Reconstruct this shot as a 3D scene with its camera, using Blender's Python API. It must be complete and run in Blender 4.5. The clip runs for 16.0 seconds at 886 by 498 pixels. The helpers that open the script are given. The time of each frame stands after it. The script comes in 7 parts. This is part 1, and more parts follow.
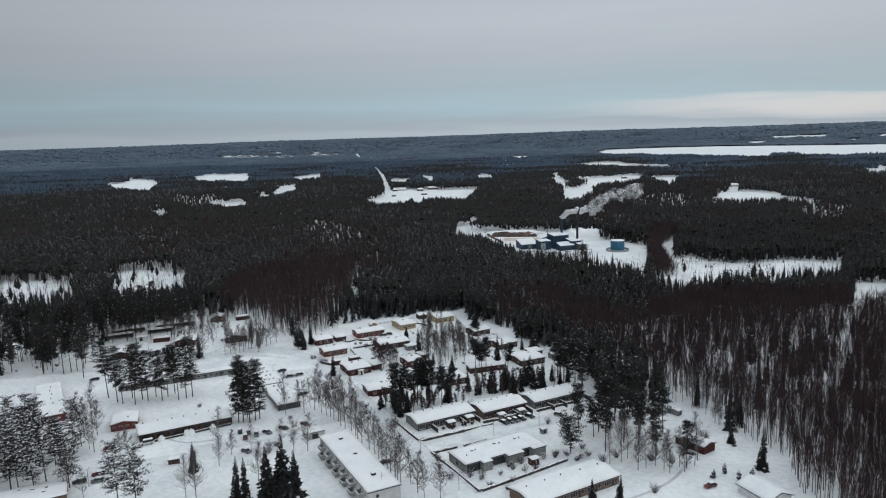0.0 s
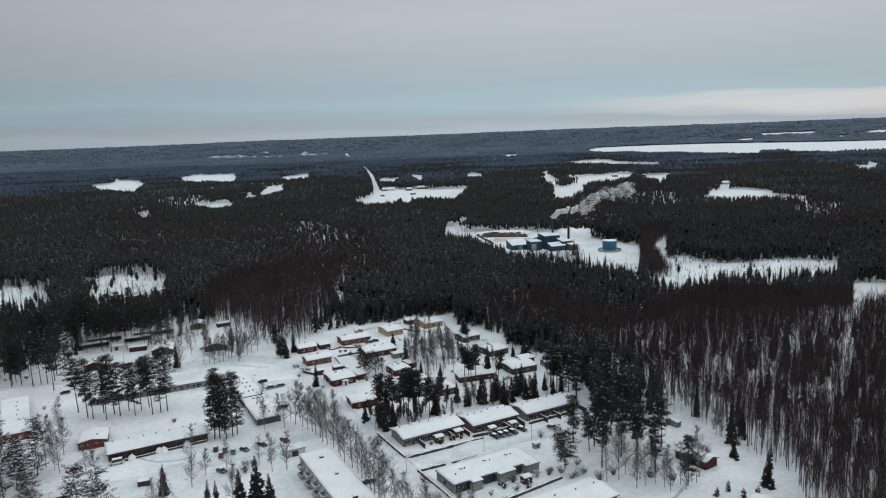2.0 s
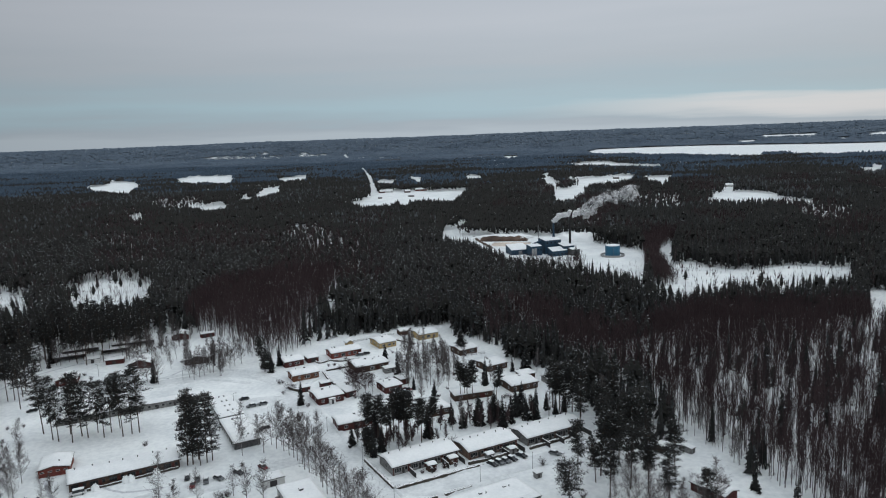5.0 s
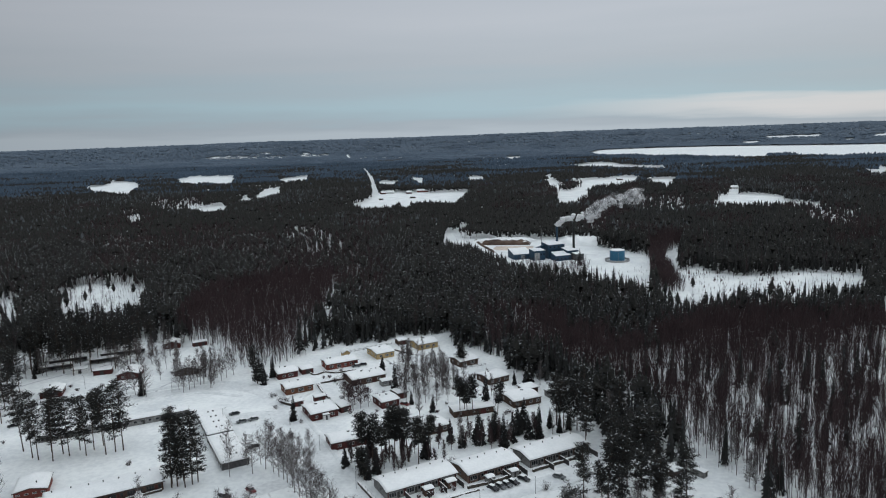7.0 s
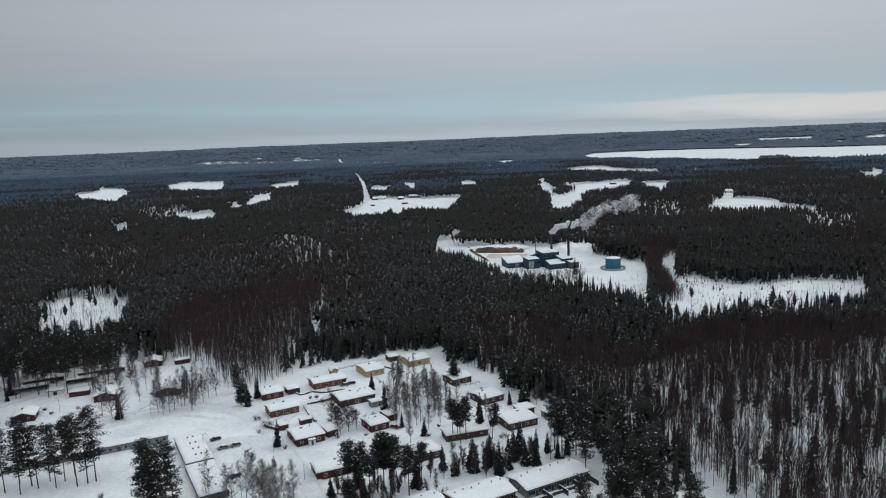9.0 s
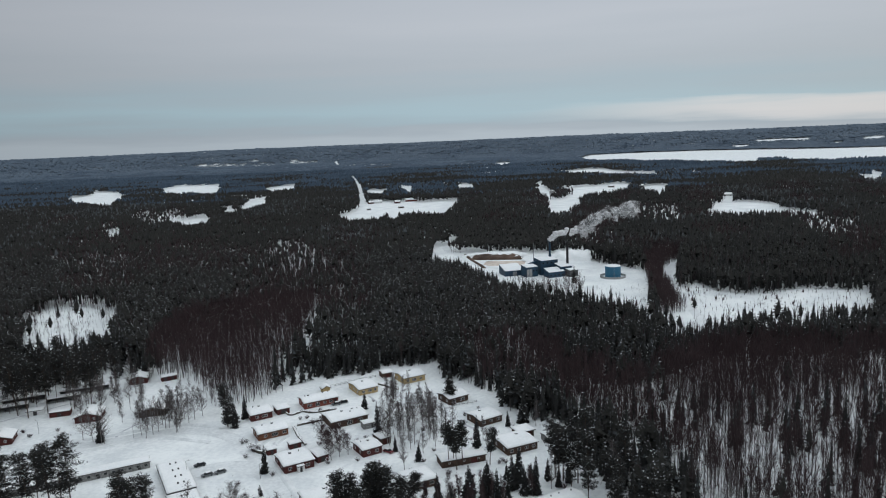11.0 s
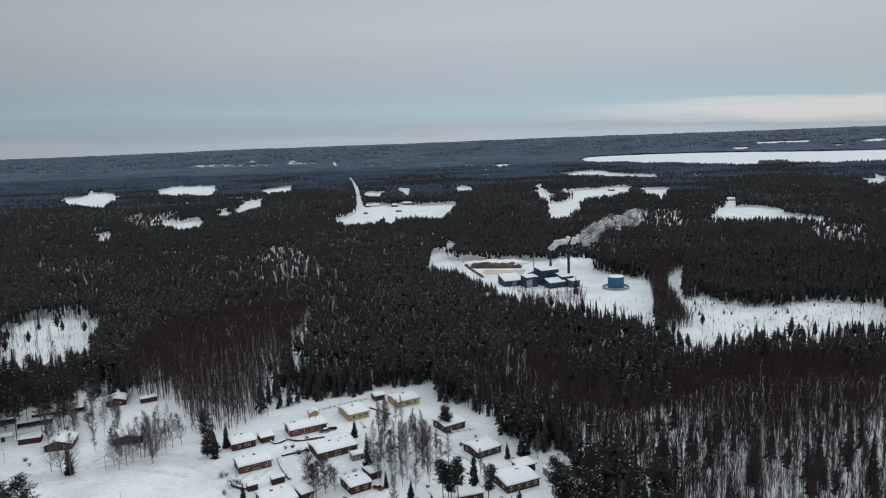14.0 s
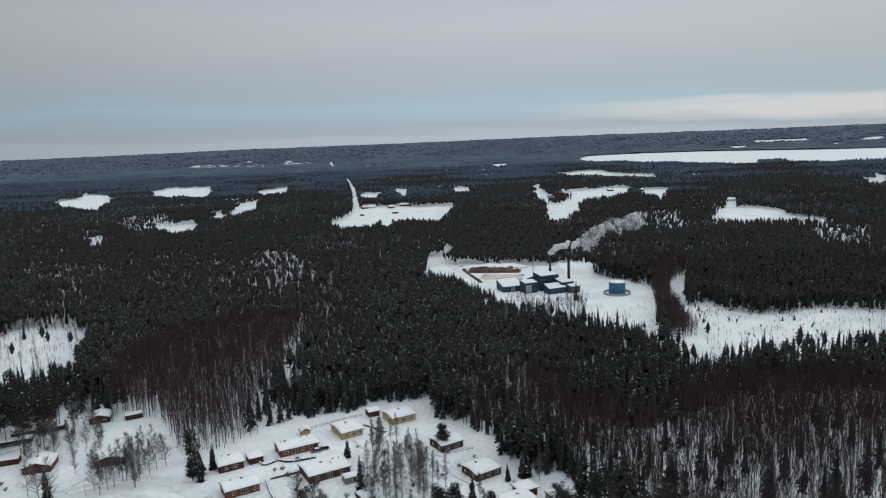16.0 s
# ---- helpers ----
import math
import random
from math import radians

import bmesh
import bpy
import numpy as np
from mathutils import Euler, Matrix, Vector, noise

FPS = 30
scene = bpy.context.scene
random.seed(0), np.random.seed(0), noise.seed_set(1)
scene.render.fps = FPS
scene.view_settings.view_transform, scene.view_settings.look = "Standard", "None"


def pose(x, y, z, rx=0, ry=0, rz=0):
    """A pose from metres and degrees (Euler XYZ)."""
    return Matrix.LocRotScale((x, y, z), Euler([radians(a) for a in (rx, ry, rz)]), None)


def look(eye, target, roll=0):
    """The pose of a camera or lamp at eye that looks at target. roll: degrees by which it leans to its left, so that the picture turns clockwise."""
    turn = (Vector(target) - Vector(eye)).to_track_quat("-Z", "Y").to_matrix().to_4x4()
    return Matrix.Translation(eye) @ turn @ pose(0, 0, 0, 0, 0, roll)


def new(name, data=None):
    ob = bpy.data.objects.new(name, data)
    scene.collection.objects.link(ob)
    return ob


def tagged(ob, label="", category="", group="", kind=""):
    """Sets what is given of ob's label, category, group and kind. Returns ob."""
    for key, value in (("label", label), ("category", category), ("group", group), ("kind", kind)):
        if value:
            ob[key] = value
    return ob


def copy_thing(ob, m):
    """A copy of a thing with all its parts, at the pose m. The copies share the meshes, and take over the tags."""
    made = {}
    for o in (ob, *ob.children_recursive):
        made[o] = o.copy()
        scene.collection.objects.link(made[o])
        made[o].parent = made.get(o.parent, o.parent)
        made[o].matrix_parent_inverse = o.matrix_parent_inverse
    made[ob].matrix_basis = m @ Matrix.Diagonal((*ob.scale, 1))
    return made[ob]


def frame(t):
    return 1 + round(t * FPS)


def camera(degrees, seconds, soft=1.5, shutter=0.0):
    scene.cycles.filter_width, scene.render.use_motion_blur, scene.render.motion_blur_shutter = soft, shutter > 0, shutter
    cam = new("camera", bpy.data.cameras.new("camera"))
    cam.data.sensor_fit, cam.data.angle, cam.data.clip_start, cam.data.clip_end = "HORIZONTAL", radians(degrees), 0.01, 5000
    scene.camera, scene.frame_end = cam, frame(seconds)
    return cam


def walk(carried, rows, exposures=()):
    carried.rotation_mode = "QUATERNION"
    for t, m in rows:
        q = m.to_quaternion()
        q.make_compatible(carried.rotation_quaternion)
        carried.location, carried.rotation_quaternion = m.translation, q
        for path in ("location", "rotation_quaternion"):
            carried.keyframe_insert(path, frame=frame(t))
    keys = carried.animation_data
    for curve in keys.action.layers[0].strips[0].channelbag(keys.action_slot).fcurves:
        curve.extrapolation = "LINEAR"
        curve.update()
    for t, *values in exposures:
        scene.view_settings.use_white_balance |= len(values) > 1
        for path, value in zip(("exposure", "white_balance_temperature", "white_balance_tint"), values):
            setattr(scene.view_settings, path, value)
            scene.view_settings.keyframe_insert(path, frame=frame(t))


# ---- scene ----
cam = camera(63.0, 16.0, soft=1.1)
PATH = [
    (0, (-0.322, 10.116, 112.847), (-0.523, 12.081, 112.529), -1.9),
    (0.5, (-0.15, 13.738, 112.942), (-0.348, 15.702, 112.62), -1.8),
    (1, (-0.07, 17.792, 112.773), (-0.237, 19.761, 112.465), -2.0),
    (1.5, (-0.151, 21.543, 112.344), (-0.328, 23.512, 112.037), -2.3),
    (2, (-0.108, 24.921, 112.817), (-0.283, 26.887, 112.495), -2.2),
    (2.5, (-0.124, 28.738, 112.54), (-0.304, 30.704, 112.217), -2.1),
    (3, (0.009, 32.444, 112.417), (-0.16, 34.411, 112.101), -2.0),
    (3.5, (0.32, 36.308, 112.163), (0.147, 38.274, 111.842), -2.1),
    (4, (0.205, 40.283, 112.012), (0.036, 42.25, 111.694), -2.2),
    (6.5, (0.533, 57.7, 112.681), (0.349, 59.666, 112.363), -2.0),
    (7, (0.53, 61.346, 113.615), (0.349, 63.313, 113.297), -2.0),
    (7.5, (0.235, 65.085, 114.068), (0.065, 67.053, 113.755), -2.1),
    (8, (0.593, 68.445, 115.012), (0.429, 70.414, 114.702), -2.2),
    (8.5, (0.022, 72.158, 115.63), (-0.131, 74.128, 115.321), -2.2),
    (9, (0.318, 75.875, 115.968), (0.156, 77.844, 115.659), -2.3),
    (11.5, (0.439, 92.692, 120.326), (0.285, 94.663, 120.02), -2.4),
    (12, (0.545, 95.933, 120.922), (0.391, 97.903, 120.615), -2.4),
    (12.5, (0.436, 99.489, 121.933), (0.276, 101.458, 121.622), -2.3),
    (13, (-0.099, 103.562, 122.278), (-0.253, 105.532, 121.968), -2.4),
    (13.5, (0.418, 107.207, 122.75), (0.258, 109.176, 122.44), -2.3),
    (14, (0.265, 110.87, 123.464), (0.114, 112.84, 123.159), -2.2),
    (14.5, (0.134, 114.635, 124.021), (-0.018, 116.605, 123.714), -2.4),
    (15, (0.121, 118.412, 124.616), (-0.029, 120.383, 124.309), -2.3),
    (15.5, (0.261, 121.733, 125.378), (0.116, 123.704, 125.072), -2.4),
    (16, (-0.057, 125.171, 126.165), (-0.202, 127.142, 125.857), -2.4),
]
walk(cam, [(t, look(eye, target, roll)) for t, eye, target, roll in PATH], exposures=[(0.0, 0.0, 6330, 9.5), (16.0, 0.0, 6330, 9.5)])

# ---- sky and light ----
world = bpy.data.worlds.new("overcast_sky")
scene.world = world
world.use_nodes = True


def sky_nodes():
    nt = world.node_tree
    nt.nodes.clear()
    n, l = nt.nodes.new, nt.links.new
    coord = n("ShaderNodeTexCoord")
    sep = n("ShaderNodeSeparateXYZ")
    l(coord.outputs["Generated"], sep.inputs[0])
    # soft layered cloud: noise stretched along the horizon
    mp = n("ShaderNodeMapping")
    mp.inputs["Scale"].default_value = (2.2, 2.2, 26.0)
    l(coord.outputs["Generated"], mp.inputs[0])
    noi = n("ShaderNodeTexNoise")
    noi.inputs["Scale"].default_value = 1.6
    noi.inputs["Detail"].default_value = 5.0
    noi.inputs["Roughness"].default_value = 0.5
    l(mp.outputs[0], noi.inputs["Vector"])
    off = n("ShaderNodeMath")
    off.operation = "MULTIPLY_ADD"
    off.inputs[1].default_value = 0.05
    off.inputs[2].default_value = -0.025
    l(noi.outputs["Fac"], off.inputs[0])
    # the cloud base lies a little lower to the left than to the right
    tilt = n("ShaderNodeMath")
    tilt.operation = "MULTIPLY_ADD"
    tilt.inputs[1].default_value = 0.012
    l(sep.outputs["X"], tilt.inputs[0])
    l(off.outputs[0], tilt.inputs[2])
    height = n("ShaderNodeMath")
    height.operation = "ADD"
    l(sep.outputs["Z"], height.inputs[0])
    l(tilt.outputs[0], height.inputs[1])
    ramp = n("ShaderNodeValToRGB")
    stops = [
        (0.0, (0.40, 0.455, 0.50)), (0.010, (0.34, 0.392, 0.44)), (0.02, (0.33, 0.42, 0.475)), (0.036, (0.348, 0.463, 0.522)),
        (0.060, (0.348, 0.422, 0.474)), (0.09, (0.395, 0.43, 0.47)), (0.15, (0.455, 0.478, 0.515)), (0.22, (0.41, 0.44, 0.48)),
        (0.5, (0.72, 0.76, 0.81)), (1.0, (0.85, 0.90, 0.95)),
    ]
    while len(ramp.color_ramp.elements) < len(stops):
        ramp.color_ramp.elements.new(0.5)
    for e, (p, c) in zip(ramp.color_ramp.elements, stops):
        e.position, e.color = p, (*c, 1)
    l(height.outputs[0], ramp.inputs[0])
    # a brighter gap under the cloud deck in the east
    gap = n("ShaderNodeMath")
    gap.operation = "SUBTRACT"
    gap.inputs[1].default_value = 0.027
    l(height.outputs[0], gap.inputs[0])
    sq = n("ShaderNodeMath")
    sq.operation = "POWER"
    sq.inputs[1].default_value = 2.0
    l(gap.outputs[0], sq.inputs[0])
    bell = n("ShaderNodeMapRange")
    bell.inputs["From Min"].default_value, bell.inputs["From Max"].default_value = 0.00020, 0.0
    l(sq.outputs[0], bell.inputs["Value"])
    east = n("ShaderNodeMapRange")
    east.interpolation_type = "SMOOTHSTEP"
    east.inputs["From Min"].default_value, east.inputs["From Max"].default_value = -0.02, 0.36
    l(sep.outputs["X"], east.inputs["Value"])
    both = n("ShaderNodeMath")
    both.operation = "MULTIPLY"
    l(bell.outputs[0], both.inputs[0])
    l(east.outputs[0], both.inputs[1])
    both2 = n("ShaderNodeMath")
    both2.operation = "MULTIPLY"
    both2.inputs[1].default_value = 0.85
    l(both.outputs[0], both2.inputs[0])
    mix = n("ShaderNodeMix")
    mix.data_type = "RGBA"
    l(both2.outputs[0], mix.inputs["Factor"])
    l(ramp.outputs[0], mix.inputs["A"])
    mix.inputs["B"].default_value = (0.62, 0.605, 0.605, 1)
    # the deck is thinnest, and so brightest, a little east of north
    east2 = n("ShaderNodeMath")
    east2.operation = "SUBTRACT"
    east2.inputs[1].default_value = 0.12
    l(sep.outputs["X"], east2.inputs[0])
    sq2 = n("ShaderNodeMath")
    sq2.operation = "POWER"
    sq2.inputs[1].default_value = 2.0
    l(east2.outputs[0], sq2.inputs[0])
    dim = n("ShaderNodeMath")
    dim.operation = "MULTIPLY_ADD"
    dim.inputs[1].default_value, dim.inputs[2].default_value = -0.5, 1.06
    l(sq2.outputs[0], dim.inputs[0])
    # the clear sky above the clouds shines through a little
    sky = n("ShaderNodeTexSky")
    sky.sky_type = "NISHITA"
    sky.sun_disc = False
    sky.sun_elevation, sky.sun_rotation = radians(12), radians(70)
    clear = n("ShaderNodeMix")
    clear.data_type = "RGBA"
    clear.blend_type = "ADD"
    clear.inputs["Factor"].default_value = 0.008
    l(mix.outputs["Result"], clear.inputs["A"])
    l(sky.outputs[0], clear.inputs["B"])
    bg = n("ShaderNodeBackground")
    bg.inputs["Strength"].default_value = 1.0
    l(clear.outputs["Result"], bg.inputs[0])
    l(dim.outputs[0], bg.inputs["Strength"])
    l(bg.outputs[0], n("ShaderNodeOutputWorld").inputs[0])


sky_nodes()
sun = new("sun", bpy.data.lights.new("sun", "SUN"))
sun.data.energy, sun.data.angle, sun.data.color = 0.5, radians(25), (1.0, 0.97, 0.94)
sun.matrix_world = look((700, 250, 320), (0, 0, 0))

# ---- materials ----


def material(name, rough=0.8, metal=0.0):
    m = bpy.data.materials.new(name)
    m.use_nodes = True
    b = m.node_tree.nodes["Principled BSDF"]
    b.inputs["Roughness"].default_value, b.inputs["Metallic"].default_value = rough, metal
    b.inputs["Specular IOR Level"].default_value = 0.25
    return m, m.node_tree, b


def varied(name, low, high, scale=1.0, fine=12.0, rough=0.85, metal=0.0, bump=0.2, stretch=(1, 1, 1), space="Object", contrast=(0.35, 0.65)):
    """A surface whose colour wanders between two tones at a coarse and a fine scale, with a light relief."""
    m, nt, b = material(name, rough, metal)
    n, l = nt.nodes.new, nt.links.new
    coord = n("ShaderNodeTexCoord")
    mp = n("ShaderNodeMapping")
    mp.inputs["Scale"].default_value = stretch
    if space == "World":
        geo = n("ShaderNodeNewGeometry")
        l(geo.outputs["Position"], mp.inputs[0])
    else:
        l(coord.outputs[space], mp.inputs[0])
    a, c = n("ShaderNodeTexNoise"), n("ShaderNodeTexNoise")
    a.inputs["Scale"].default_value, c.inputs["Scale"].default_value = scale, fine
    a.inputs["Detail"].default_value = 4.0
    l(mp.outputs[0], a.inputs["Vector"])
    l(mp.outputs[0], c.inputs["Vector"])
    add = n("ShaderNodeMath")
    add.operation = "MULTIPLY_ADD"
    add.inputs[1].default_value = 0.4
    l(c.outputs["Fac"], add.inputs[0])
    sc = n("ShaderNodeMath")
    sc.operation = "MULTIPLY"
    sc.inputs[1].default_value = 0.6
    l(a.outputs["Fac"], sc.inputs[0])
    l(sc.outputs[0], add.inputs[2])
    ramp = n("ShaderNodeValToRGB")
    ramp.color_ramp.elements[0].position, ramp.color_ramp.elements[1].position = contrast
    ramp.color_ramp.elements[0].color, ramp.color_ramp.elements[1].color = (*low, 1), (*high, 1)
    l(add.outputs[0], ramp.inputs[0])
    l(ramp.outputs[0], b.inputs["Base Color"])
    if bump:
        bm_ = n("ShaderNodeBump")
        bm_.inputs["Strength"].default_value = bump
        bm_.inputs["Distance"].default_value = 0.05
        l(c.outputs["Fac"], bm_.inputs["Height"])
        l(bm_.outputs[0], b.inputs["Normal"])
    return m


def boards(name, low, high, pitch=0.18, rough=0.8):
    """Painted timber: upright boards with narrow shadow gaps and worn paint."""
    m, nt, b = material(name, rough)
    n, l = nt.nodes.new, nt.links.new
    coord = n("ShaderNodeTexCoord")
    wave = n("ShaderNodeTexWave")
    wave.wave_type, wave.bands_direction, wave.wave_profile = "BANDS", "DIAGONAL", "SAW"
    wave.inputs["Scale"].default_value = 0.31 / pitch
    l(coord.outputs["Object"], wave.inputs["Vector"])
    noi = n("ShaderNodeTexNoise")
    noi.inputs["Scale"].default_value = 1.3
    noi.inputs["Detail"].default_value = 6.0
    l(coord.outputs["Object"], noi.inputs["Vector"])
    ramp = n("ShaderNodeValToRGB")
    ramp.color_ramp.elements[0].position, ramp.color_ramp.elements[1].position = 0.35, 0.68
    ramp.color_ramp.elements[0].color, ramp.color_ramp.elements[1].color = (*low, 1), (*high, 1)
    l(noi.outputs["Fac"], ramp.inputs[0])
    l(ramp.outputs[0], b.inputs["Base Color"])
    bm_ = n("ShaderNodeBump")
    bm_.inputs["Strength"].default_value, bm_.inputs["Distance"].default_value = 0.5, 0.03
    l(wave.outputs["Fac"], bm_.inputs["Height"])
    l(bm_.outputs[0], b.inputs["Normal"])
    return m


def snow_material(name, low, high, scale, fine, bump, tracks=False):
    m, nt, b = material(name, 0.7)
    n, l = nt.nodes.new, nt.links.new
    geo = n("ShaderNodeNewGeometry")
    a, c = n("ShaderNodeTexNoise"), n("ShaderNodeTexNoise")
    a.inputs["Scale"].default_value, a.inputs["Detail"].default_value = scale, 6.0
    c.inputs["Scale"].default_value, c.inputs["Detail"].default_value = fine, 5.0
    l(geo.outputs["Position"], a.inputs["Vector"])
    l(geo.outputs["Position"], c.inputs["Vector"])
    add = n("ShaderNodeMath")
    add.operation = "MULTIPLY_ADD"
    add.inputs[1].default_value = 0.45
    sc = n("ShaderNodeMath")
    sc.operation = "MULTIPLY"
    sc.inputs[1].default_value = 0.55
    l(a.outputs["Fac"], sc.inputs[0])
    l(c.outputs["Fac"], add.inputs[0])
    l(sc.outputs[0], add.inputs[2])
    ramp = n("ShaderNodeValToRGB")
    ramp.color_ramp.elements[0].position, ramp.color_ramp.elements[1].position = 0.36, 0.6
    ramp.color_ramp.elements[0].color, ramp.color_ramp.elements[1].color = (*low, 1), (*high, 1)
    l(add.outputs[0], ramp.inputs[0])
    l(ramp.outputs[0], b.inputs["Base Color"])
    bm_ = n("ShaderNodeBump")
    bm_.inputs["Strength"].default_value, bm_.inputs["Distance"].default_value = bump, 0.35
    l(add.outputs[0], bm_.inputs["Height"])
    l(bm_.outputs[0], b.inputs["Normal"])
    return m


SNOW = snow_material("snow_ground", (0.675, 0.71, 0.715), (0.875, 0.905, 0.89), 0.05, 0.5, 0.6)
ROOFSNOW = snow_material("snow_roof", (0.79, 0.815, 0.81), (0.89, 0.91, 0.90), 0.2, 1.2, 0.25)
PACKED = snow_material("packed_snow", (0.60, 0.63, 0.635), (0.79, 0.82, 0.815), 0.12, 0.7, 0.4)
TRODDEN = snow_material("trodden_snow", (0.42, 0.44, 0.46), (0.66, 0.68, 0.70), 0.3, 1.6, 0.5)
TREESNOW = snow_material("snow_on_branches", (0.60, 0.62, 0.65), (0.85, 0.86, 0.88), 0.5, 2.0, 0.0)
SPRUCE = varied("spruce_needles", (0.0142, 0.0145, 0.0138), (0.0335, 0.034, 0.0322), 0.12, 0.9, 0.9, bump=0, space="World")
PINE = varied("pine_needles", (0.0150, 0.0150, 0.0136), (0.0345, 0.0338, 0.030), 0.12, 0.9, 0.9, bump=0, space="World")
# blue and pale needle tones that carry painted aerial haze in the far woods
HAZE_BLUE = varied("haze_blue_needles", (0.030, 0.048, 0.070), (0.066, 0.098, 0.138), 0.006, 0.06, 0.9, bump=0, space="World")
HAZE_PALE = varied("haze_pale_needles", (0.054, 0.080, 0.110), (0.090, 0.122, 0.158), 0.004, 0.03, 0.9, bump=0, space="World")
# snow-dusted needles; also serves as painted grey haze on middle-distance conifers
DUST_AND_HAZE = varied("snow_dust_and_haze_needles", (0.034, 0.038, 0.041), (0.105, 0.113, 0.12), 0.3, 1.5, 0.9, bump=0, space="World")
TWIG = varied("bare_twigs", (0.040, 0.025, 0.0265), (0.072, 0.049, 0.050), 0.05, 0.7, 0.9, bump=0, space="World")
PALETWIG = varied("frosty_birch_twigs", (0.058, 0.049, 0.049), (0.13, 0.115, 0.112), 0.08, 0.9, 0.9, bump=0, space="World")
BARK = varied("pine_bark", (0.045, 0.035, 0.03), (0.12, 0.085, 0.065), 0.6, 5.0, 0.95, bump=0.6, stretch=(1, 1, 0.3))
BIRCHBARK = varied("birch_bark", (0.10, 0.095, 0.09), (0.42, 0.41, 0.40), 1.2, 7.0, 0.9, bump=0.2, stretch=(1, 1, 0.4))
DARKTRUNK = varied("forest_trunks", (0.048, 0.041, 0.042), (0.12, 0.107, 0.107), 0.2, 1.5, 0.95, bump=0, space="World")
FALU = boards("falu_red_boards", (0.052, 0.015, 0.013), (0.10, 0.030, 0.026))
OCHRE = boards("yellow_boards", (0.36, 0.26, 0.12), (0.50, 0.38, 0.20))
BROWNB = boards("brown_boards", (0.045, 0.028, 0.02), (0.10, 0.062, 0.045))
ORANGEB = boards("orange_brown_boards", (0.11, 0.045, 0.026), (0.18, 0.078, 0.043))
GREYB = boards("grey_boards", (0.15, 0.15, 0.145), (0.30, 0.30, 0.29))
DARKGREYB = boards("dark_grey_boards", (0.055, 0.055, 0.056), (0.12, 0.12, 0.12))
WHITEB = boards("white_boards", (0.55, 0.55, 0.54), (0.75, 0.75, 0.73))
BRICK = varied("brown_brick", (0.13, 0.085, 0.065), (0.24, 0.17, 0.135), 0.7, 9.0, 0.9)
REDBRICK = varied("red_brick", (0.13, 0.035, 0.028), (0.21, 0.065, 0.048), 0.7, 9.0, 0.9)
RENDER_W = varied("pale_render", (0.42, 0.42, 0.41), (0.60, 0.60, 0.58), 0.5, 6.0, 0.9)
CONCRETE = varied("concrete", (0.24, 0.24, 0.235), (0.40, 0.40, 0.39), 0.6, 6.0, 0.9)
DARKTRIM = varied("dark_fascia", (0.025, 0.024, 0.024), (0.06, 0.057, 0.055), 1.0, 10.0, 0.7, bump=0.1)
SAGE = boards("sage_grey_boards", (0.17, 0.185, 0.17), (0.30, 0.32, 0.295))
GREYTRIM = varied("grey_trim", (0.20, 0.20, 0.195), (0.32, 0.32, 0.315), 1.0, 10.0, 0.6, bump=0.05)
WHITETRIM = varied("white_trim", (0.46, 0.46, 0.455), (0.62, 0.62, 0.61), 1.0, 10.0, 0.6, bump=0.05)
BLUE = varied("blue_sheet_metal", (0.016, 0.042, 0.070), (0.028, 0.065, 0.105), 0.2, 2.0, 0.5, bump=0.1)
TANKBLUE = varied("blue_tank_paint", (0.03, 0.12, 0.20), (0.05, 0.165, 0.26), 0.15, 1.5, 0.45, bump=0.05, stretch=(1, 1, 0.2))
STEEL = varied("dull_steel", (0.16, 0.165, 0.17), (0.30, 0.31, 0.32), 0.4, 4.0, 0.5, 0.6, bump=0.05)
SOOT = varied("black_chimney", (0.012, 0.012, 0.013), (0.035, 0.034, 0.034), 0.3, 3.0, 0.8, bump=0.05)
CHIPS = varied("wood_chips", (0.045, 0.032, 0.026), (0.13, 0.088, 0.066), 0.1, 1.2, 0.95, bump=0.6)
SAWDUST = varied("sawdust_on_snow", (0.45, 0.36, 0.28), (0.72, 0.66, 0.6), 0.05, 0.4, 0.95, bump=0.2, space="World")
HEDGE = varied("snowy_hedge", (0.035, 0.032, 0.026), (0.11, 0.095, 0.08), 0.8, 6.0, 0.95, bump=0.5)
TYRE = varied("tyre_rubber", (0.010, 0.010, 0.010), (0.03, 0.03, 0.03), 3.0, 20.0, 0.8)
PAINT = {
    "dark": varied("dark_car_paint", (0.012, 0.014, 0.017), (0.03, 0.033, 0.037), 0.6, 4.0, 0.3, bump=0),
    "grey": varied("grey_car_paint", (0.11, 0.12, 0.125), (0.20, 0.21, 0.215), 0.6, 4.0, 0.3, 0.4, bump=0),
    "red": varied("red_car_paint", (0.13, 0.014, 0.018), (0.20, 0.03, 0.03), 0.6, 4.0, 0.3, bump=0),
    "white": varied("white_car_paint", (0.5, 0.5, 0.5), (0.68, 0.68, 0.68), 0.6, 4.0, 0.3, bump=0),
}


def glass_material():
    m, nt, b = material("window_glass", 0.08)
    b.inputs["Base Color"].default_value = (0.02, 0.023, 0.026, 1)
    b.inputs["Specular IOR Level"].default_value = 0.6
    noi = nt.nodes.new("ShaderNodeTexNoise")
    noi.inputs["Scale"].default_value = 0.4
    mr = nt.nodes.new("ShaderNodeMapRange")
    mr.inputs["To Min"].default_value, mr.inputs["To Max"].default_value = 0.05, 0.25
    nt.links.new(noi.outputs["Fac"], mr.inputs["Value"])
    nt.links.new(mr.outputs[0], b.inputs["Roughness"])
    return m


GLASS = glass_material()


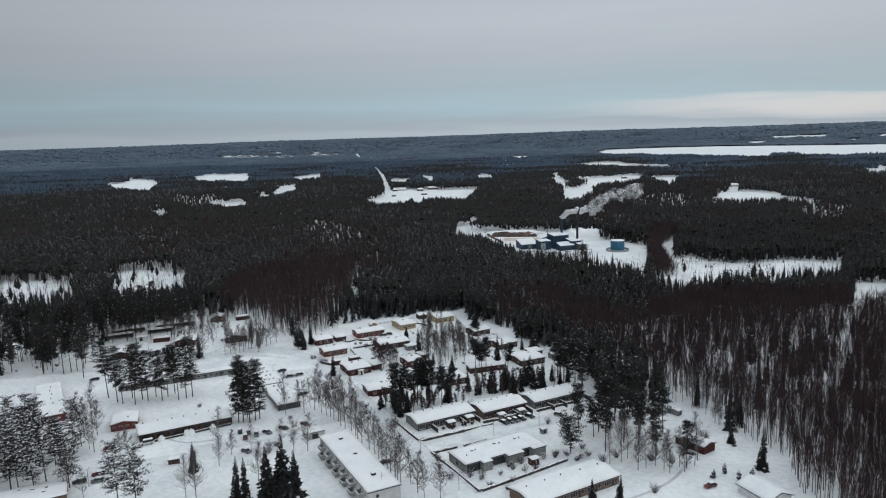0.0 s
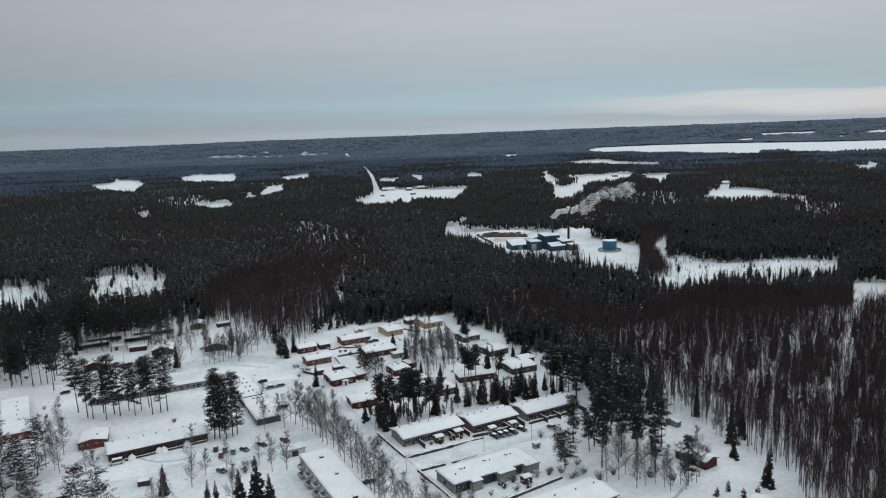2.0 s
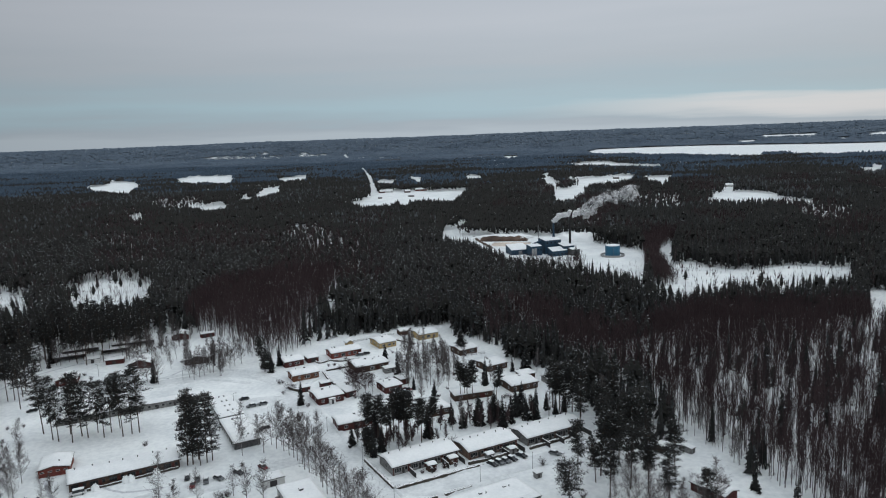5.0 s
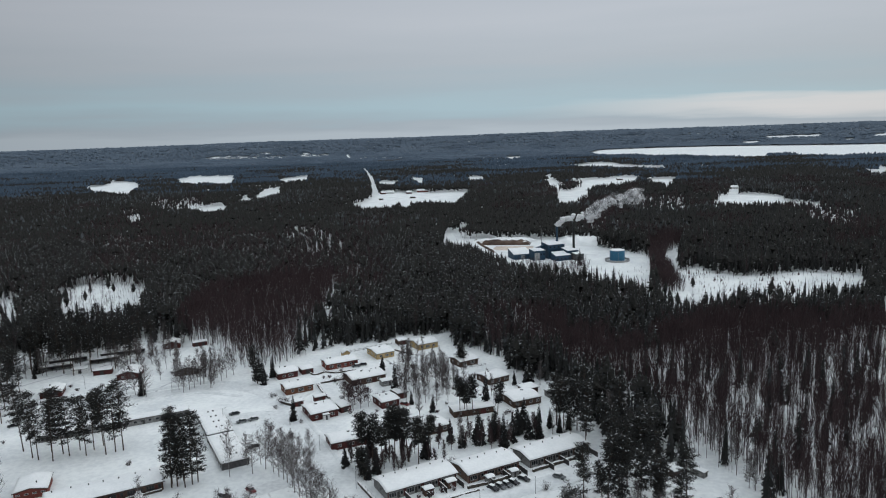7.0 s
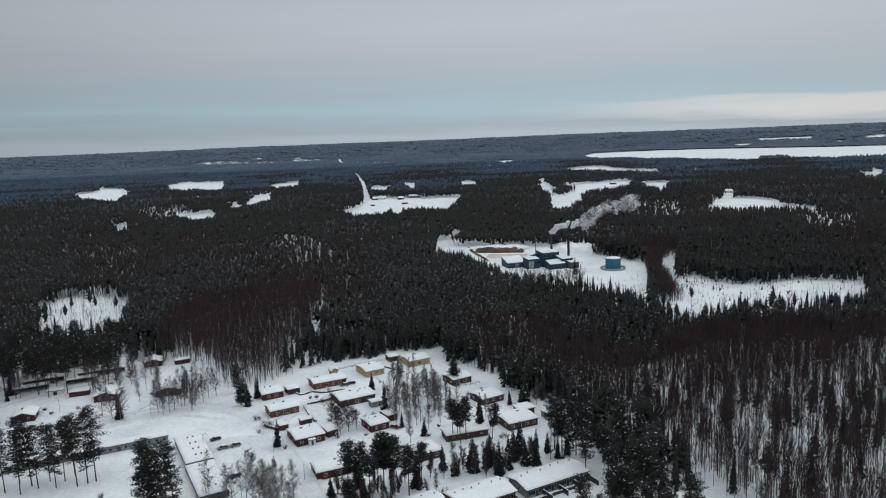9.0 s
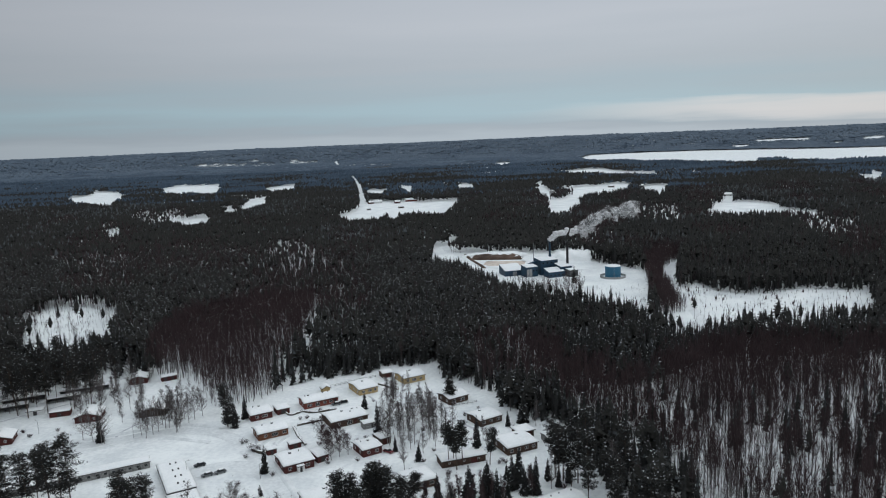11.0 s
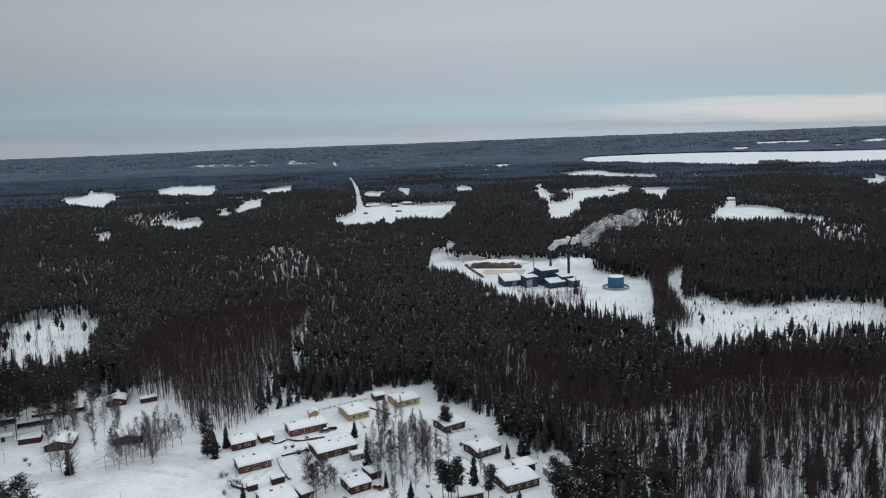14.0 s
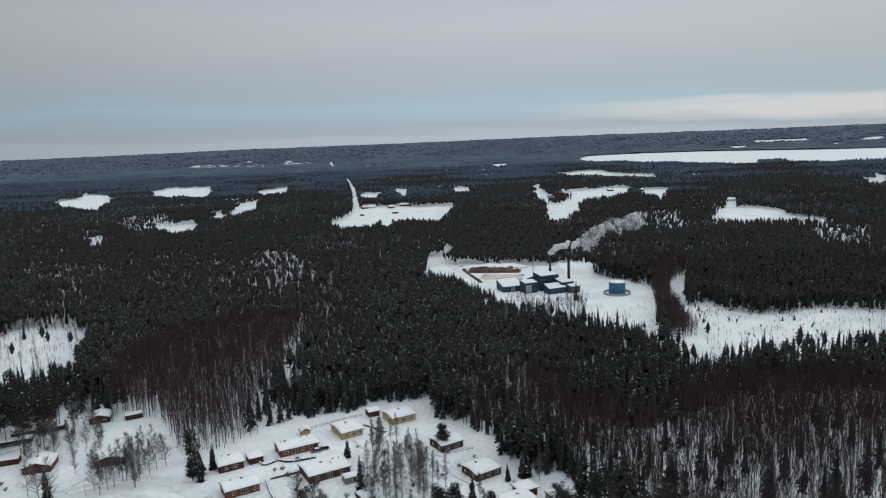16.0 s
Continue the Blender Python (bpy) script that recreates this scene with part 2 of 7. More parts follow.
def smoke_material(name, thick):
    m = bpy.data.materials.new(name)
    m.use_nodes = True
    nt = m.node_tree
    nt.nodes.clear()
    n, l = nt.nodes.new, nt.links.new
    geo = n("ShaderNodeNewGeometry")
    noi = n("ShaderNodeTexNoise")
    noi.inputs["Scale"].default_value, noi.inputs["Detail"].default_value = 0.13, 8.0
    l(geo.outputs["Position"], noi.inputs["Vector"])
    mr = n("ShaderNodeMapRange")
    mr.inputs["From Min"].default_value, mr.inputs["From Max"].default_value = 0.42, 0.72
    mr.inputs["To Min"].default_value, mr.inputs["To Max"].default_value = thick**4 * 0.75, thick
    l(noi.outputs["Fac"], mr.inputs["Value"])
    tr, di, mx = n("ShaderNodeBsdfTransparent"), n("ShaderNodeAddShader"), n("ShaderNodeMixShader")
    for k, kind in enumerate(("ShaderNodeBsdfDiffuse", "ShaderNodeBsdfTranslucent")):
        lit = n(kind)
        lit.inputs[0].default_value = (0.6, 0.6, 0.6, 1) if k == 0 else (0.35, 0.35, 0.35, 1)
        l(lit.outputs[0], di.inputs[k])
    l(mr.outputs[0], mx.inputs[0])
    l(tr.outputs[0], mx.inputs[1])
    l(di.outputs[0], mx.inputs[2])
    l(mx.outputs[0], n("ShaderNodeOutputMaterial").inputs[0])
    return m


SMOKE = [smoke_material("steam_dense", 0.98), smoke_material("steam_thin", 0.5)]

# ---- mesh helpers ----


def part(name, bm, mat, parent, label=""):
    """One mesh object under a thing or a part; parent None makes a thing of it."""
    me = bpy.data.meshes.new(name)
    bm.to_mesh(me)
    bm.free()
    for m in mat if isinstance(mat, (list, tuple)) else [mat]:
        me.materials.append(m)
    ob = new(name, me)
    ob.parent = parent
    if label:
        tagged(ob, label)
    return ob


def root(name, m, label, category, group="", kind=""):
    ob = new(name)
    ob.empty_display_size = 0.5
    ob.matrix_world = m
    return tagged(ob, label, category, group, kind)


def box(bm, x0, x1, y0, y1, z0, z1, mi=0):
    v = [bm.verts.new((x, y, z)) for z in (z0, z1) for y in (y0, y1) for x in (x0, x1)]
    for f in ((0, 2, 3, 1), (4, 5, 7, 6), (0, 1, 5, 4), (2, 6, 7, 3), (0, 4, 6, 2), (1, 3, 7, 5)):
        bm.faces.new([v[i] for i in f]).material_index = mi


def rod(bm, a, b, r0, r1, k=6, mi=0, cap=True):
    """A tapered rod from a to b."""
    a, b = Vector(a), Vector(b)
    q = (b - a).to_track_quat("Z", "Y")
    rings = []
    for c, r in ((a, r0), (b, r1)):
        rings.append([bm.verts.new(c + q @ Vector((r * math.cos(2 * math.pi * i / k), r * math.sin(2 * math.pi * i / k), 0))) for i in range(k)])
    for i in range(k):
        bm.faces.new((rings[0][i], rings[0][(i + 1) % k], rings[1][(i + 1) % k], rings[1][i])).material_index = mi
    if cap:
        bm.faces.new(rings[1]).material_index = mi


def tri(bm, a, b, c, mi=0):
    bm.faces.new((bm.verts.new(a), bm.verts.new(b), bm.verts.new(c))).material_index = mi


def mesh_arrays(name, verts, tris, mats, index):
    """A mesh straight from arrays of points, triangles and material slots."""
    me = bpy.data.meshes.new(name)
    me.vertices.add(len(verts))
    me.vertices.foreach_set("co", np.asarray(verts, np.float32).ravel())
    me.loops.add(3 * len(tris))
    me.loops.foreach_set("vertex_index", np.asarray(tris, np.int32).ravel())
    me.polygons.add(len(tris))
    me.polygons.foreach_set("loop_start", np.arange(0, 3 * len(tris), 3, dtype=np.int32))
    for m in mats:
        me.materials.append(m)
    me.polygons.foreach_set("material_index", np.asarray(index, np.int32))
    me.update(calc_edges=True)
    return me

# ---- ground, roads ----
CENTRE = (0.0, 100.0)


def ground_height(x, y):
    """Level land, its far rim raised to fit the horizon in the camera's view."""
    r = np.hypot(np.asarray(x, float) - CENTRE[0], np.asarray(y, float) - CENTRE[1])
    s = np.clip((r - 3950.0) / 900.0, 0, 1)
    return 85.0 * s * s * (3 - 2 * s) + np.where(r > 3950, 7.0 * np.sin(x / 310.0 + y / 700.0) * s * (1.2 - s), 0.0)


def make_ground():
    radii = np.r_[0.0, np.geomspace(30, 4850, 70)]
    seg = 144
    bm = bmesh.new()
    rings = []
    for r in radii:
        if r == 0:
            rings.append([bm.verts.new((*CENTRE, 0))])
            continue
        row = []
        for i in range(seg):
            a = 2 * math.pi * i / seg
            x, y = CENTRE[0] + r * math.cos(a), CENTRE[1] + r * math.sin(a)
            row.append(bm.verts.new((x, y, float(ground_height(x, y)))))
        rings.append(row)
    for i in range(seg):
        bm.faces.new((rings[0][0], rings[1][i], rings[1][(i + 1) % seg]))
    for a, b in zip(rings[1:], rings[2:]):
        for i in range(seg):
            bm.faces.new((a[i], b[i], b[(i + 1) % seg], a[(i + 1) % seg]))
    return tagged(part("ground", bm, SNOW, None), "snow-covered ground reaching to the low wooded horizon", "ground", kind="structure")


make_ground()


def smooth_line(points, step=4.0):
    """Points along a rounded line through the given ones (Catmull-Rom)."""
    p = [np.array(q, float) for q in points]
    p = [2 * p[0] - p[1], *p, 2 * p[-1] - p[-2]]
    out = []
    for a, b, c, d in zip(p, p[1:], p[2:], p[3:]):
        n = max(2, int(np.linalg.norm(c - b) / step))
        for i in range(n):
            t = i / n
            out.append(0.5 * (2 * b + (c - a) * t + (2 * a - 5 * b + 4 * c - d) * t * t + (3 * b - a - 3 * c + d) * t**3))
    out.append(p[-2])
    return out


def ribbon(name, points, width, z, mat, label, category="road", kind="structure"):
    line = smooth_line(points)
    bm = bmesh.new()
    rows = []
    for i, q in enumerate(line):
        d = line[min(i + 1, len(line) - 1)] - line[max(i - 1, 0)]
        nrm = np.array([-d[1], d[0]]) / np.linalg.norm(d)
        w = width * (0.5 + 0.06 * noise.noise((q[0] * 0.1, q[1] * 0.1, 3.0)))
        rows.append([bm.verts.new((*(q + nrm * w * s), z)) for s in (-1, -0.35, 0.35, 1)])
    for a, b in zip(rows, rows[1:]):
        for k in range(3):
            bm.faces.new((a[k], a[k + 1], b[k + 1], b[k]))
    return tagged(part(name, bm, mat, None), label, category, kind=kind)


def snow_bank(points, width, height, seed, mat=None, label="ploughed ridge of lumpy white snow beside the street"):
    """A ploughed ridge of snow beside a road."""
    line = smooth_line(points, 1.6)
    bm = bmesh.new()
    rows = []
    for i, q in enumerate(line):
        d = line[min(i + 1, len(line) - 1)] - line[max(i - 1, 0)]
        nrm = np.array([-d[1], d[0]]) / np.linalg.norm(d)
        f = noise.noise((q[0] * 0.35, q[1] * 0.35, seed)) * 0.5 + 0.8
        end = min(1.0, i / 3, (len(line) - 1 - i) / 3)
        rows.append([bm.verts.new((*(q + nrm * width * s * (0.8 + 0.2 * f)), 0.0 if abs(s) == 1 else max(0.0, height * f * end * (1 - abs(s) * 0.5)))) for s in (-1, -0.5, 0, 0.5, 1)])
    for a, b in zip(rows, rows[1:]):
        for k in range(4):
            bm.faces.new((a[k], a[k + 1], b[k + 1], b[k])).smooth = True
    return tagged(part("snow_bank", bm, mat or PACKED, None), label, "snow bank", "ploughed snow banks", kind="structure")


STREET = [(-2, 196), (-30, 242), (-50, 274), (-76, 315), (-98, 350), (-118, 370), (-142, 373), (-172, 360), (-204, 350), (-240, 336), (-300, 328)]
ribbon("road_main", STREET, 7.0, 0.05, PACKED, "snow-packed village street with pale wheel tracks")
ribbon("road_lane", [(-236, 338), (-246, 365), (-252, 396), (-264, 430)], 5.5, 0.08, PACKED, "narrow snow-packed lane leading into the trees")
ribbon("road_court", [(-42, 262), (-24, 264), (-8, 272), (12, 284), (24, 293)], 8.0, 0.08, PACKED, "snow-packed access road between the terraced houses")
ribbon("road_parking", [(-121, 331), (-104, 340), (-88, 334), (-72, 312)], 9.0, 0.07, PACKED, "ploughed parking area beside the carport")
ribbon("road_yard", [(-162, 226), (-130, 240), (-108, 258), (-90, 270), (-70, 286)], 7.0, 0.08, PACKED, "ploughed yard road between apartment block and row house")
ribbon("road_forest", [(162, 748), (146, 712), (135, 672), (129, 630), (126, 590), (126, 550), (121, 505), (128, 480)], 7.0, 0.05, PACKED, "curving snow-covered forest road")
ribbon("road_plant", [(-58, 935), (-56, 860), (-40, 812), (-22, 760), (0, 735), (40, 725), (80, 712)], 9.0, 0.05, PACKED, "snow-covered access road of the heating plant")


def banks_along(points, offset, width, height, seed, keep=0.72):
    """Broken ridges of ploughed snow along both edges of a road."""
    line = smooth_line(points, 3.0)
    r = random.Random(seed)
    for side in (-1, 1):
        i = 0
        while i < len(line) - 5:
            n = min(r.randint(5, 10), len(line) - 1 - i)
            if n >= 4 and r.random() < keep:
                run = []
                for k in range(i, i + n + 1):
                    d = line[min(k + 1, len(line) - 1)] - line[max(k - 1, 0)]
                    nrm = np.array([-d[1], d[0]]) / np.linalg.norm(d)
                    run.append(tuple(line[k] + nrm * side * (offset + r.uniform(-0.25, 0.25))))
                snow_bank(run, width * r.uniform(0.7, 1.2), height * r.uniform(0.6, 1.3), r.uniform(0, 90))
            i += n + r.randint(1, 3)


banks_along(STREET[:4], 4.4, 1.2, 0.65, 3)
banks_along(STREET[7:], 4.4, 1.2, 0.6, 4)
banks_along([(-246, 365), (-252, 396), (-264, 430)], 3.4, 1.1, 0.6, 5)
banks_along([(-24, 264), (-8, 272), (12, 284), (24, 293)], 5.0, 1.1, 0.6, 6, 0.5)
banks_along([(-162, 226), (-130, 240), (-108, 258), (-90, 270)], 4.4, 1.2, 0.6, 7)
banks_along([(-98, 350), (-92, 366), (-84, 385), (-72, 400), (-60, 408)], 2.6, 1.0, 0.5, 8)
snow_bank([(-45.5, 275), (-60, 298), (-72, 318), (-92, 350)], 1.5, 0.7, 1.0)
snow_bank([(-53, 271), (-66, 290), (-80, 311)], 1.4, 0.6, 5.0)
snow_bank([(-120, 377), (-143, 380), (-172, 367), (-204, 357)], 1.6, 0.7, 9.0)
snow_bank([(-120, 362), (-145, 366), (-172, 353), (-204, 343)], 1.5, 0.5, 13.0)
snow_bank([(-34, 258.5), (-20, 259), (-8, 266), (0, 270)], 1.4, 0.8, 17.0)

for path in ([(-100, 360), (-104, 374), (-101, 381)], [(-91, 358), (-93, 361)], [(-84, 330), (-80, 331.5)], [(-66, 305), (-62, 307.5)], [(-58, 405), (-63, 413)], [(-52, 412), (-46, 422)], [(-34, 330), (-45, 338), (-49, 345)],
             [(-24, 396), (-36, 404), (-48, 412)], [(-10, 371), (-22, 384), (-26, 394)], [(-136, 262), (-126, 258), (-112, 262)], [(-158, 266), (-150, 256), (-140, 250)], [(-186, 428), (-200, 416), (-232, 380), (-240, 350)],
             [(-160, 384), (-164, 372), (-162, 366)], [(58, 250), (50, 236), (40, 226), (22, 214)]):
    ribbon("footpath", path, 1.1, 0.045, TRODDEN, "narrow trodden footpath through the snow", "path")

# ---- buildings ----
TURN = 33.0  # the village's street grid


def side_pieces(bm, length, height, openings, put, thick=0.24):
    """A wall of boxes round its openings (x0, x1, z0, z1); put maps along, into, up to the thing's own axes."""
    cuts = sorted({0.0, length, *(v for o in openings for v in o[:2])})
    for a, b in zip(cuts, cuts[1:]):
        if b - a < 1e-4:
            continue
        mid = (a + b) / 2
        z = 0.0
        for o in sorted((o for o in openings if o[0] <= mid <= o[1]), key=lambda o: o[2]):
            if o[2] > z + 1e-4:
                put(bm, a, b, 0, thick, z, o[2])
            z = o[3]
        if height > z + 1e-4:
            put(bm, a, b, 0, thick, z, height)


def window_at(house, put, o, trim, mullions=1, name="window"):
    """A framed window in an opening, set back in the wall, with its pane."""
    x0, x1, z0, z1 = o
    bm = bmesh.new()
    f = 0.09
    put(bm, x0, x1, -0.03, 0.10, z0, z0 + f)
    put(bm, x0, x1, -0.03, 0.10, z1 - f, z1)
    put(bm, x0, x0 + f, -0.03, 0.10, z0 + f, z1 - f)
    put(bm, x1 - f, x1, -0.03, 0.10, z0 + f, z1 - f)
    bmesh.ops.remove_doubles(bm, verts=bm.verts, dist=0.001)
    w = part(name, bm, trim, house)
    for i in range(mullions):
        x = x0 + (x1 - x0) * (i + 1) / (mullions + 1)
        bm = bmesh.new()
        put(bm, x - f / 2, x + f / 2, -0.02, 0.055, z0 + f, z1 - f)
        part("mullion", bm, trim, w)
    bm = bmesh.new()
    put(bm, x0 + f, x1 - f, 0.06, 0.08, z0 + f, z1 - f)
    part("pane", bm, GLASS, w, "dark reflecting glass")
    return w


def snow_cap(L, W, rise, z, over, thick, seed, hip=False, cell=1.1):
    """A blanket of snow on a low roof: rounded at its rims, lumpy, thinner here and there."""
    nx, ny = max(6, int((L + 2 * over) / cell)), max(6, 2 * (int((W + 2 * over) / cell) // 2))
    hx, hy = L / 2 + over, W / 2 + over
    bm = bmesh.new()
    g = []
    for j in range(ny + 1):
        row = []
        for i in range(nx + 1):
            # rows crowd towards the rims so that these can round off
            u, v = 2 * i / nx - 1, 2 * j / ny - 1
            u, v = math.copysign(abs(u) ** 0.8, u), math.copysign(abs(v) ** 0.8, v)
            x, y = u * hx, v * hy
            d = min(hx - abs(x), hy - abs(y))
            e = min(1.0, d / 0.55)
            edge = 0.45 + 0.55 * (1 - (1 - e) ** 2)
            base = z + rise * (1 - abs(v))
            if hip:
                base = z + rise * min(1 - abs(v), (hx - abs(x)) / hy, 1.0)
            lump = noise.noise((x * 0.35 + seed, y * 0.35, seed)) * 0.07 + noise.noise((x * 1.3, y * 1.3 + seed, seed)) * 0.03
            wob = 0.06 * noise.noise((x * 0.8, y * 0.8, seed + 7)) if d < 1e-6 else 0.0
            row.append(bm.verts.new((x + wob, y + wob, base + thick * edge + lump * e)))
        g.append(row)
    for j in range(ny):
        for i in range(nx):
            bm.faces.new((g[j][i], g[j][i + 1], g[j + 1][i + 1], g[j + 1][i])).smooth = True
    rim = [g[0][i] for i in range(nx + 1)] + [g[j][nx] for j in range(1, ny + 1)] + [g[ny][i] for i in range(nx - 1, -1, -1)] + [g[j][0] for j in range(ny - 1, 0, -1)]

    def foot(v):
        t = max(0.0, 1 - abs(v.co.y) / hy)
        return z + (0.0 if hip else rise * t)

    low = [bm.verts.new((v.co.x * 0.995, v.co.y * 0.995, foot(v) + 0.003)) for v in rim]
    for i in range(len(rim)):
        k = (i + 1) % len(rim)
        bm.faces.new((rim[k], rim[i], low[i], low[k])).smooth = True
    return bm


BUILT = []  # middle, half length, half width and turn of each building


def house(name, category, cx, cy, L, W, h, rise, wall, label, turn=TURN, trim=WHITETRIM, fascia=DARKTRIM, front=(), left=(), right=(), back=(),
          doors=(), chimneys=(), vents=(), over=0.45, thick=0.35, group="", hip=False, seed=1.0):
    """A low building. front, left, right, back: windows as (middle, width, sill, head, mullions) along each wall, seen from outside from its left."""
    ob = root(name, pose(cx, cy, 0, 0, 0, turn), label, category, group)
    hx, hy = L / 2, W / 2
    BUILT.append((cx, cy, hx, hy, math.radians(turn)))
    sides = {
        "front": (L, lambda bm, a, b, c, d, e, f: box(bm, -hx + a, -hx + b, -hy + c, -hy + d, e, f), front),
        "right": (W, lambda bm, a, b, c, d, e, f: box(bm, hx - d, hx - c, -hy + a, -hy + b, e, f), right),
        "back": (L, lambda bm, a, b, c, d, e, f: box(bm, hx - b, hx - a, hy - d, hy - c, e, f), back),
        "left": (W, lambda bm, a, b, c, d, e, f: box(bm, -hx + c, -hx + d, hy - b, hy - a, e, f), left),
    }
    bm = bmesh.new()
    t = 0.24
    for key, (length, put, wins) in sides.items():
        holes = [(m - w / 2, m + w / 2, s, k) for m, w, s, k, _ in wins]
        if key == "front":
            holes += [(m - w / 2, m + w / 2, 0.0, k) for m, w, k in doors]
        inset = t + 0.002 if key in ("left", "right") else 0.0
        side_pieces(bm, length - 2 * inset, h, [(a - inset, b - inset, c, d) for a, b, c, d in holes], lambda b_, a, b, c, d, e, f, p=put, i=inset: p(b_, a + i, b + i, c, d, e, f))
    if rise > 0 and not hip:
        for x in (-hx + 0.01, hx - t):
            v = [bm.verts.new((x + dx, y, z)) for dx in (0, t - 0.01) for y, z in ((-hy + 0.01, h), (hy - 0.01, h), (0, h + rise * 0.97))]
            for f in ((0, 2, 1), (3, 4, 5), (0, 1, 4, 3), (1, 2, 5, 4), (2, 0, 3, 5)):
                bm.faces.new([v[i] for i in f])
    part("wall", bm, wall, ob)
    # roof slab with eaves
    bm = bmesh.new()
    rx, ry, th = hx + over, hy + over, 0.22
    if hip:
        ridge = max(0.3, rx - ry)
        pts = [(-rx, -ry, h), (rx, -ry, h), (rx, ry, h), (-rx, ry, h)]
        lo, mid = [bm.verts.new(p) for p in pts], [bm.verts.new((x, y, z + th)) for x, y, z in pts]
        r0, r1 = bm.verts.new((-ridge, 0, h + th + rise)), bm.verts.new((ridge, 0, h + th + rise))
        bm.faces.new(lo[::-1])
        for i in range(4):
            bm.faces.new((lo[i], lo[(i + 1) % 4], mid[(i + 1) % 4], mid[i]))
        for f in ((mid[0], mid[1], r1, r0), (mid[2], mid[3], r0, r1), (mid[1], mid[2], r1), (mid[3], mid[0], r0)):
            bm.faces.new(f)
    else:
        # drop the slab at the eaves so that its soffit clears the wall heads
        prof = [(-ry, h - rise * over / hy), (0, h + rise), (ry, h - rise * over / hy)] if rise else [(-ry, h), (0, h), (ry, h)]
        cols = [[bm.verts.new((x, y, z + 0.004 + dz)) for y, z in prof for dz in (0, th)] for x in (-rx, rx)]
        a, b = cols
        for i in (0, 2):
            bm.faces.new((a[i], a[i + 2], b[i + 2], b[i]))
            bm.faces.new((a[i + 1], b[i + 1], b[i + 3], a[i + 3]))
            bm.faces.new((a[i], a[i + 1], a[i + 3], a[i + 2]))
            bm.faces.new((b[i], b[i + 2], b[i + 3], b[i + 1]))
        for i in (0, 4):
            bm.faces.new((a[i], b[i], b[i + 1], a[i + 1]))
    bmesh.ops.recalc_face_normals(bm, faces=bm.faces)
    part("roof", bm, fascia, ob)
    zr = h + th - (rise * over / hy if rise and not hip else 0) + 0.004
    part("roof_snow", snow_cap(L, W, rise * (1 + over / hy) if not hip else rise, zr, over - 0.04, thick, seed, hip), ROOFSNOW, ob, "thick rounded blanket of white snow")
    for key, (length, put, wins) in sides.items():
        for m, w, s, k, mul in wins:
            window_at(ob, put, (m - w / 2, m + w / 2, s, k), trim, mul)
    put = sides["front"][1]
    for m, w, k in doors:
        bm = bmesh.new()
        put(bm, m - w / 2, m + w / 2, 0.06, 0.12, 0.0, k)
        d = part("door", bm, DARKTRIM if wall is not BROWNB else FALU, ob)
        bm = bmesh.new()
        put(bm, m + w / 2 - 0.18, m + w / 2 - 0.06, 0.0, 0.06, 1.0, 1.06)
        part("door_handle", bm, STEEL, d, "small steel handle")

    def roof_at(y):
        return h + th + (rise * (1 - abs(y) / hy) if rise else 0)

    for x, y, w, tall in chimneys:
        bm = bmesh.new()
        box(bm, x - w / 2, x + w / 2, y - w * 0.4, y + w * 0.4, roof_at(y) - 0.3, roof_at(y) + tall)
        box(bm, x - w / 2 - 0.06, x + w / 2 + 0.06, y - w * 0.4 - 0.06, y + w * 0.4 + 0.06, roof_at(y) + tall, roof_at(y) + tall + 0.12)
        c = part("chimney", bm, SOOT, ob, "dark sheet-clad chimney")
        bm = bmesh.new()
        box(bm, x - w / 2, x + w / 2, y - w * 0.4, y + w * 0.4, roof_at(y) + tall + 0.124, roof_at(y) + tall + 0.28)
        part("snow", bm, ROOFSNOW, c)
    for x, y in vents:
        bm = bmesh.new()
        rod(bm, (x, y, roof_at(y) - 0.2), (x, y, roof_at(y) + 0.75), 0.16, 0.16, 8)
        rod(bm, (x, y, roof_at(y) + 0.75), (x, y, roof_at(y) + 0.95), 0.26, 0.10, 8)
        part("roof_vent", bm, SOOT, ob)
    return ob


def wins(n, length, w, s=0.95, k=2.15, mul=1, a=0.0, b=None):
    """n alike windows spread over a stretch of wall."""
    b = length if b is None else b
    return [(a + (b - a) * (i + 0.5) / n, w, s, k, mul) for i in range(n)]


# terraced houses by the court: dark window fronts under long snowy roofs
rng = random.Random(5)


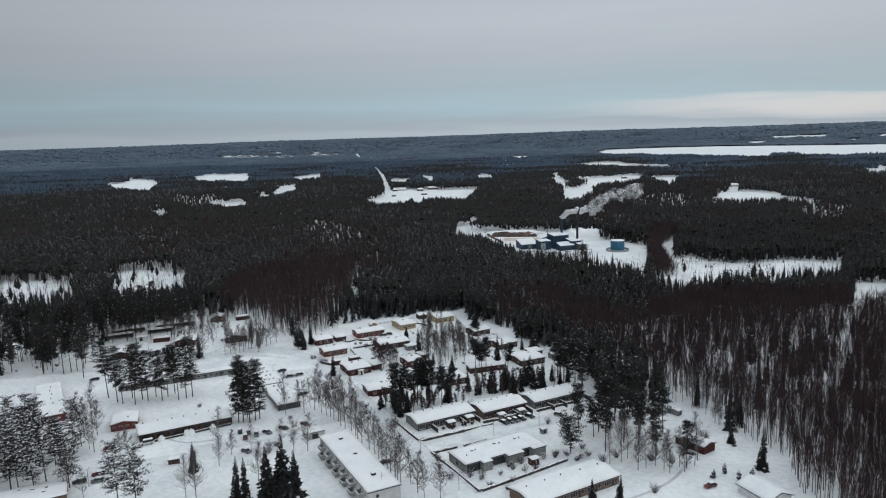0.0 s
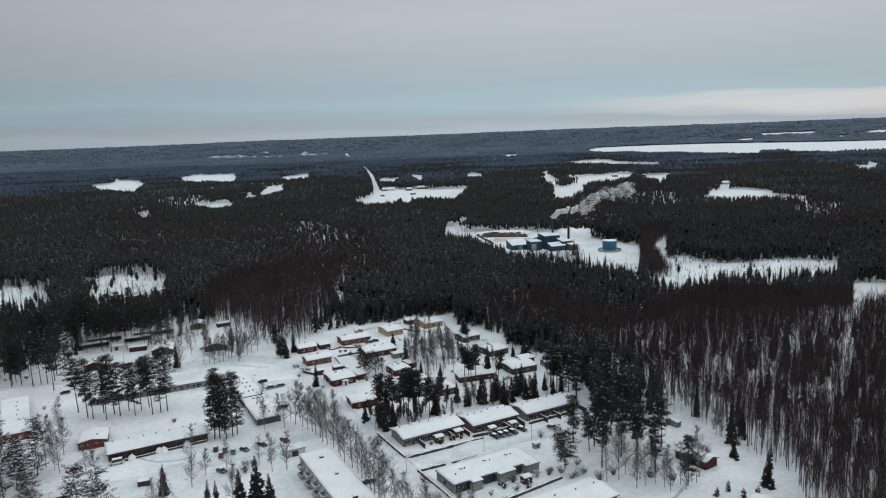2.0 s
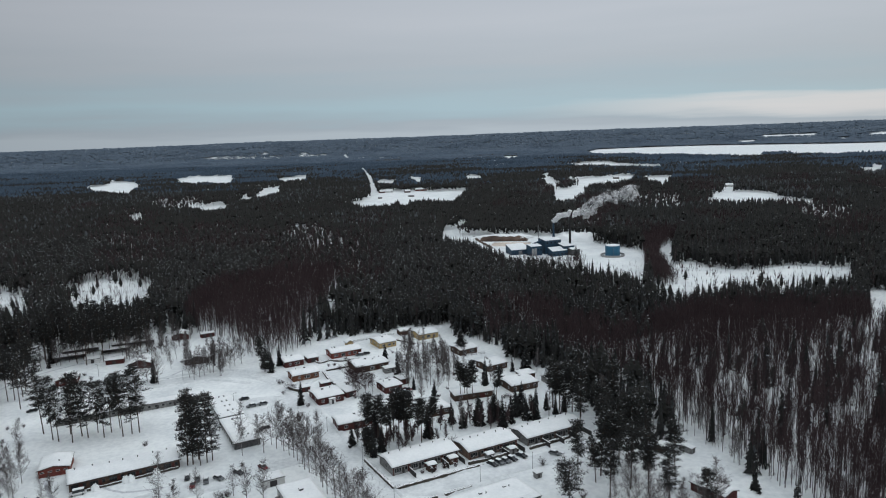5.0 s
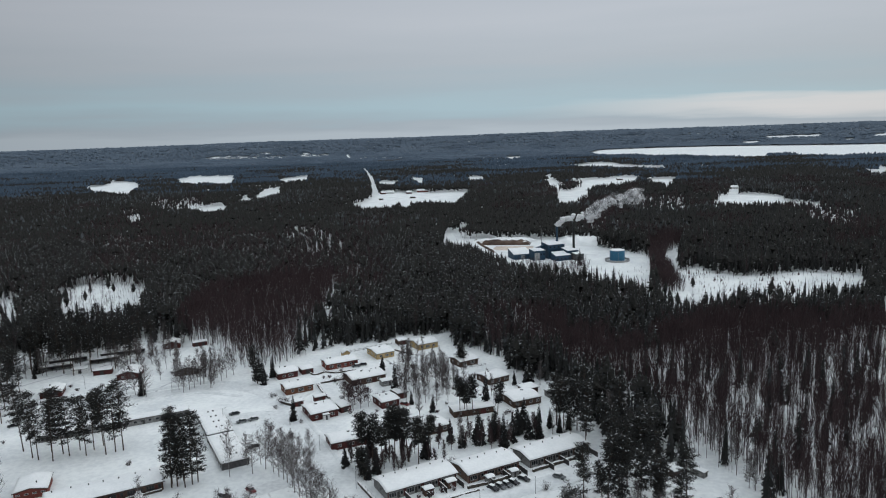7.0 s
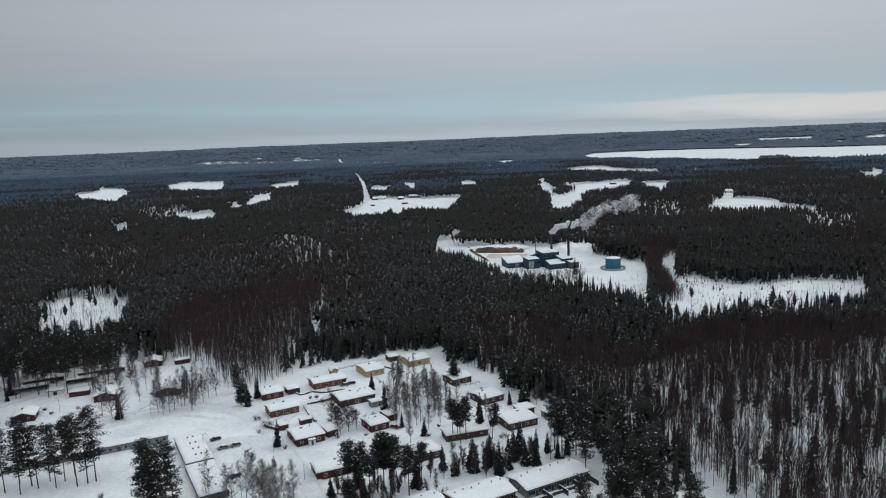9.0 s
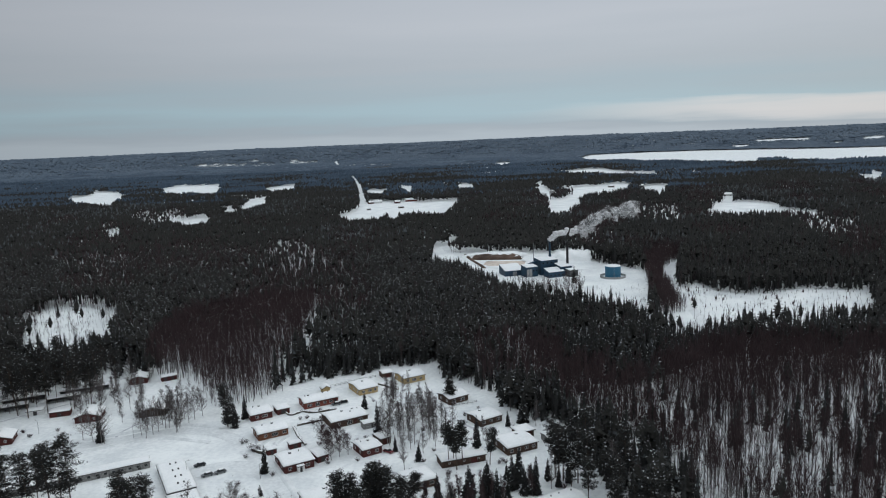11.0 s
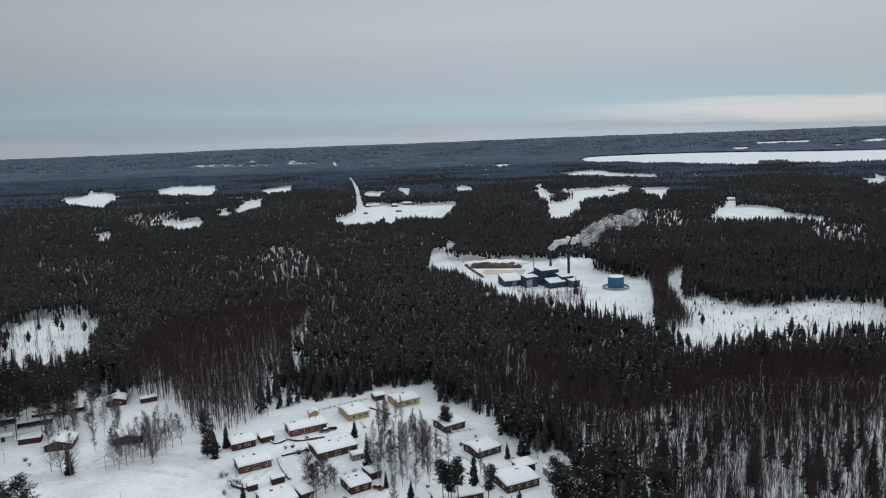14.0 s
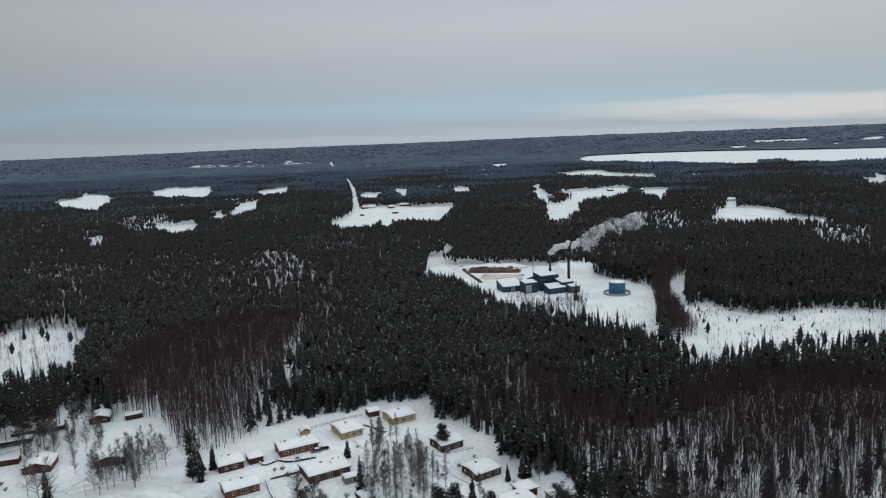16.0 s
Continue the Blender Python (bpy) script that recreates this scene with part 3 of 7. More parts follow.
def terrace(cx, cy, L, W, wall, label, n, seed, turn=TURN, h=3.0, rise=1.0, vents=6, trim=GREYTRIM, panel=None):
    front = []
    unit = L / n
    for i in range(n):
        front += [(unit * i + unit * 0.30, unit * 0.42, 0.75, 2.35, 2), (unit * i + unit * 0.80, unit * 0.16, 1.0, 2.3, 0)]
    doors = [(unit * i + unit * 0.62, 0.95, 2.2) for i in range(n)]
    vs = [(-L / 2 + (i + 0.5) * L / vents + rng.uniform(-0.6, 0.6), rng.uniform(1.0, 3.0)) for i in range(vents)]
    ob = house("terraced_house", "terraced house", cx, cy, L, W, h, rise, wall, label, turn, front=front, doors=doors, left=wins(1, W, 1.2), right=wins(1, W, 1.2),
                 vents=vs, trim=trim, group="terraced houses", seed=seed, over=0.6, thick=0.4)
    if panel:
        stops = sorted([(m - w / 2, m + w / 2) for m, w, *_ in front] + [(m - w / 2, m + w / 2) for m, w, _ in doors]) + [(L, L)]
        a = 0.0
        for lo, hi in stops:
            if lo - a > 0.25:
                bm = bmesh.new()
                box(bm, -L / 2 + a + 0.1, -L / 2 + lo - 0.1, -W / 2 - 0.035, -W / 2 - 0.004, 0.15, h - 0.12)
                part("front_panel", bm, panel, ob, "dark maroon boarded panel")
            a = hi
    return ob


terrace(-31.5, 281.6, 24.8, 11.0, GREYB, "long single-storey terraced house with brown window front and snowy roof", 4, 2.0, panel=FALU)
terrace(-8.8, 292.2, 19.8, 11.2, BRICK, "single-storey terraced house with brick end and snow-laden roof", 3, 3.0, panel=FALU)
terrace(13.9, 304.6, 25.0, 10.6, GREYB, "terraced house beside tall pines with a thick snowy roof", 4, 4.0, panel=BROWNB)
terrace(-132.6, 271.6, 34.6, 11.4, BROWNB, "long dark-brown row house with a strip of windows", 6, 6.0, vents=7, trim=DARKTRIM)
terrace(13.8, 226.0, 34.0, 12.2, BRICK, "long brick terraced house with chimneys on its snowy roof", 5, 7.0, turn=35.0, vents=5)


def partition(cx, cy, length, turn, h=1.9, mat=DARKTRIM, label="dark timber screen wall between terraced-house patios"):
    ob = root("patio_screen", pose(cx, cy, 0, 0, 0, turn), label, "screen wall", "patio screens")
    bm = bmesh.new()
    n = max(3, int(length / 0.6))
    for i in range(n):
        box(bm, -length / 2 + i * length / n, -length / 2 + (i + 0.94) * length / n, -0.05, 0.05, 0.0, h - 0.02 * (i % 2))
    part("screen", bm, mat, ob)
    bm = bmesh.new()
    box(bm, -length / 2, length / 2, -0.09, 0.09, h, h + 0.14)
    part("snow", bm, ROOFSNOW, ob)
    return ob


def local(cx, cy, u, v, turn=TURN):
    a = radians(turn)
    return cx + u * math.cos(a) - v * math.sin(a), cy + u * math.sin(a) + v * math.cos(a)


for cx, cy, L, n, W in ((-31.5, 281.6, 24.8, 4, 11.0), (-8.8, 292.2, 19.8, 3, 11.2), (13.9, 304.6, 25.0, 4, 10.6)):
    for i in range(1, n + 1):
        x, y = local(cx, cy, -L / 2 + i * L / n - 0.3, -W / 2 - 3.0)
        partition(x, y, 5.0, TURN + 90)
for u, v, s in ((0.5, -8.2, 0), (9.0, -7.6, 0), (-7.0, -8.0, 1)):
    x, y = local(-31.5, 281.6, u, v)
    if s == 0:
        house("garden_shed", "shed", x, y, 3.0, 2.4, 2.1, 0.25, BROWNB, "small dark garden shed under a cap of snow", front=[(1.0, 0.6, 1.0, 1.6, 0)], doors=[(2.2, 0.8, 1.9)], group="garden sheds", seed=x, over=0.3)
for u, v in ((5.5, -8.8), (-3.5, -8.4)):
    x, y = local(-8.8, 292.2, u, v)
    house("garden_shed", "shed", x, y, 2.6, 2.2, 2.0, 0.2, GREYB, "small grey garden shed under a cap of snow", doors=[(1.3, 0.8, 1.9)], group="garden sheds", seed=x, over=0.3)

# the flat-roofed terrace with its stepped front
house("terraced_house", "terraced house", -8.4, 249.6, 31.6, 11.4, 3.1, 0.0, SAGE, "flat-roofed grey-green terraced house with sliding glass doors", 34.0, trim=DARKTRIM,
      front=[(3.2, 5.2, 0.15, 2.75, 3), (12.8, 5.2, 0.15, 2.75, 3), (24.0, 3.8, 0.15, 2.75, 2)], doors=[(15.9, 0.9, 2.2)],
      left=wins(1, 11.4, 1.2), chimneys=[(9, 2, 0.9, 0.5), (0.5, 2.2, 0.9, 0.6), (-9, 1.5, 0.8, 0.5)], vents=[(10.5, 1.5), (2.2, 1.6), (-7.8, 1.2), (-12.5, -1.0)], group="terraced houses", seed=8.0, over=0.35, thick=0.4)
for u, w in ((-8.2, 3.4), (3.2, 6.0), (13.1, 5.2)):
    x, y = local(-8.4, 249.6, u, -6.75, 34.0)
    house("storeroom", "shed", x, y, w, 2.1, 3.06, 0.0, SAGE, "flat-roofed grey-green boarded storeroom built against the terrace", 34.0, group="terrace storerooms", seed=u, over=0.3, thick=0.38)


def apartment_block():
    L, W, h = 48.0, 10.6, 6.2
    ob = house("apartment_block", "apartment block", -54.4, 233.2, W, L, h, 0.0, RENDER_W, "two-storey pale apartment block with balconies and flat snowy roof", 32.6,
               left=[(x, 1.5, z, z + 1.35, 1) for z in (0.9, 3.9) for x in np.arange(2.6, 46.0, 3.9).tolist()],
               right=[(x, 1.5, z, z + 1.35, 1) for z in (0.9, 3.9) for x in np.arange(2.6, 46.0, 3.9).tolist()],
               front=[(3.0, 1.2, z, z + 1.3, 0) for z in (0.9, 3.9)], chimneys=[(0.3, 17.0, 1.2, 0.7), (0.6, 3.0, 1.0, 0.6), (0.2, -14.5, 1.3, 0.9)], over=0.3, thick=0.35, seed=11.0)
    for i in range(6):
        y = 19.5 - i * 7.6
        for z in (0.5, 3.4):
            bm = bmesh.new()
            x0, x1 = -W / 2 - 1.75, -W / 2 - 0.02
            box(bm, x0, x1, y - 1.7, y + 1.7, z, z + 0.16)
            box(bm, x0, x0 + 0.1, y - 1.7, y + 1.7, z + 0.16, z + 1.15)
            box(bm, x0 + 0.102, x1, y - 1.7, y - 1.6, z + 0.16, z + 1.15)
            box(bm, x0 + 0.102, x1, y + 1.6, y + 1.7, z + 0.16, z + 1.15)
            b = part("balcony", bm, CONCRETE, ob, "boxed concrete balcony")
            bm = bmesh.new()
            box(bm, x0 - 0.04, x0 + 0.16, y - 1.72, y + 1.72, z + 1.154, z + 1.28)
            box(bm, x0 + 0.164, x1, y - 1.72, y - 1.54, z + 1.154, z + 1.26)
            part("snow", bm, ROOFSNOW, b, "rim of snow on the parapet")
    bm = bmesh.new()
    rod(bm, (1.2, -19.0, h + 0.2), (1.2, -19.0, h + 3.2), 0.04, 0.03, 5)
    for k in range(5):
        rod(bm, (0.5 + 0.05 * k, -19.0, h + 1.8 + 0.28 * k), (1.9 - 0.05 * k, -19.0, h + 1.8 + 0.28 * k), 0.02, 0.02, 4)
    part("antenna", bm, STEEL, ob, "thin steel roof antenna")


apartment_block()
house("garage", "garage", -78.3, 264.8, 7.2, 5.0, 2.5, 0.0, RENDER_W, "low pale garage with flat snowy roof", seed=12.0, over=0.2, doors=[(3.5, 2.4, 2.1)])
house("cabin", "house", -159.3, 274.4, 11.6, 9.8, 2.7, 0.9, REDBRICK, "dark red-brick cabin with a strip of small windows", -64.0, right=wins(4, 9.8, 1.3, 1.5, 2.1, 0), front=wins(2, 11.6, 1.1), seed=13.0, vents=[(2.5, 1.5)])
house("row_house", "terraced house", -205.0, 294.4, 10.0, 46.0, 3.0, 0.8, REDBRICK, "red-brick row house with long snowy roof and vents", 36.0, front=wins(2, 8.4, 1.4), right=wins(8, 36.0, 1.3), vents=[(1, 14), (0.5, 8), (1, 2), (0.5, -4), (1, -10)], seed=14.0)
house("row_house", "terraced house", -155.5, 212.0, 19.0, 12.0, 3.0, 0.5, BRICK, "snowy-roofed house with dark skylights", 32.5, front=wins(4, 19.0, 1.4), right=wins(2, 12, 1.3), chimneys=[(0, 1.5, 1.2, 0.5), (4, 0.5, 0.8, 0.6), (3.2, -2, 0.9, 0.5), (-4, 3.5, 0.8, 0.4)], seed=15.0)
house("refuse_shed", "shed", -122.3, 240.7, 3.8, 2.4, 1.9, 0.1, BROWNB, "small brown refuse shed with snow on top", 26.0, doors=[(1.9, 1.0, 1.7)], seed=16.0, over=0.2, thick=0.25)

# detached houses round the lane
house("house", "house", -108.5, 389.6, 9.6, 9.8, 2.8, 0.8, FALU, "red wooden house with a lean-to and snowy roof", front=[(2.8, 1.3, 0.9, 2.1, 1), (6.2, 2.4, 0.9, 2.1, 2)], left=wins(2, 10, 1.2), chimneys=[(0.5, 1.5, 0.7, 0.7)], vents=[(-2, 2)], group="detached houses", seed=20.0)
house("lean_to", "shed", -99.6, 394.4, 5.6, 6.2, 2.3, 0.0, FALU, "dark red flat-roofed lean-to beside a house", doors=[(3.0, 2.6, 2.0)], seed=21.0, over=0.3)
house("house", "house", -96.9, 369.6, 12.4, 8.8, 2.8, 0.9, ORANGEB, "orange-brown wooden house with white window frames", front=[(3.0, 1.2, 0.9, 2.1, 1), (6.8, 2.6, 0.7, 2.2, 2), (10.8, 1.6, 0.9, 2.1, 1)], left=wins(2, 8.4, 1.2), chimneys=[(1.0, 1.0, 0.8, 0.8)], vents=[(-3, 1.5)], group="detached houses", seed=22.0)
house("house", "house", -85.2, 404.8, 16.0, 9.4, 2.8, 0.9, REDBRICK, "long red-brick house with white window panels", 31.0, front=[(2.4, 2.2, 0.9, 2.1, 2), (6.2, 2.0, 0.5, 2.2, 1), (9.6, 1.4, 0.9, 2.1, 1), (12.6, 1.8, 0.9, 2.1, 1)], left=wins(2, 9, 1.2), doors=[(14.6, 1.0, 2.1)], chimneys=[(-4.5, 1.0, 0.7, 0.8)], vents=[(2.5, 1.5), (5, 1.0), (-6, 1)], group="detached houses", seed=23.0)
house("shed", "shed", -85.6, 420.0, 4.0, 3.6, 2.3, 1.0, OCHRE, "small yellow gabled shed under deep snow", 120.0, doors=[(2.1, 1.0, 1.9)], seed=24.0, over=0.5, thick=0.45)
house("house", "house", -67.3, 421.4, 9.6, 13.0, 2.8, 0.8, OCHRE, "yellow wooden house with low snowy roof", 34.0, front=[(2.2, 1.4, 0.9, 2.1, 1), (5.6, 1.8, 0.9, 2.1, 2), (8.3, 1.0, 0.9, 2.1, 0)], left=wins(3, 13, 1.3), chimneys=[(0, 1, 0.7, 0.7)], group="detached houses", seed=25.0)
house("hut", "shed", -59.3, 441.4, 5.0, 5.4, 2.4, 0.5, BROWNB, "small brown hut under a cap of snow", 30.0, doors=[(2.5, 1.8, 2.0)], seed=26.0, over=0.4)
house("house", "house", -46.2, 436.0, 11.6, 10.6, 2.9, 1.0, OCHRE, "yellow wooden house with snow-laden gable roof", front=[(2.2, 1.3, 0.9, 2.1, 1), (5.6, 2.2, 0.7, 2.2, 2), (9.2, 1.3, 0.9, 2.1, 1)], left=wins(2, 10, 1.2), chimneys=[(0.3, 0.9, 0.9, 0.7)], group="detached houses", seed=27.0)
house("house", "house", -68.4, 383.6, 16.4, 12.4, 2.8, 0.7, BROWNB, "wide brown house with porch and broad snowy roof", front=[(3.0, 1.6, 0.9, 2.1, 1), (8.0, 2.2, 0.5, 2.2, 2), (13.0, 1.6, 0.9, 2.1, 1)], doors=[(10.6, 1.0, 2.1)], chimneys=[(-1, 1, 0.8, 0.7), (4, 1.5, 0.6, 0.5)], vents=[(2, -1.5), (6, 0.5)], group="detached houses", seed=28.0)
house("garden_shed", "shed", 4.5, 244.0, 3.0, 2.4, 2.1, 0.2, FALU, "small red garden shed beside the flat-roofed terrace", 34.0, doors=[(1.5, 0.8, 1.9)], group="garden sheds", seed=71.0, over=0.25)
house("garden_shed", "shed", 8.8, 270.0, 2.2, 1.8, 1.6, 0.1, GREYB, "low grey storage hut in the snow", 33.0, doors=[(1.1, 0.7, 1.4)], group="garden sheds", seed=72.0, over=0.2)
house("annex", "shed", -57.0, 376.2, 5.0, 4.0, 2.3, 0.3, GREYB, "grey annex with a flat snowy roof", 31.0, front=[(1.6, 1.2, 0.9, 1.9, 1)], doors=[(3.8, 0.9, 2.0)], seed=29.0, over=0.3)
house("house", "house", -53.0, 352.6, 8.0, 9.4, 2.8, 0.5, FALU, "red house with a white front and snowy roof", 35.0, front=[(2.4, 1.3, 0.9, 2.1, 1), (5.8, 1.5, 0.9, 2.1, 1)], left=wins(2, 9, 1.1), chimneys=[(0.6, 0.8, 0.7, 0.7)], vents=[(-2.2, 1.2)], group="detached houses", seed=30.0)
house("garage", "garage", -48.6, 361.2, 4.4, 6.4, 2.5, 0.0, BROWNB, "dark garage with flat snowy roof", 37.0, doors=[(2.2, 2.4, 2.1)], seed=31.0, over=0.25)
house("house", "house", -78.8, 341.3, 11.4, 12.2, 2.9, 0.7, FALU, "large red wooden house with porch and chimney", front=[(2.2, 1.3, 0.9, 2.1, 1), (9.0, 1.5, 0.9, 2.1, 1)], left=wins(2, 11, 1.2), doors=[(5.4, 1.0, 2.1)], chimneys=[(-1.2, 1.6, 0.9, 0.8)], vents=[(2.4, 2.0)], group="detached houses", seed=32.0)
house("porch", "porch", *local(-78.8, 341.3, 0.2, -7.0), 2.6, 1.4, 2.1, 0.0, WHITEB, "small white entrance porch with a snowy top", doors=[(1.3, 0.9, 1.95)], seed=33.0, over=0.2, thick=0.3)
house("shed", "shed", -70.8, 346.4, 4.6, 8.0, 2.4, 0.3, FALU, "red outbuilding with a snowy roof", 40.0, doors=[(2.3, 2.0, 2.0)], seed=34.0, over=0.3)
house("shed", "shed", -90.7, 350.6, 3.6, 2.8, 2.2, 0.2, FALU, "small red shed beside a hedge", doors=[(1.8, 1.0, 1.9)], seed=35.0, over=0.3, group="garden sheds")
house("shed", "shed", -83.0, 356.2, 4.6, 3.0, 2.2, 0.2, FALU, "small dark red shed with snow on top", doors=[(2.3, 1.6, 1.9)], seed=36.0, over=0.3, group="garden sheds")
house("house", "house", -61.4, 313.1, 13.6, 9.0, 2.8, 0.7, FALU, "dark red house half hidden by pines", 28.0, front=[(3.0, 1.4, 0.9, 2.1, 1), (7.5, 2.0, 0.9, 2.1, 2), (11.4, 1.4, 0.9, 2.1, 1)], left=wins(2, 9, 1.2), chimneys=[(1, 1, 0.8, 0.7)], group="detached houses", seed=37.0)
house("house", "house", -30.5, 326.0, 10.0, 9.6, 2.8, 1.2, BROWNB, "brown house with a hipped snowy roof", 30.0, front=wins(3, 10, 1.6), left=wins(2, 9.6, 1.2), over=0.7, hip=True, group="detached houses", seed=38.0)
house("house", "house", -22.7, 406.6, 10.2, 9.6, 2.8, 0.9, BROWNB, "dark brown house with terrace and snowy roof", 36.0, front=[(2.6, 1.8, 0.8, 2.1, 1), (7.0, 2.6, 0.8, 2.1, 2)], left=wins(2, 10, 1.2), chimneys=[(0.4, 1.0, 0.8, 0.7)], vents=[(3, 2)], group="detached houses", seed=39.0)
house("house", "house", -8.0, 382.0, 11.0, 10.2, 2.7, 0.8, BROWNB, "dark house with broad snowy roof at the wood's edge", 36.0, front=wins(3, 11, 1.5), left=wins(2, 10, 1.2), chimneys=[(-1, 2, 0.7, 0.7)], group="detached houses", seed=40.0)
house("house", "house", 4.2, 355.6, 13.0, 12.0, 2.8, 0.6, BROWNB, "wide brown house with deep snow on its roof", 29.0, front=wins(4, 13, 1.4), left=wins(2, 12, 1.2), chimneys=[(2.2, 2.6, 0.9, 0.5)], group="detached houses", seed=41.0)
house("garage", "garage", 17.9, 360.8, 4.4, 5.6, 2.4, 0.3, GREYB, "pale grey garage with a dark door", 28.0, doors=[(3.0, 2.0, 2.0)], seed=42.0, over=0.3)
house("wing", "house", *local(4.2, 355.6, 8.2, 7.6, 29.0), 6.6, 6.0, 2.7, 0.0, BROWNB, "flat-roofed brown wing with a dark recessed porch", 29.0, doors=[(4.4, 2.4, 2.2)], front=[(1.6, 1.4, 0.9, 2.1, 1)], seed=44.0, over=0.6)
house("outbuilding", "shed", -16.0, 343.2, 17.0, 6.6, 2.5, 0.3, BROWNB, "long reddish-brown outbuilding with a low roof", 22.0, front=wins(3, 17, 1.0, 1.2, 1.8, 0), doors=[(12.5, 2.4, 2.1)], seed=43.0, over=0.4)

# west side: cottages and open sheds among the trees
house("cottage", "house", -189.0, 439.4, 9.0, 9.0, 2.6, 1.3, FALU, "small red cottage below the wood", 112.0, front=wins(2, 9, 1.1), left=wins(2, 9.0, 1.1), chimneys=[(0, 0.5, 0.6, 0.7)], group="cottages", seed=50.0, over=0.5)
house("shed", "shed", -174.0, 441.6, 7.6, 4.0, 2.2, 0.3, FALU, "long red shed under snow", doors=[(2.0, 1.6, 1.9), (5.4, 1.6, 1.9)], seed=51.0, over=0.3)
house("cottage", "house", -160.0, 395.4, 10.0, 11.6, 2.6, 1.5, BROWNB, "dark brown gabled cottage among bare birches", 112.0, front=wins(2, 10, 1.2), left=wins(3, 11.6, 1.3), group="cottages", seed=52.0, over=0.8)
house("cottage", "house", -187.0, 389.8, 11.0, 10.4, 2.6, 1.6, FALU, "red cottage with steep snowy gable", 107.0, front=wins(2, 11, 1.1), left=wins(2, 10.4, 1.1), right=wins(2, 10.4, 1.1), chimneys=[(1, 1, 0.7, 0.8)], group="cottages", seed=53.0, over=0.6)
house("cottage", "house", -211.2, 364.6, 9.6, 9.0, 2.6, 1.4, FALU, "dark red cottage beside tall pines", 112.0, front=wins(2, 9.6, 1.1), left=wins(2, 9, 1.1), chimneys=[(0.5, 1, 0.7, 0.8)], group="cottages", seed=54.0, over=0.6)


def open_shed(cx, cy, L, W, turn, label, h=2.3, bays=None, vents=0):
    """A long car shelter: posts, back wall, and a flat snowy roof."""
    ob = root("carport", pose(cx, cy, 0, 0, 0, turn), label, "carport", "long carports")
    bm = bmesh.new()
    box(bm, -L / 2, L / 2, W / 2 - 0.12, W / 2, 0.0, h)
    box(bm, -L / 2, -L / 2 + 0.12, -W / 2, W / 2 - 0.124, 0.0, h)
    box(bm, L / 2 - 0.12, L / 2, -W / 2, W / 2 - 0.124, 0.0, h)
    part("wall", bm, DARKGREYB, ob)
    n = bays or max(3, int(L / 3.0))
    for i in range(1, n):
        bm = bmesh.new()
        x = -L / 2 + i * L / n
        box(bm, x - 0.08, x + 0.08, -W / 2 + 0.05, -W / 2 + 0.21, 0.0, h)
        part("post", bm, GREYB, ob)
    bm = bmesh.new()
    box(bm, -L / 2 - 0.2, L / 2 + 0.2, -W / 2 - 0.3, W / 2 + 0.2, h + 0.002, h + 0.2)
    part("roof", bm, DARKTRIM, ob)
    part("roof_snow", snow_cap(L, W, 0.0, h + 0.204, 0.18, 0.35, cx), ROOFSNOW, ob, "flat blanket of white snow")
    for i in range(vents):
        x, y = -L / 2 + (i // 2 + 0.6) * 2 * L / (vents + 1), 1.6 if i % 2 else -0.4
        bm = bmesh.new()
        box(bm, x - 0.3, x + 0.3, y - 0.25, y + 0.25, h + 0.3, h + 0.95)
        part("roof_vent", bm, SOOT, ob, "low dark roof vent")
    return ob


house("row_house", "terraced house", -159.8, 327.6, 56.0, 5.2, 2.5, 0.0, GREYB, "long low grey row house with pairs of small windows", 29.8, front=wins(20, 56.0, 1.2, 0.9, 1.9, 0), doors=[(7.0 * i + 3.2, 0.9, 2.0) for i in range(8)], seed=58.0, over=0.3, trim=GREYTRIM)
open_shed(-103.8, 303.7, 27.0, 9.6, TURN - 90, "broad carport by the parking area with deep snow on top", vents=8)
open_shed(-118.9, 327.9, 27.0, 9.6, TURN - 90, "broad carport by the parking area with deep snow on top", vents=8)
for cx, cy, L, turn in ((-232.9, 400.5, 15.5, 30), (-233.6, 412.2, 18.0, 30), (-213.7, 412.6, 14.0, 28), (-210.1, 425.0, 22.0, 28)):
    open_shed(cx, cy, L, 4.6, turn, "low dark storage shelter among the pines")
house("shed", "shed", -203.6, 394.0, 8.6, 5.0, 2.3, 0.3, FALU, "low red shed with a pale door and snowy roof", 21.0, seed=55.0, over=0.3, doors=[(4.0, 1.6, 1.9)])
house("shed", "shed", -216.8, 395.6, 7.0, 4.6, 2.2, 0.3, WHITEB, "low pale shed with snow on its roof", 25.0, seed=57.0, over=0.3, doors=[(3.5, 1.6, 1.9)])
house("shed", "shed", -262.0, 372.0, 10.0, 6.0, 2.4, 0.6, FALU, "dark red shed beside the lane", 30.0, seed=56.0, over=0.4, doors=[(4.0, 1.6, 1.9)])

# east side
house("cabin", "house", 61.6, 259.2, 12.0, 6.0, 2.8, 0.9, FALU, "red cabin with a long snowy gable roof", -51.0, front=wins(2, 12, 1.2), seed=60.0, over=0.5)
house("shed", "shed", 53.0, 290.0, 4.4, 4.6, 2.2, 0.5, BROWNB, "dark shed with snow on its roof by the wood", 38.0, doors=[(2.2, 1.4, 1.9)], seed=61.0, over=0.3)
house("shed", "shed", 61.0, 289.4, 2.2, 5.0, 1.8, 0.3, GREYB, "small grey shed half covered by snow", 45.0, doors=[(1.5, 1.0, 1.6)], seed=62.0, over=0.2)
house("house", "house", 73.5, 223.5, 12.0, 9.0, 2.8, 1.6, WHITEB, "pale grey house with a steep snowy gable", 118.0, front=wins(2, 12, 1.2), left=wins(2, 9, 1.2), seed=63.0, over=0.6)

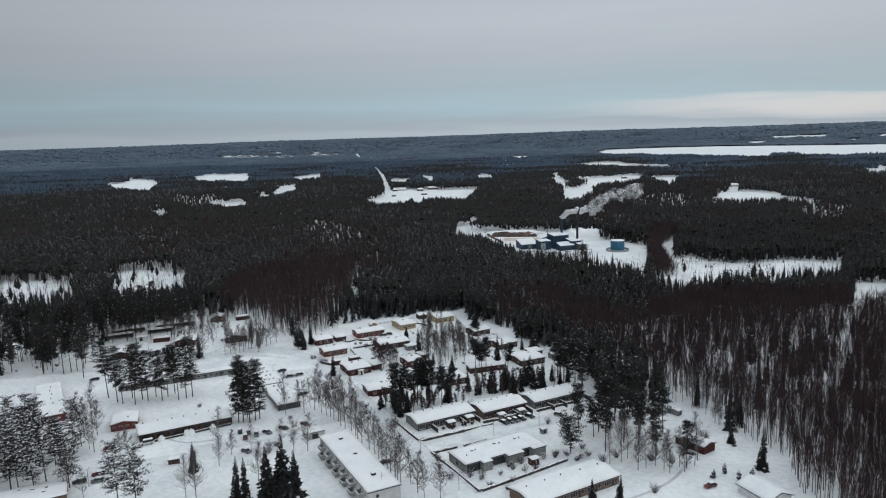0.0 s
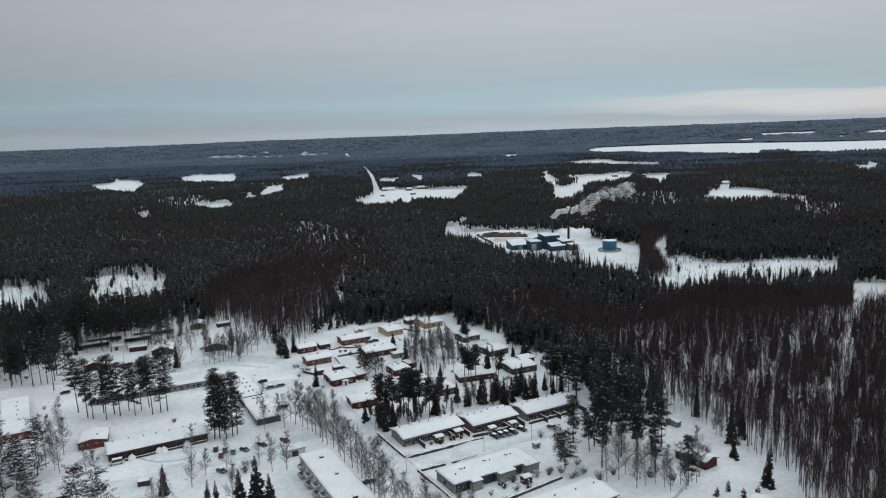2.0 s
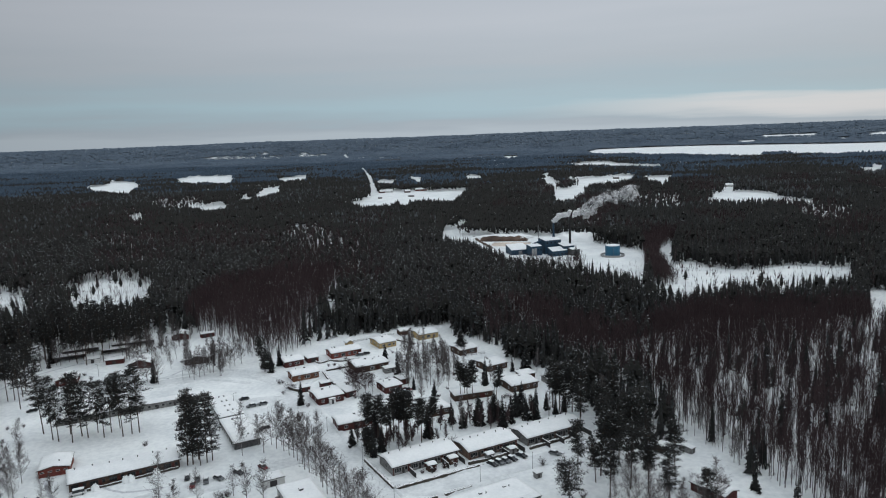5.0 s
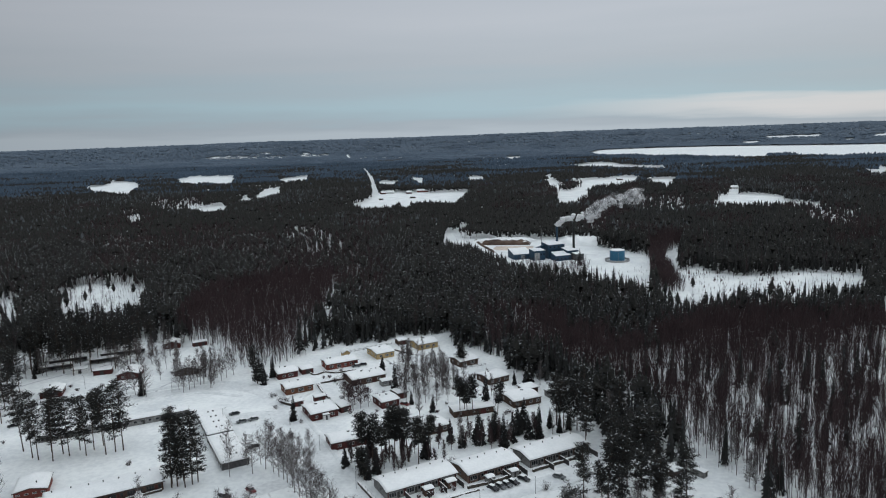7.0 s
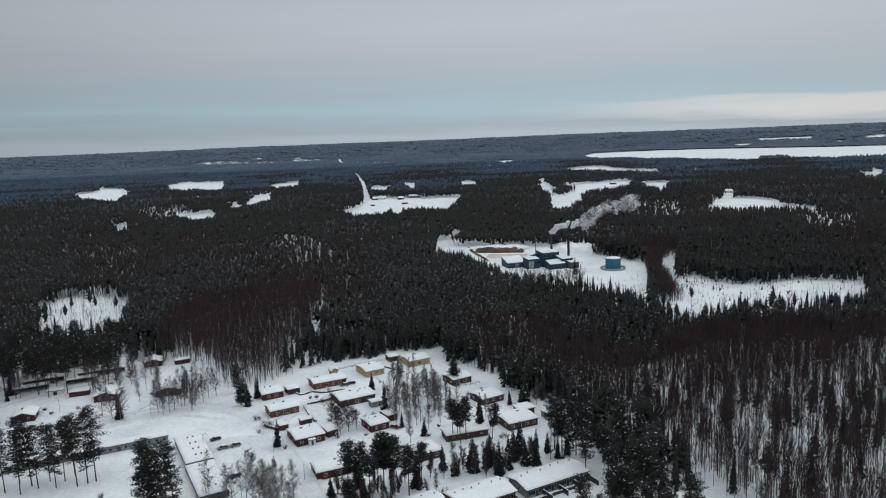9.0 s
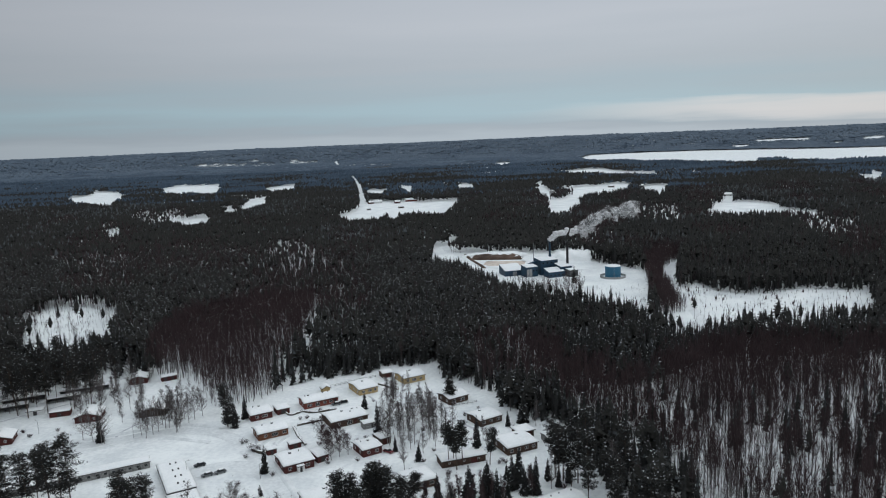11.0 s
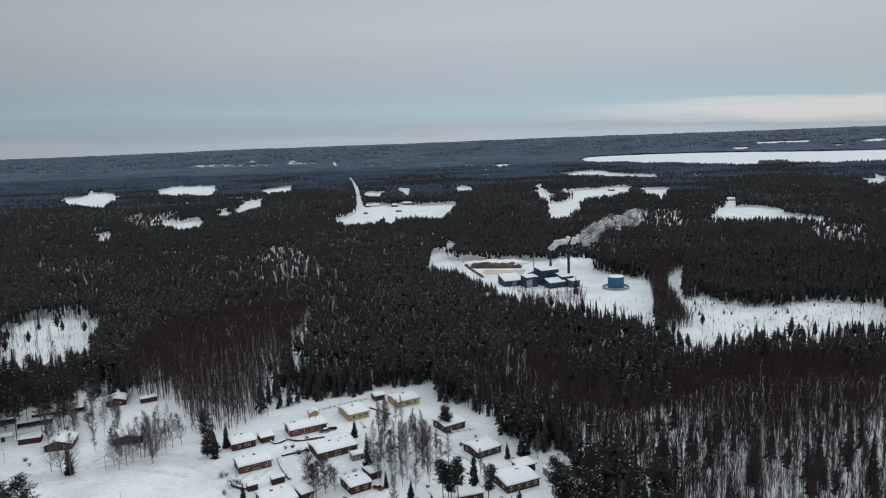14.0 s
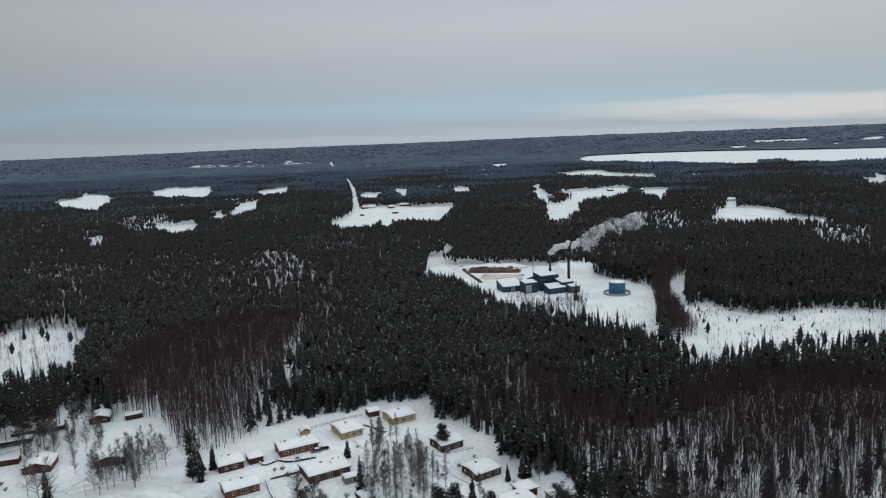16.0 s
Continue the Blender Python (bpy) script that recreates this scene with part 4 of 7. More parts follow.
# farms and cottages far off beyond the forest
for i, (x, y, L, W, h, rise, turn, wall) in enumerate((
    (-150, 1490, 26, 12, 3.6, 3.0, 8, WHITEB), (-165, 1468, 22, 10, 3.2, 2.4, 4, REDBRICK), (-188, 1436, 10, 8, 3.0, 2.0, 20, FALU), (-226, 1450, 14, 9, 3.0, 2.4, 10, WHITEB),
    (-239, 1444, 10, 8, 2.8, 2.0, 30, FALU), (-222, 1322, 7, 5, 2.4, 1.2, 15, BROWNB), (-168, 1340, 10, 6, 2.6, 1.4, 5, BROWNB), (393, 1352, 24, 10, 3.2, 2.4, -10, WHITEB),
    (215, 1760, 16, 10, 3.2, 2.4, 12, FALU), (240, 1640, 12, 9, 3.0, 2.0, 0, BROWNB), (292, 1622, 22, 10, 3.0, 2.0, -6, BROWNB), (42, 1680, 14, 9, 3.0, 2.2, 20, WHITEB), (8, 1692, 12, 9, 3.0, 2.2, -14, FALU), (-24, 1706, 12, 9, 3.0, 2.2, 8, WHITEB))):
    house("farmhouse" if L > 12 else "cottage", "house", x, y, L, W, h, rise, wall, "distant snow-roofed farm building at the edge of a white field", turn, front=wins(max(2, int(L / 4)), L, 1.3, 1.0, 2.2, 0), group="distant farm buildings", seed=70.0 + i, thick=0.5)

# ---- heating plant in the clearing ----


def block(parent, name, cx, cy, L, W, z0, h, turn, mat, slope=0.0, label=""):
    """One cladded volume of the plant with sheet ribs, parapet and snow."""
    m = pose(cx, cy, 0, 0, 0, turn)
    bm = bmesh.new()
    box(bm, -L / 2, L / 2, -W / 2, W / 2, z0, h)
    n = int(L / 1.5)
    for i in range(1, n):
        x = -L / 2 + i * L / n
        box(bm, x - 0.08, x + 0.08, -W / 2 - 0.06, -W / 2 + 0.002, z0, h - 0.3)
    n = int(W / 1.5)
    for i in range(1, n):
        y = -W / 2 + i * W / n
        box(bm, -L / 2 - 0.06, -L / 2 + 0.002, y - 0.08, y + 0.08, z0, h - 0.3)
    box(bm, -L / 2 - 0.15, L / 2 + 0.15, -W / 2 - 0.15, W / 2 + 0.15, h + 0.002, h + 0.35)
    cap = snow_cap(L, W, 0.0, h + 0.355, 0.1, 0.4, cx)
    # the roof leans up towards the back
    for b in (bm, cap):
        for v in b.verts:
            if v.co.z > h - 0.31:
                v.co.z += slope * (v.co.y / W + 0.5)
        b.transform(m)
    ob = part(name, bm, mat, parent, label)
    part("roof_snow", cap, ROOFSNOW, ob)
    return ob


def heating_plant():
    ob = root("heating_plant", pose(0, 0, 0), "dark blue sheet-metal heating plant with chimneys and snowy roofs", "power plant")
    t = 25.0
    hall = block(ob, "boiler_hall", 40, 706, 16, 13, 0, 12.0, t, BLUE, 1.2)
    mid = block(ob, "fuel_silo", 25.5, 696, 11, 10, 0, 8.0, t, BLUE, 1.0)
    low = block(ob, "fuel_shed", 10.5, 706, 17, 17, 0, 4.2, 18, BLUE, 3.2)
    east = block(ob, "pump_hall", 53.5, 700.5, 11, 14, 0, 7.4, t, BLUE, 1.8)
    front = block(ob, "office_wing", 46, 691.5, 15, 9, 0, 4.2, t, BLUE, 2.4)
    for par, cx, cy, L, z in ((front, 46, 691.5, 15, 1.2), (mid, 25.5, 696, 11, 4.5), (hall, 40, 706, 16, 9.6)):
        for i in range(4):
            bm = bmesh.new()
            x = -L / 2 + (i + 0.5) * L / 4
            W = {15: 9, 11: 10, 16: 13}[L]
            box(bm, x - 0.7, x + 0.7, -W / 2 - 0.09, -W / 2 - 0.02, z, z + 1.2)
            bm.transform(pose(cx, cy, 0, 0, 0, t))
            part("window", bm, GLASS, par)
    annex = block(ob, "annex", 60.5, 691.0, 8, 7, 0, 5.2, t, DARKGREYB, 0.6, "dark grey boarded annex")
    for x in (-1.8, 1.8):
        bm = bmesh.new()
        box(bm, x - 0.5, x + 0.5, -3.62, -3.54, 1.6, 2.8)
        bm.transform(pose(60.5, 691.0, 0, 0, 0, t))
        part("window", bm, GLASS, annex)
    for x in (-3.9, -1.3):
        bm = bmesh.new()
        box(bm, x - 1.15, x + 1.15, -5.2, -5.07, 0.1, 6.6)
        for k in range(5):
            box(bm, x - 1.15, x + 1.15, -5.26, -5.198, 0.7 + 1.2 * k, 0.85 + 1.2 * k)
        bm.transform(pose(25.5, 696, 0, 0, 0, t))
        part("panel", bm, CONCRETE, mid, "pale grey hatch panel")
    bm = bmesh.new()
    box(bm, -1.8, 1.8, -8.66, -8.58, 0.1, 3.8)
    bm.transform(pose(10.5, 706, 0, 0, 0, 18))
    part("door", bm, STEEL, low, "wide steel roller door")
    # sloping conveyor between silo and hall
    bm = bmesh.new()
    box(bm, -7.5, 7.5, -1.1, 1.1, -1.2, 1.2)
    bm.transform(pose(31, 704, 10.2, 0, -14, t))
    part("conveyor", bm, BLUE, ob)
    for cx, cy, z0, z1, r0, r1, mat, lab in ((58.0, 702.0, 0.0, 27.0, 1.2, 1.05, SOOT, "tall black steel chimney"), (44.0, 712.0, 12.0, 27.0, 1.5, 0.8, BLUE, "blue steel flue with a wide foot"), (30.0, 712.0, 0.0, 25.0, 0.35, 0.3, STEEL, "slender steel flue")):
        bm = bmesh.new()
        rod(bm, (cx, cy, z0), (cx, cy, z0 + (z1 - z0) * 0.35), r0, r1, 14)
        rod(bm, (cx, cy, z0 + (z1 - z0) * 0.35), (cx, cy, z1), r1, r1 * 0.95, 14)
        for k in range(3):
            z = z0 + (z1 - z0) * (0.45 + 0.22 * k)
            rod(bm, (cx, cy, z), (cx, cy, z + 0.25), r1 * 1.18, r1 * 1.18, 14)
        part("flue", bm, mat, ob, lab)


heating_plant()


def storage_tank():
    ob = root("storage_tank", pose(93, 682, 0), "round blue steel tank with a white snowy top", "tank")
    bm = bmesh.new()
    rod(bm, (0, 0, 0), (0, 0, 9.4), 6.3, 6.3, 40)
    for z in (0.2, 3.2, 6.2, 9.1):
        rod(bm, (0, 0, z), (0, 0, z + 0.18), 6.38, 6.38, 40)
    part("shell", bm, TANKBLUE, ob)
    bm = bmesh.new()
    rod(bm, (0, 0, 9.404), (0, 0, 9.75), 6.3, 6.0, 40)
    rod(bm, (0, 0, 9.75), (0, 0, 10.1), 6.0, 1.5, 40)
    part("snow", bm, ROOFSNOW, ob, "smooth lid of snow")
    bm = bmesh.new()
    for k in range(48):
        a0, a1 = 2 * math.pi * k / 48, 2 * math.pi * (k + 0.97) / 48
        ring = [(r * math.cos(a), r * math.sin(a)) for a in (a0, a1) for r in (10.0, 10.35)]
        v = [bm.verts.new((x, y, z)) for z in (0.0, 1.7) for x, y in ring]
        for f in ((0, 1, 3, 2), (4, 6, 7, 5), (0, 4, 5, 1), (2, 3, 7, 6), (0, 2, 6, 4), (1, 5, 7, 3)):
            bm.faces.new([v[i] for i in f])
    part("basin_wall", bm, CONCRETE, ob, "low concrete ring wall round the tank")
    bm = bmesh.new()
    for s in (-0.25, 0.25):
        rod(bm, (s, -6.5, 0), (s, -6.5, 9.9), 0.05, 0.05, 5)
    for k in range(16):
        rod(bm, (-0.25, -6.5, 0.5 + 0.6 * k), (0.25, -6.5, 0.5 + 0.6 * k), 0.03, 0.03, 4)
    part("ladder", bm, STEEL, ob)


storage_tank()


def heap(name, cx, cy, L, W, h, turn, mat, label, category, seed, snowy=True):
    bm = bmesh.new()
    n, k = 40, 14
    g = []
    for j in range(k + 1):
        row = []
        for i in range(n + 1):
            u, v = 2 * i / n - 1, 2 * j / k - 1
            e = max(0.0, 1 - (u**4 + v * v))
            z = h * e**0.6 * (0.75 + 0.5 * noise.noise((u * 4 + seed, v * 2, seed)))
            row.append(bm.verts.new((u * L / 2, v * W / 2, max(0.0, z))))
        g.append(row)
    for j in range(k):
        for i in range(n):
            f = bm.faces.new((g[j][i], g[j][i + 1], g[j + 1][i + 1], g[j + 1][i]))
            if snowy and noise.noise((i * 0.3, j * 0.5, seed)) + (j / k - 0.5) * 1.3 > 0.22:
                f.material_index = 1
    ob = part(name, bm, [mat, ROOFSNOW], None)
    ob.matrix_world = pose(cx, cy, 0, 0, 0, turn)
    return tagged(ob, label, category)


heap("bark_mound", -2, 790, 50, 20, 5.2, -6, CHIPS, "long dark brown mound of bark edged with snow", "bark mound", 1.0)
heap("snow_mound", -4, 806, 66, 12, 4.4, 3, ROOFSNOW, "long heap of ploughed snow behind the bark", "snow heap", 2.0, False)
heap("snow_mound", 74, 780, 50, 34, 8.5, -12, ROOFSNOW, "broad heap of ploughed snow in the plant yard", "snow heap", 3.0, False)
snow_bank([(-34, 820), (-31, 802), (-25, 778), (-18, 755), (-13, 737)], 1.9, 1.5, 31.0, CHIPS, "low dark bank of soil and bark in the plant yard")
for x, y, s in ((-136.6, 259.9, 61.0), (-129.0, 265.4, 62.0), (-127.6, 266.2, 63.0), (-120.9, 271.0, 64.0)):
    heap("bush", x, y, 2.6, 2.3, 2.3, s, ROOFSNOW, "low bush wholly buried in white snow", "bush", s, False)
heap("sawdust_patch", 5, 760, 38, 26, 1.2, -8, SAWDUST, "low spread of pale sawdust on the snow", "sawdust", 4.0, False)


def steam_plume():
    bm = bmesh.new()
    r = random.Random(9)
    for i in range(84):
        f = i / 83
        x, y, z = 44 + 74 * f**1.15, 712 + 8 * f, 28.0 + 27 * f**1.15 + 2.2 * math.sin(f * 11)
        s = (1.7 + 4.2 * f**0.8) * (1 + 0.35 * math.sin(f * 13 + 0.8))
        c = Vector((x + r.gauss(0, 0.3 + 2.2 * f), y + r.gauss(0, 0.5 + 3.4 * f), z + r.gauss(0, 0.4 + 2.8 * f)))
        made = bmesh.ops.create_icosphere(bm, subdivisions=2, radius=1.0)["verts"]
        for v in made:
            k = 1 + 0.55 * noise.noise((v.co.x * 1.5 + i, v.co.y * 1.5, v.co.z * 1.5))
            v.co = c + Vector((v.co.x * s * 1.2, v.co.y * s, v.co.z * s * 0.9)) * k * r.uniform(0.45, 0.9)
    for f in bm.faces:
        f.smooth = True
        f.material_index = 0 if f.calc_center_median().x < 68 else 1
    tagged(part("steam_plume", bm, SMOKE, None), "white steam drifting from the plant's flue", "steam", kind="stuff")


steam_plume()

# ---- cars ----


def car(paint, name="car", label="parked car", van=False):
    """A parked car: body, glasshouse, wheels, lamps, and snow on its roof."""
    ob = root(name, pose(0, 0, 0), label, "car", "parked cars")
    Lc, Wc, hb, ht = (4.9, 1.9, 1.05, 1.95) if van else (4.45, 1.78, 0.86, 1.46)
    prof = [(-Lc / 2, 0.35), (-Lc / 2 + 0.05, 0.72), (-Lc / 2 + 0.9, hb), (Lc / 2 - 0.5, hb), (Lc / 2 - 0.05, 0.8), (Lc / 2, 0.35)]

    def extrude(profile, w0, w1, top):
        bm = bmesh.new()
        zmin, zmax = min(z for _, z in profile), max(z for _, z in profile)
        sides = []
        for s in (-1, 1):
            sides.append([bm.verts.new((x, s * (w0 + (w1 - w0) * (z - zmin) / (zmax - zmin)) / 2, z)) for x, z in profile])
        a, b = sides
        bm.faces.new(a[::-1])
        bm.faces.new(b)
        for i in range(len(profile)):
            k = (i + 1) % len(profile)
            bm.faces.new((a[i], a[k], b[k], b[i]))
        bmesh.ops.recalc_face_normals(bm, faces=bm.faces)
        bmesh.ops.bevel(bm, geom=[e for e in bm.edges], offset=0.06, segments=2, affect="EDGES")
        return bm

    part("body", extrude(prof, Wc, Wc * 0.95, 0), paint, ob)
    cab = [(-Lc / 2 + 1.0, hb - 0.08), (-Lc / 2 + (1.2 if van else 1.75), ht - 0.1), (Lc / 2 - (0.3 if van else 0.9), ht - 0.1), (Lc / 2 - 0.15, hb - 0.08)]
    part("glazed_cabin", extrude(cab, Wc * 0.93, Wc * 0.78, 0), GLASS, ob, "dark glazed upper body")
    bm = bmesh.new()
    x0, x1 = cab[1][0] + 0.05, cab[2][0] - 0.05
    box(bm, x0, x1, -Wc * 0.36, Wc * 0.36, ht - 0.11, ht - 0.02)
    part("roof", bm, paint, ob)
    bm = bmesh.new()
    box(bm, x0 - 0.05, x1 + 0.05, -Wc * 0.37, Wc * 0.37, ht - 0.016, ht + 0.16)
    bmesh.ops.bevel(bm, geom=[e for e in bm.edges], offset=0.07, segments=2, affect="EDGES")
    part("snow", bm, ROOFSNOW, ob, "snow on the roof")
    for x in (-Lc / 2 + 0.85, Lc / 2 - 0.85):
        for s in (-1, 1):
            bm = bmesh.new()
            rod(bm, (x, s * (Wc / 2 - 0.22), 0.32), (x, s * (Wc / 2 + 0.01), 0.32), 0.32, 0.32, 14)
            w = part("wheel", bm, TYRE, ob)
            bm = bmesh.new()
            rod(bm, (x, s * (Wc / 2 + 0.012), 0.32), (x, s * (Wc / 2 + 0.03), 0.32), 0.19, 0.17, 10)
            part("rim", bm, STEEL, w)
    for s in (-1, 1):
        bm = bmesh.new()
        box(bm, -Lc / 2 - 0.02, -Lc / 2 + 0.1, s * Wc * 0.36 - 0.16, s * Wc * 0.36 + 0.16, 0.58, 0.7)
        part("headlight", bm, WHITETRIM, ob, "clear headlight")
    return ob


def park(kind, label, places, van=False):
    first = car(PAINT[kind], "van" if van else "car", label, van)
    (x, y, a), *rest = places
    first.matrix_world = pose(x, y, 0.09, 0, 0, a)
    for x, y, a in rest:
        copy_thing(first, pose(x, y, 0.09, 0, 0, a))


park("dark", "dark parked car with snow on its roof", [(-6.0, 278.2, 138), (0.6, 282.3, 140), (4.0, 284.9, 140), (-115.2, 340.2, 36), (-95.6, 308.6, 40), (-108.4, 267.4, 112), (-92.2, 271.4, 150), (-204.2, 327.2, 34), (-148.4, 225.6, 30), (-46.7, 243.2, 30), (-73.5, 404.2, 20)])
park("grey", "grey parked car dusted with snow", [(-3.7, 279.6, 138), (-1.6, 280.8, 138), (15.6, 286.7, 148), (-109.0, 332.0, 36), (-105.0, 334.4, 36), (-104.6, 266.6, 112), (-101.0, 265.2, 112), (-97.4, 267.2, 150), (-142.4, 226.4, 30), (-99.4, 250.4, 150), (-76.3, 401.9, 20)])
park("red", "dark red parked car", [(-84.9, 275.4, 140), (-152.6, 251.2, 28), (-144.9, 231.0, 26), (59.3, 229.6, 30), (-104.4, 262.4, 110), (-44.6, 350.9, 150)])
park("white", "white van parked before the row house", [(-140.6, 256.2, 32)], True)

# ---- hedges, fences, lamps ----


def hedge(points, w, h, seed, label="clipped dark hedge topped with snow"):
    """A run of bare clipped twigs: a rough core with many short shoots, and snow lying along its top."""
    line = smooth_line(points, 0.8)
    r = random.Random(seed)
    ob = root("hedge", pose(*line[0], 0), label, "hedge", "hedges")
    o = np.array(line[0])
    bm, bs = bmesh.new(), bmesh.new()
    rows, srows = [], []
    for i, q in enumerate(line):
        d = line[min(i + 1, len(line) - 1)] - line[max(i - 1, 0)]
        nrm = np.array([-d[1], d[0]]) / np.linalg.norm(d)
        k = 0.85 + 0.4 * noise.noise((q[0] * 0.9, q[1] * 0.9, seed))
        p = q - o
        rows.append([bm.verts.new((*(p + nrm * s * w * k / 2), z * h * k)) for s, z in ((-1, 0), (-0.95, 0.7), (-0.5, 1), (0.5, 1), (0.95, 0.7), (1, 0))])
        srows.append([bs.verts.new((*(p + nrm * (s * w * k * 0.46)), h * k + z * (0.6 + 0.6 * noise.noise((q[0], q[1], seed + 4))))) for s, z in ((-1, 0.0), (-0.5, 0.14), (0.5, 0.14), (1, 0.0))])
        for _ in range(5):
            s, z = r.uniform(-0.55, 0.55) * w, r.uniform(0.3, 0.95) * h
            b = Vector((*(p + nrm * s), z))
            e = b + Vector((r.gauss(0, 0.25), r.gauss(0, 0.25), r.uniform(0.2, 0.5)))
            tri(bm, b + Vector((0.06, 0, 0)), b - Vector((0.06, 0.05, 0)), e)
    for a, b in zip(rows, rows[1:]):
        for j in range(5):
            bm.faces.new((a[j], a[j + 1], b[j + 1], b[j]))
    for a, b in zip(srows, srows[1:]):
        for j in range(3):
            bs.faces.new((a[j], a[j + 1], b[j + 1], b[j])).smooth = True
    part("growth", bm, HEDGE, ob)
    part("snow", bs, ROOFSNOW, ob)


hedge([(-50.3, 281.0), (-43.5, 270.8), (-37.0, 261.0)], 0.9, 1.1, 1)
hedge([(-36.6, 260.9), (-24, 268.6), (-10.4, 277.2)], 0.9, 1.1, 2)
hedge([(-31.4, 251.2), (-22, 237.5), (-13.0, 223.8)], 0.9, 1.1, 3)
hedge([(-12.4, 224.2), (2, 235.5), (16.1, 247.1)], 0.9, 1.0, 4)
hedge([(-20.5, 257.4), (-16.6, 260.0), (-12.6, 262.6)], 0.7, 0.8, 6)
hedge([(-30.8, 251.4), (-22.7, 256.2)], 0.8, 0.9, 5)
hedge([(-14.2, 278.6), (-4.0, 284.0), (3.0, 289.6)], 0.7, 1.3, 7)
hedge([(7.0, 290.6), (16.5, 297.0), (22.0, 300.6)], 0.7, 1.2, 8)
hedge([(-138.7, 258.7), (-127, 267), (-115.1, 275.3)], 0.7, 0.9, 9)
hedge([(-100.5, 356.6), (-97.4, 352.4), (-93, 349.8)], 1.2, 1.4, 10)
hedge([(-91, 394.6), (-84.5, 392.6), (-75, 396.4)], 0.9, 0.9, 11)
hedge([(-100, 397), (-94.5, 390), (-90, 394)], 0.8, 0.8, 12)
hedge([(-61, 429), (-54, 424), (-50, 420.5)], 1.0, 0.9, 13)
hedge([(-88, 378), (-78, 384), (-72, 388.4)], 0.9, 0.9, 14)
hedge([(-89, 376), (-84, 366), (-79, 358)], 0.9, 0.9, 15)
hedge([(-34.5, 336), (-28.5, 331.4), (-24, 329)], 0.7, 0.9, 16)


def fence(points, h=1.2, label="low grey timber fence with snow along its rail"):
    """Posts and two rails along a line, with a little snow on the top rail."""
    ob = root("fence", pose(*points[0], 0), label, "fence", "garden fences")
    line = smooth_line(points, 2.4)
    o = np.array(line[0])
    q = [(x - o[0], y - o[1]) for x, y in line]
    for x, y in q:
        bm = bmesh.new()
        box(bm, x - 0.07, x + 0.07, y - 0.07, y + 0.07, 0.0, h)
        part("post", bm, DARKGREYB, ob)
    for z in (0.45, h - 0.12):
        bm = bmesh.new()
        for a, b in zip(q, q[1:]):
            rod(bm, (*a, z), (*b, z), 0.07, 0.07, 4)
        part("rail", bm, DARKGREYB, ob)
    bm = bmesh.new()
    for a, b in zip(q, q[1:]):
        rod(bm, (*a, h - 0.03), (*b, h - 0.03), 0.07, 0.07, 4)
    part("snow", bm, ROOFSNOW, ob)


fence([(-84.4, 426.0), (-74.0, 433.4), (-64.3, 440.0)])
fence([(-60.0, 436.6), (-54.4, 428.6), (-50.1, 421.8)])
fence([(-21.0, 399.4), (-16.0, 401.2), (-11.8, 403.0)])


def lamp_post(x, y, h=6.0):
    ob = root("street_lamp", pose(x, y, 0), "slender grey street lamp post on the snow", "street lamp", "street lamps")
    bm = bmesh.new()
    rod(bm, (0, 0, 0), (0, 0, h), 0.09, 0.06, 8)
    part("pole", bm, STEEL, ob)
    bm = bmesh.new()
    rod(bm, (0, 0, h), (0.9, 0, h + 0.25), 0.05, 0.04, 6)
    arm = part("arm", bm, STEEL, ob)
    bm = bmesh.new()
    box(bm, 0.8, 1.4, -0.12, 0.12, h + 0.2, h + 0.34)
    part("lamp_head", bm, CONCRETE, arm)
    return ob


first_lamp = lamp_post(-35.3, 250.2)
for x, y in ((-19.7, 224.8), (-9.7, 266.2), (-143.5, 223.0), (7.4, 275.9), (-116.6, 332.0), (-88.0, 329.2), (-69.9, 306.4), (-154.9, 366.9), (-173.2, 399.5), (-50.5, 278.0), (-200.0, 372.0)):
    copy_thing(first_lamp, pose(x, y, 0, 0, 0, (x * 37) % 360))

# ---- trees of the village, each a thing ----


def curve_points(h, lean, r, n=6):
    a = r.uniform(0, 6.28)
    return [Vector((math.cos(a) * lean * (i / n) ** 2, math.sin(a) * lean * (i / n) ** 2, h * i / n)) for i in range(n + 1)]


def trunk_mesh(pts, r0, r1, k=7):
    bm = bmesh.new()
    n = len(pts) - 1
    rings = []
    for i, p in enumerate(pts):
        rad = r0 + (r1 - r0) * (i / n) ** 0.8
        rings.append([bm.verts.new(p + Vector((rad * math.cos(6.2832 * j / k), rad * math.sin(6.2832 * j / k), 0))) for j in range(k)])
    for a, b in zip(rings, rings[1:]):
        for j in range(k):
            bm.faces.new((a[j], a[(j + 1) % k], b[(j + 1) % k], b[j])).smooth = True
    bm.faces.new(rings[-1])
    return bm


def at_height(pts, f):
    i = min(int(f * (len(pts) - 1)), len(pts) - 2)
    return pts[i].lerp(pts[i + 1], f * (len(pts) - 1) - i)


def dust(bm, r, share):
    for f in bm.faces:
        f.material_index = 1 if r.random() < share else 0


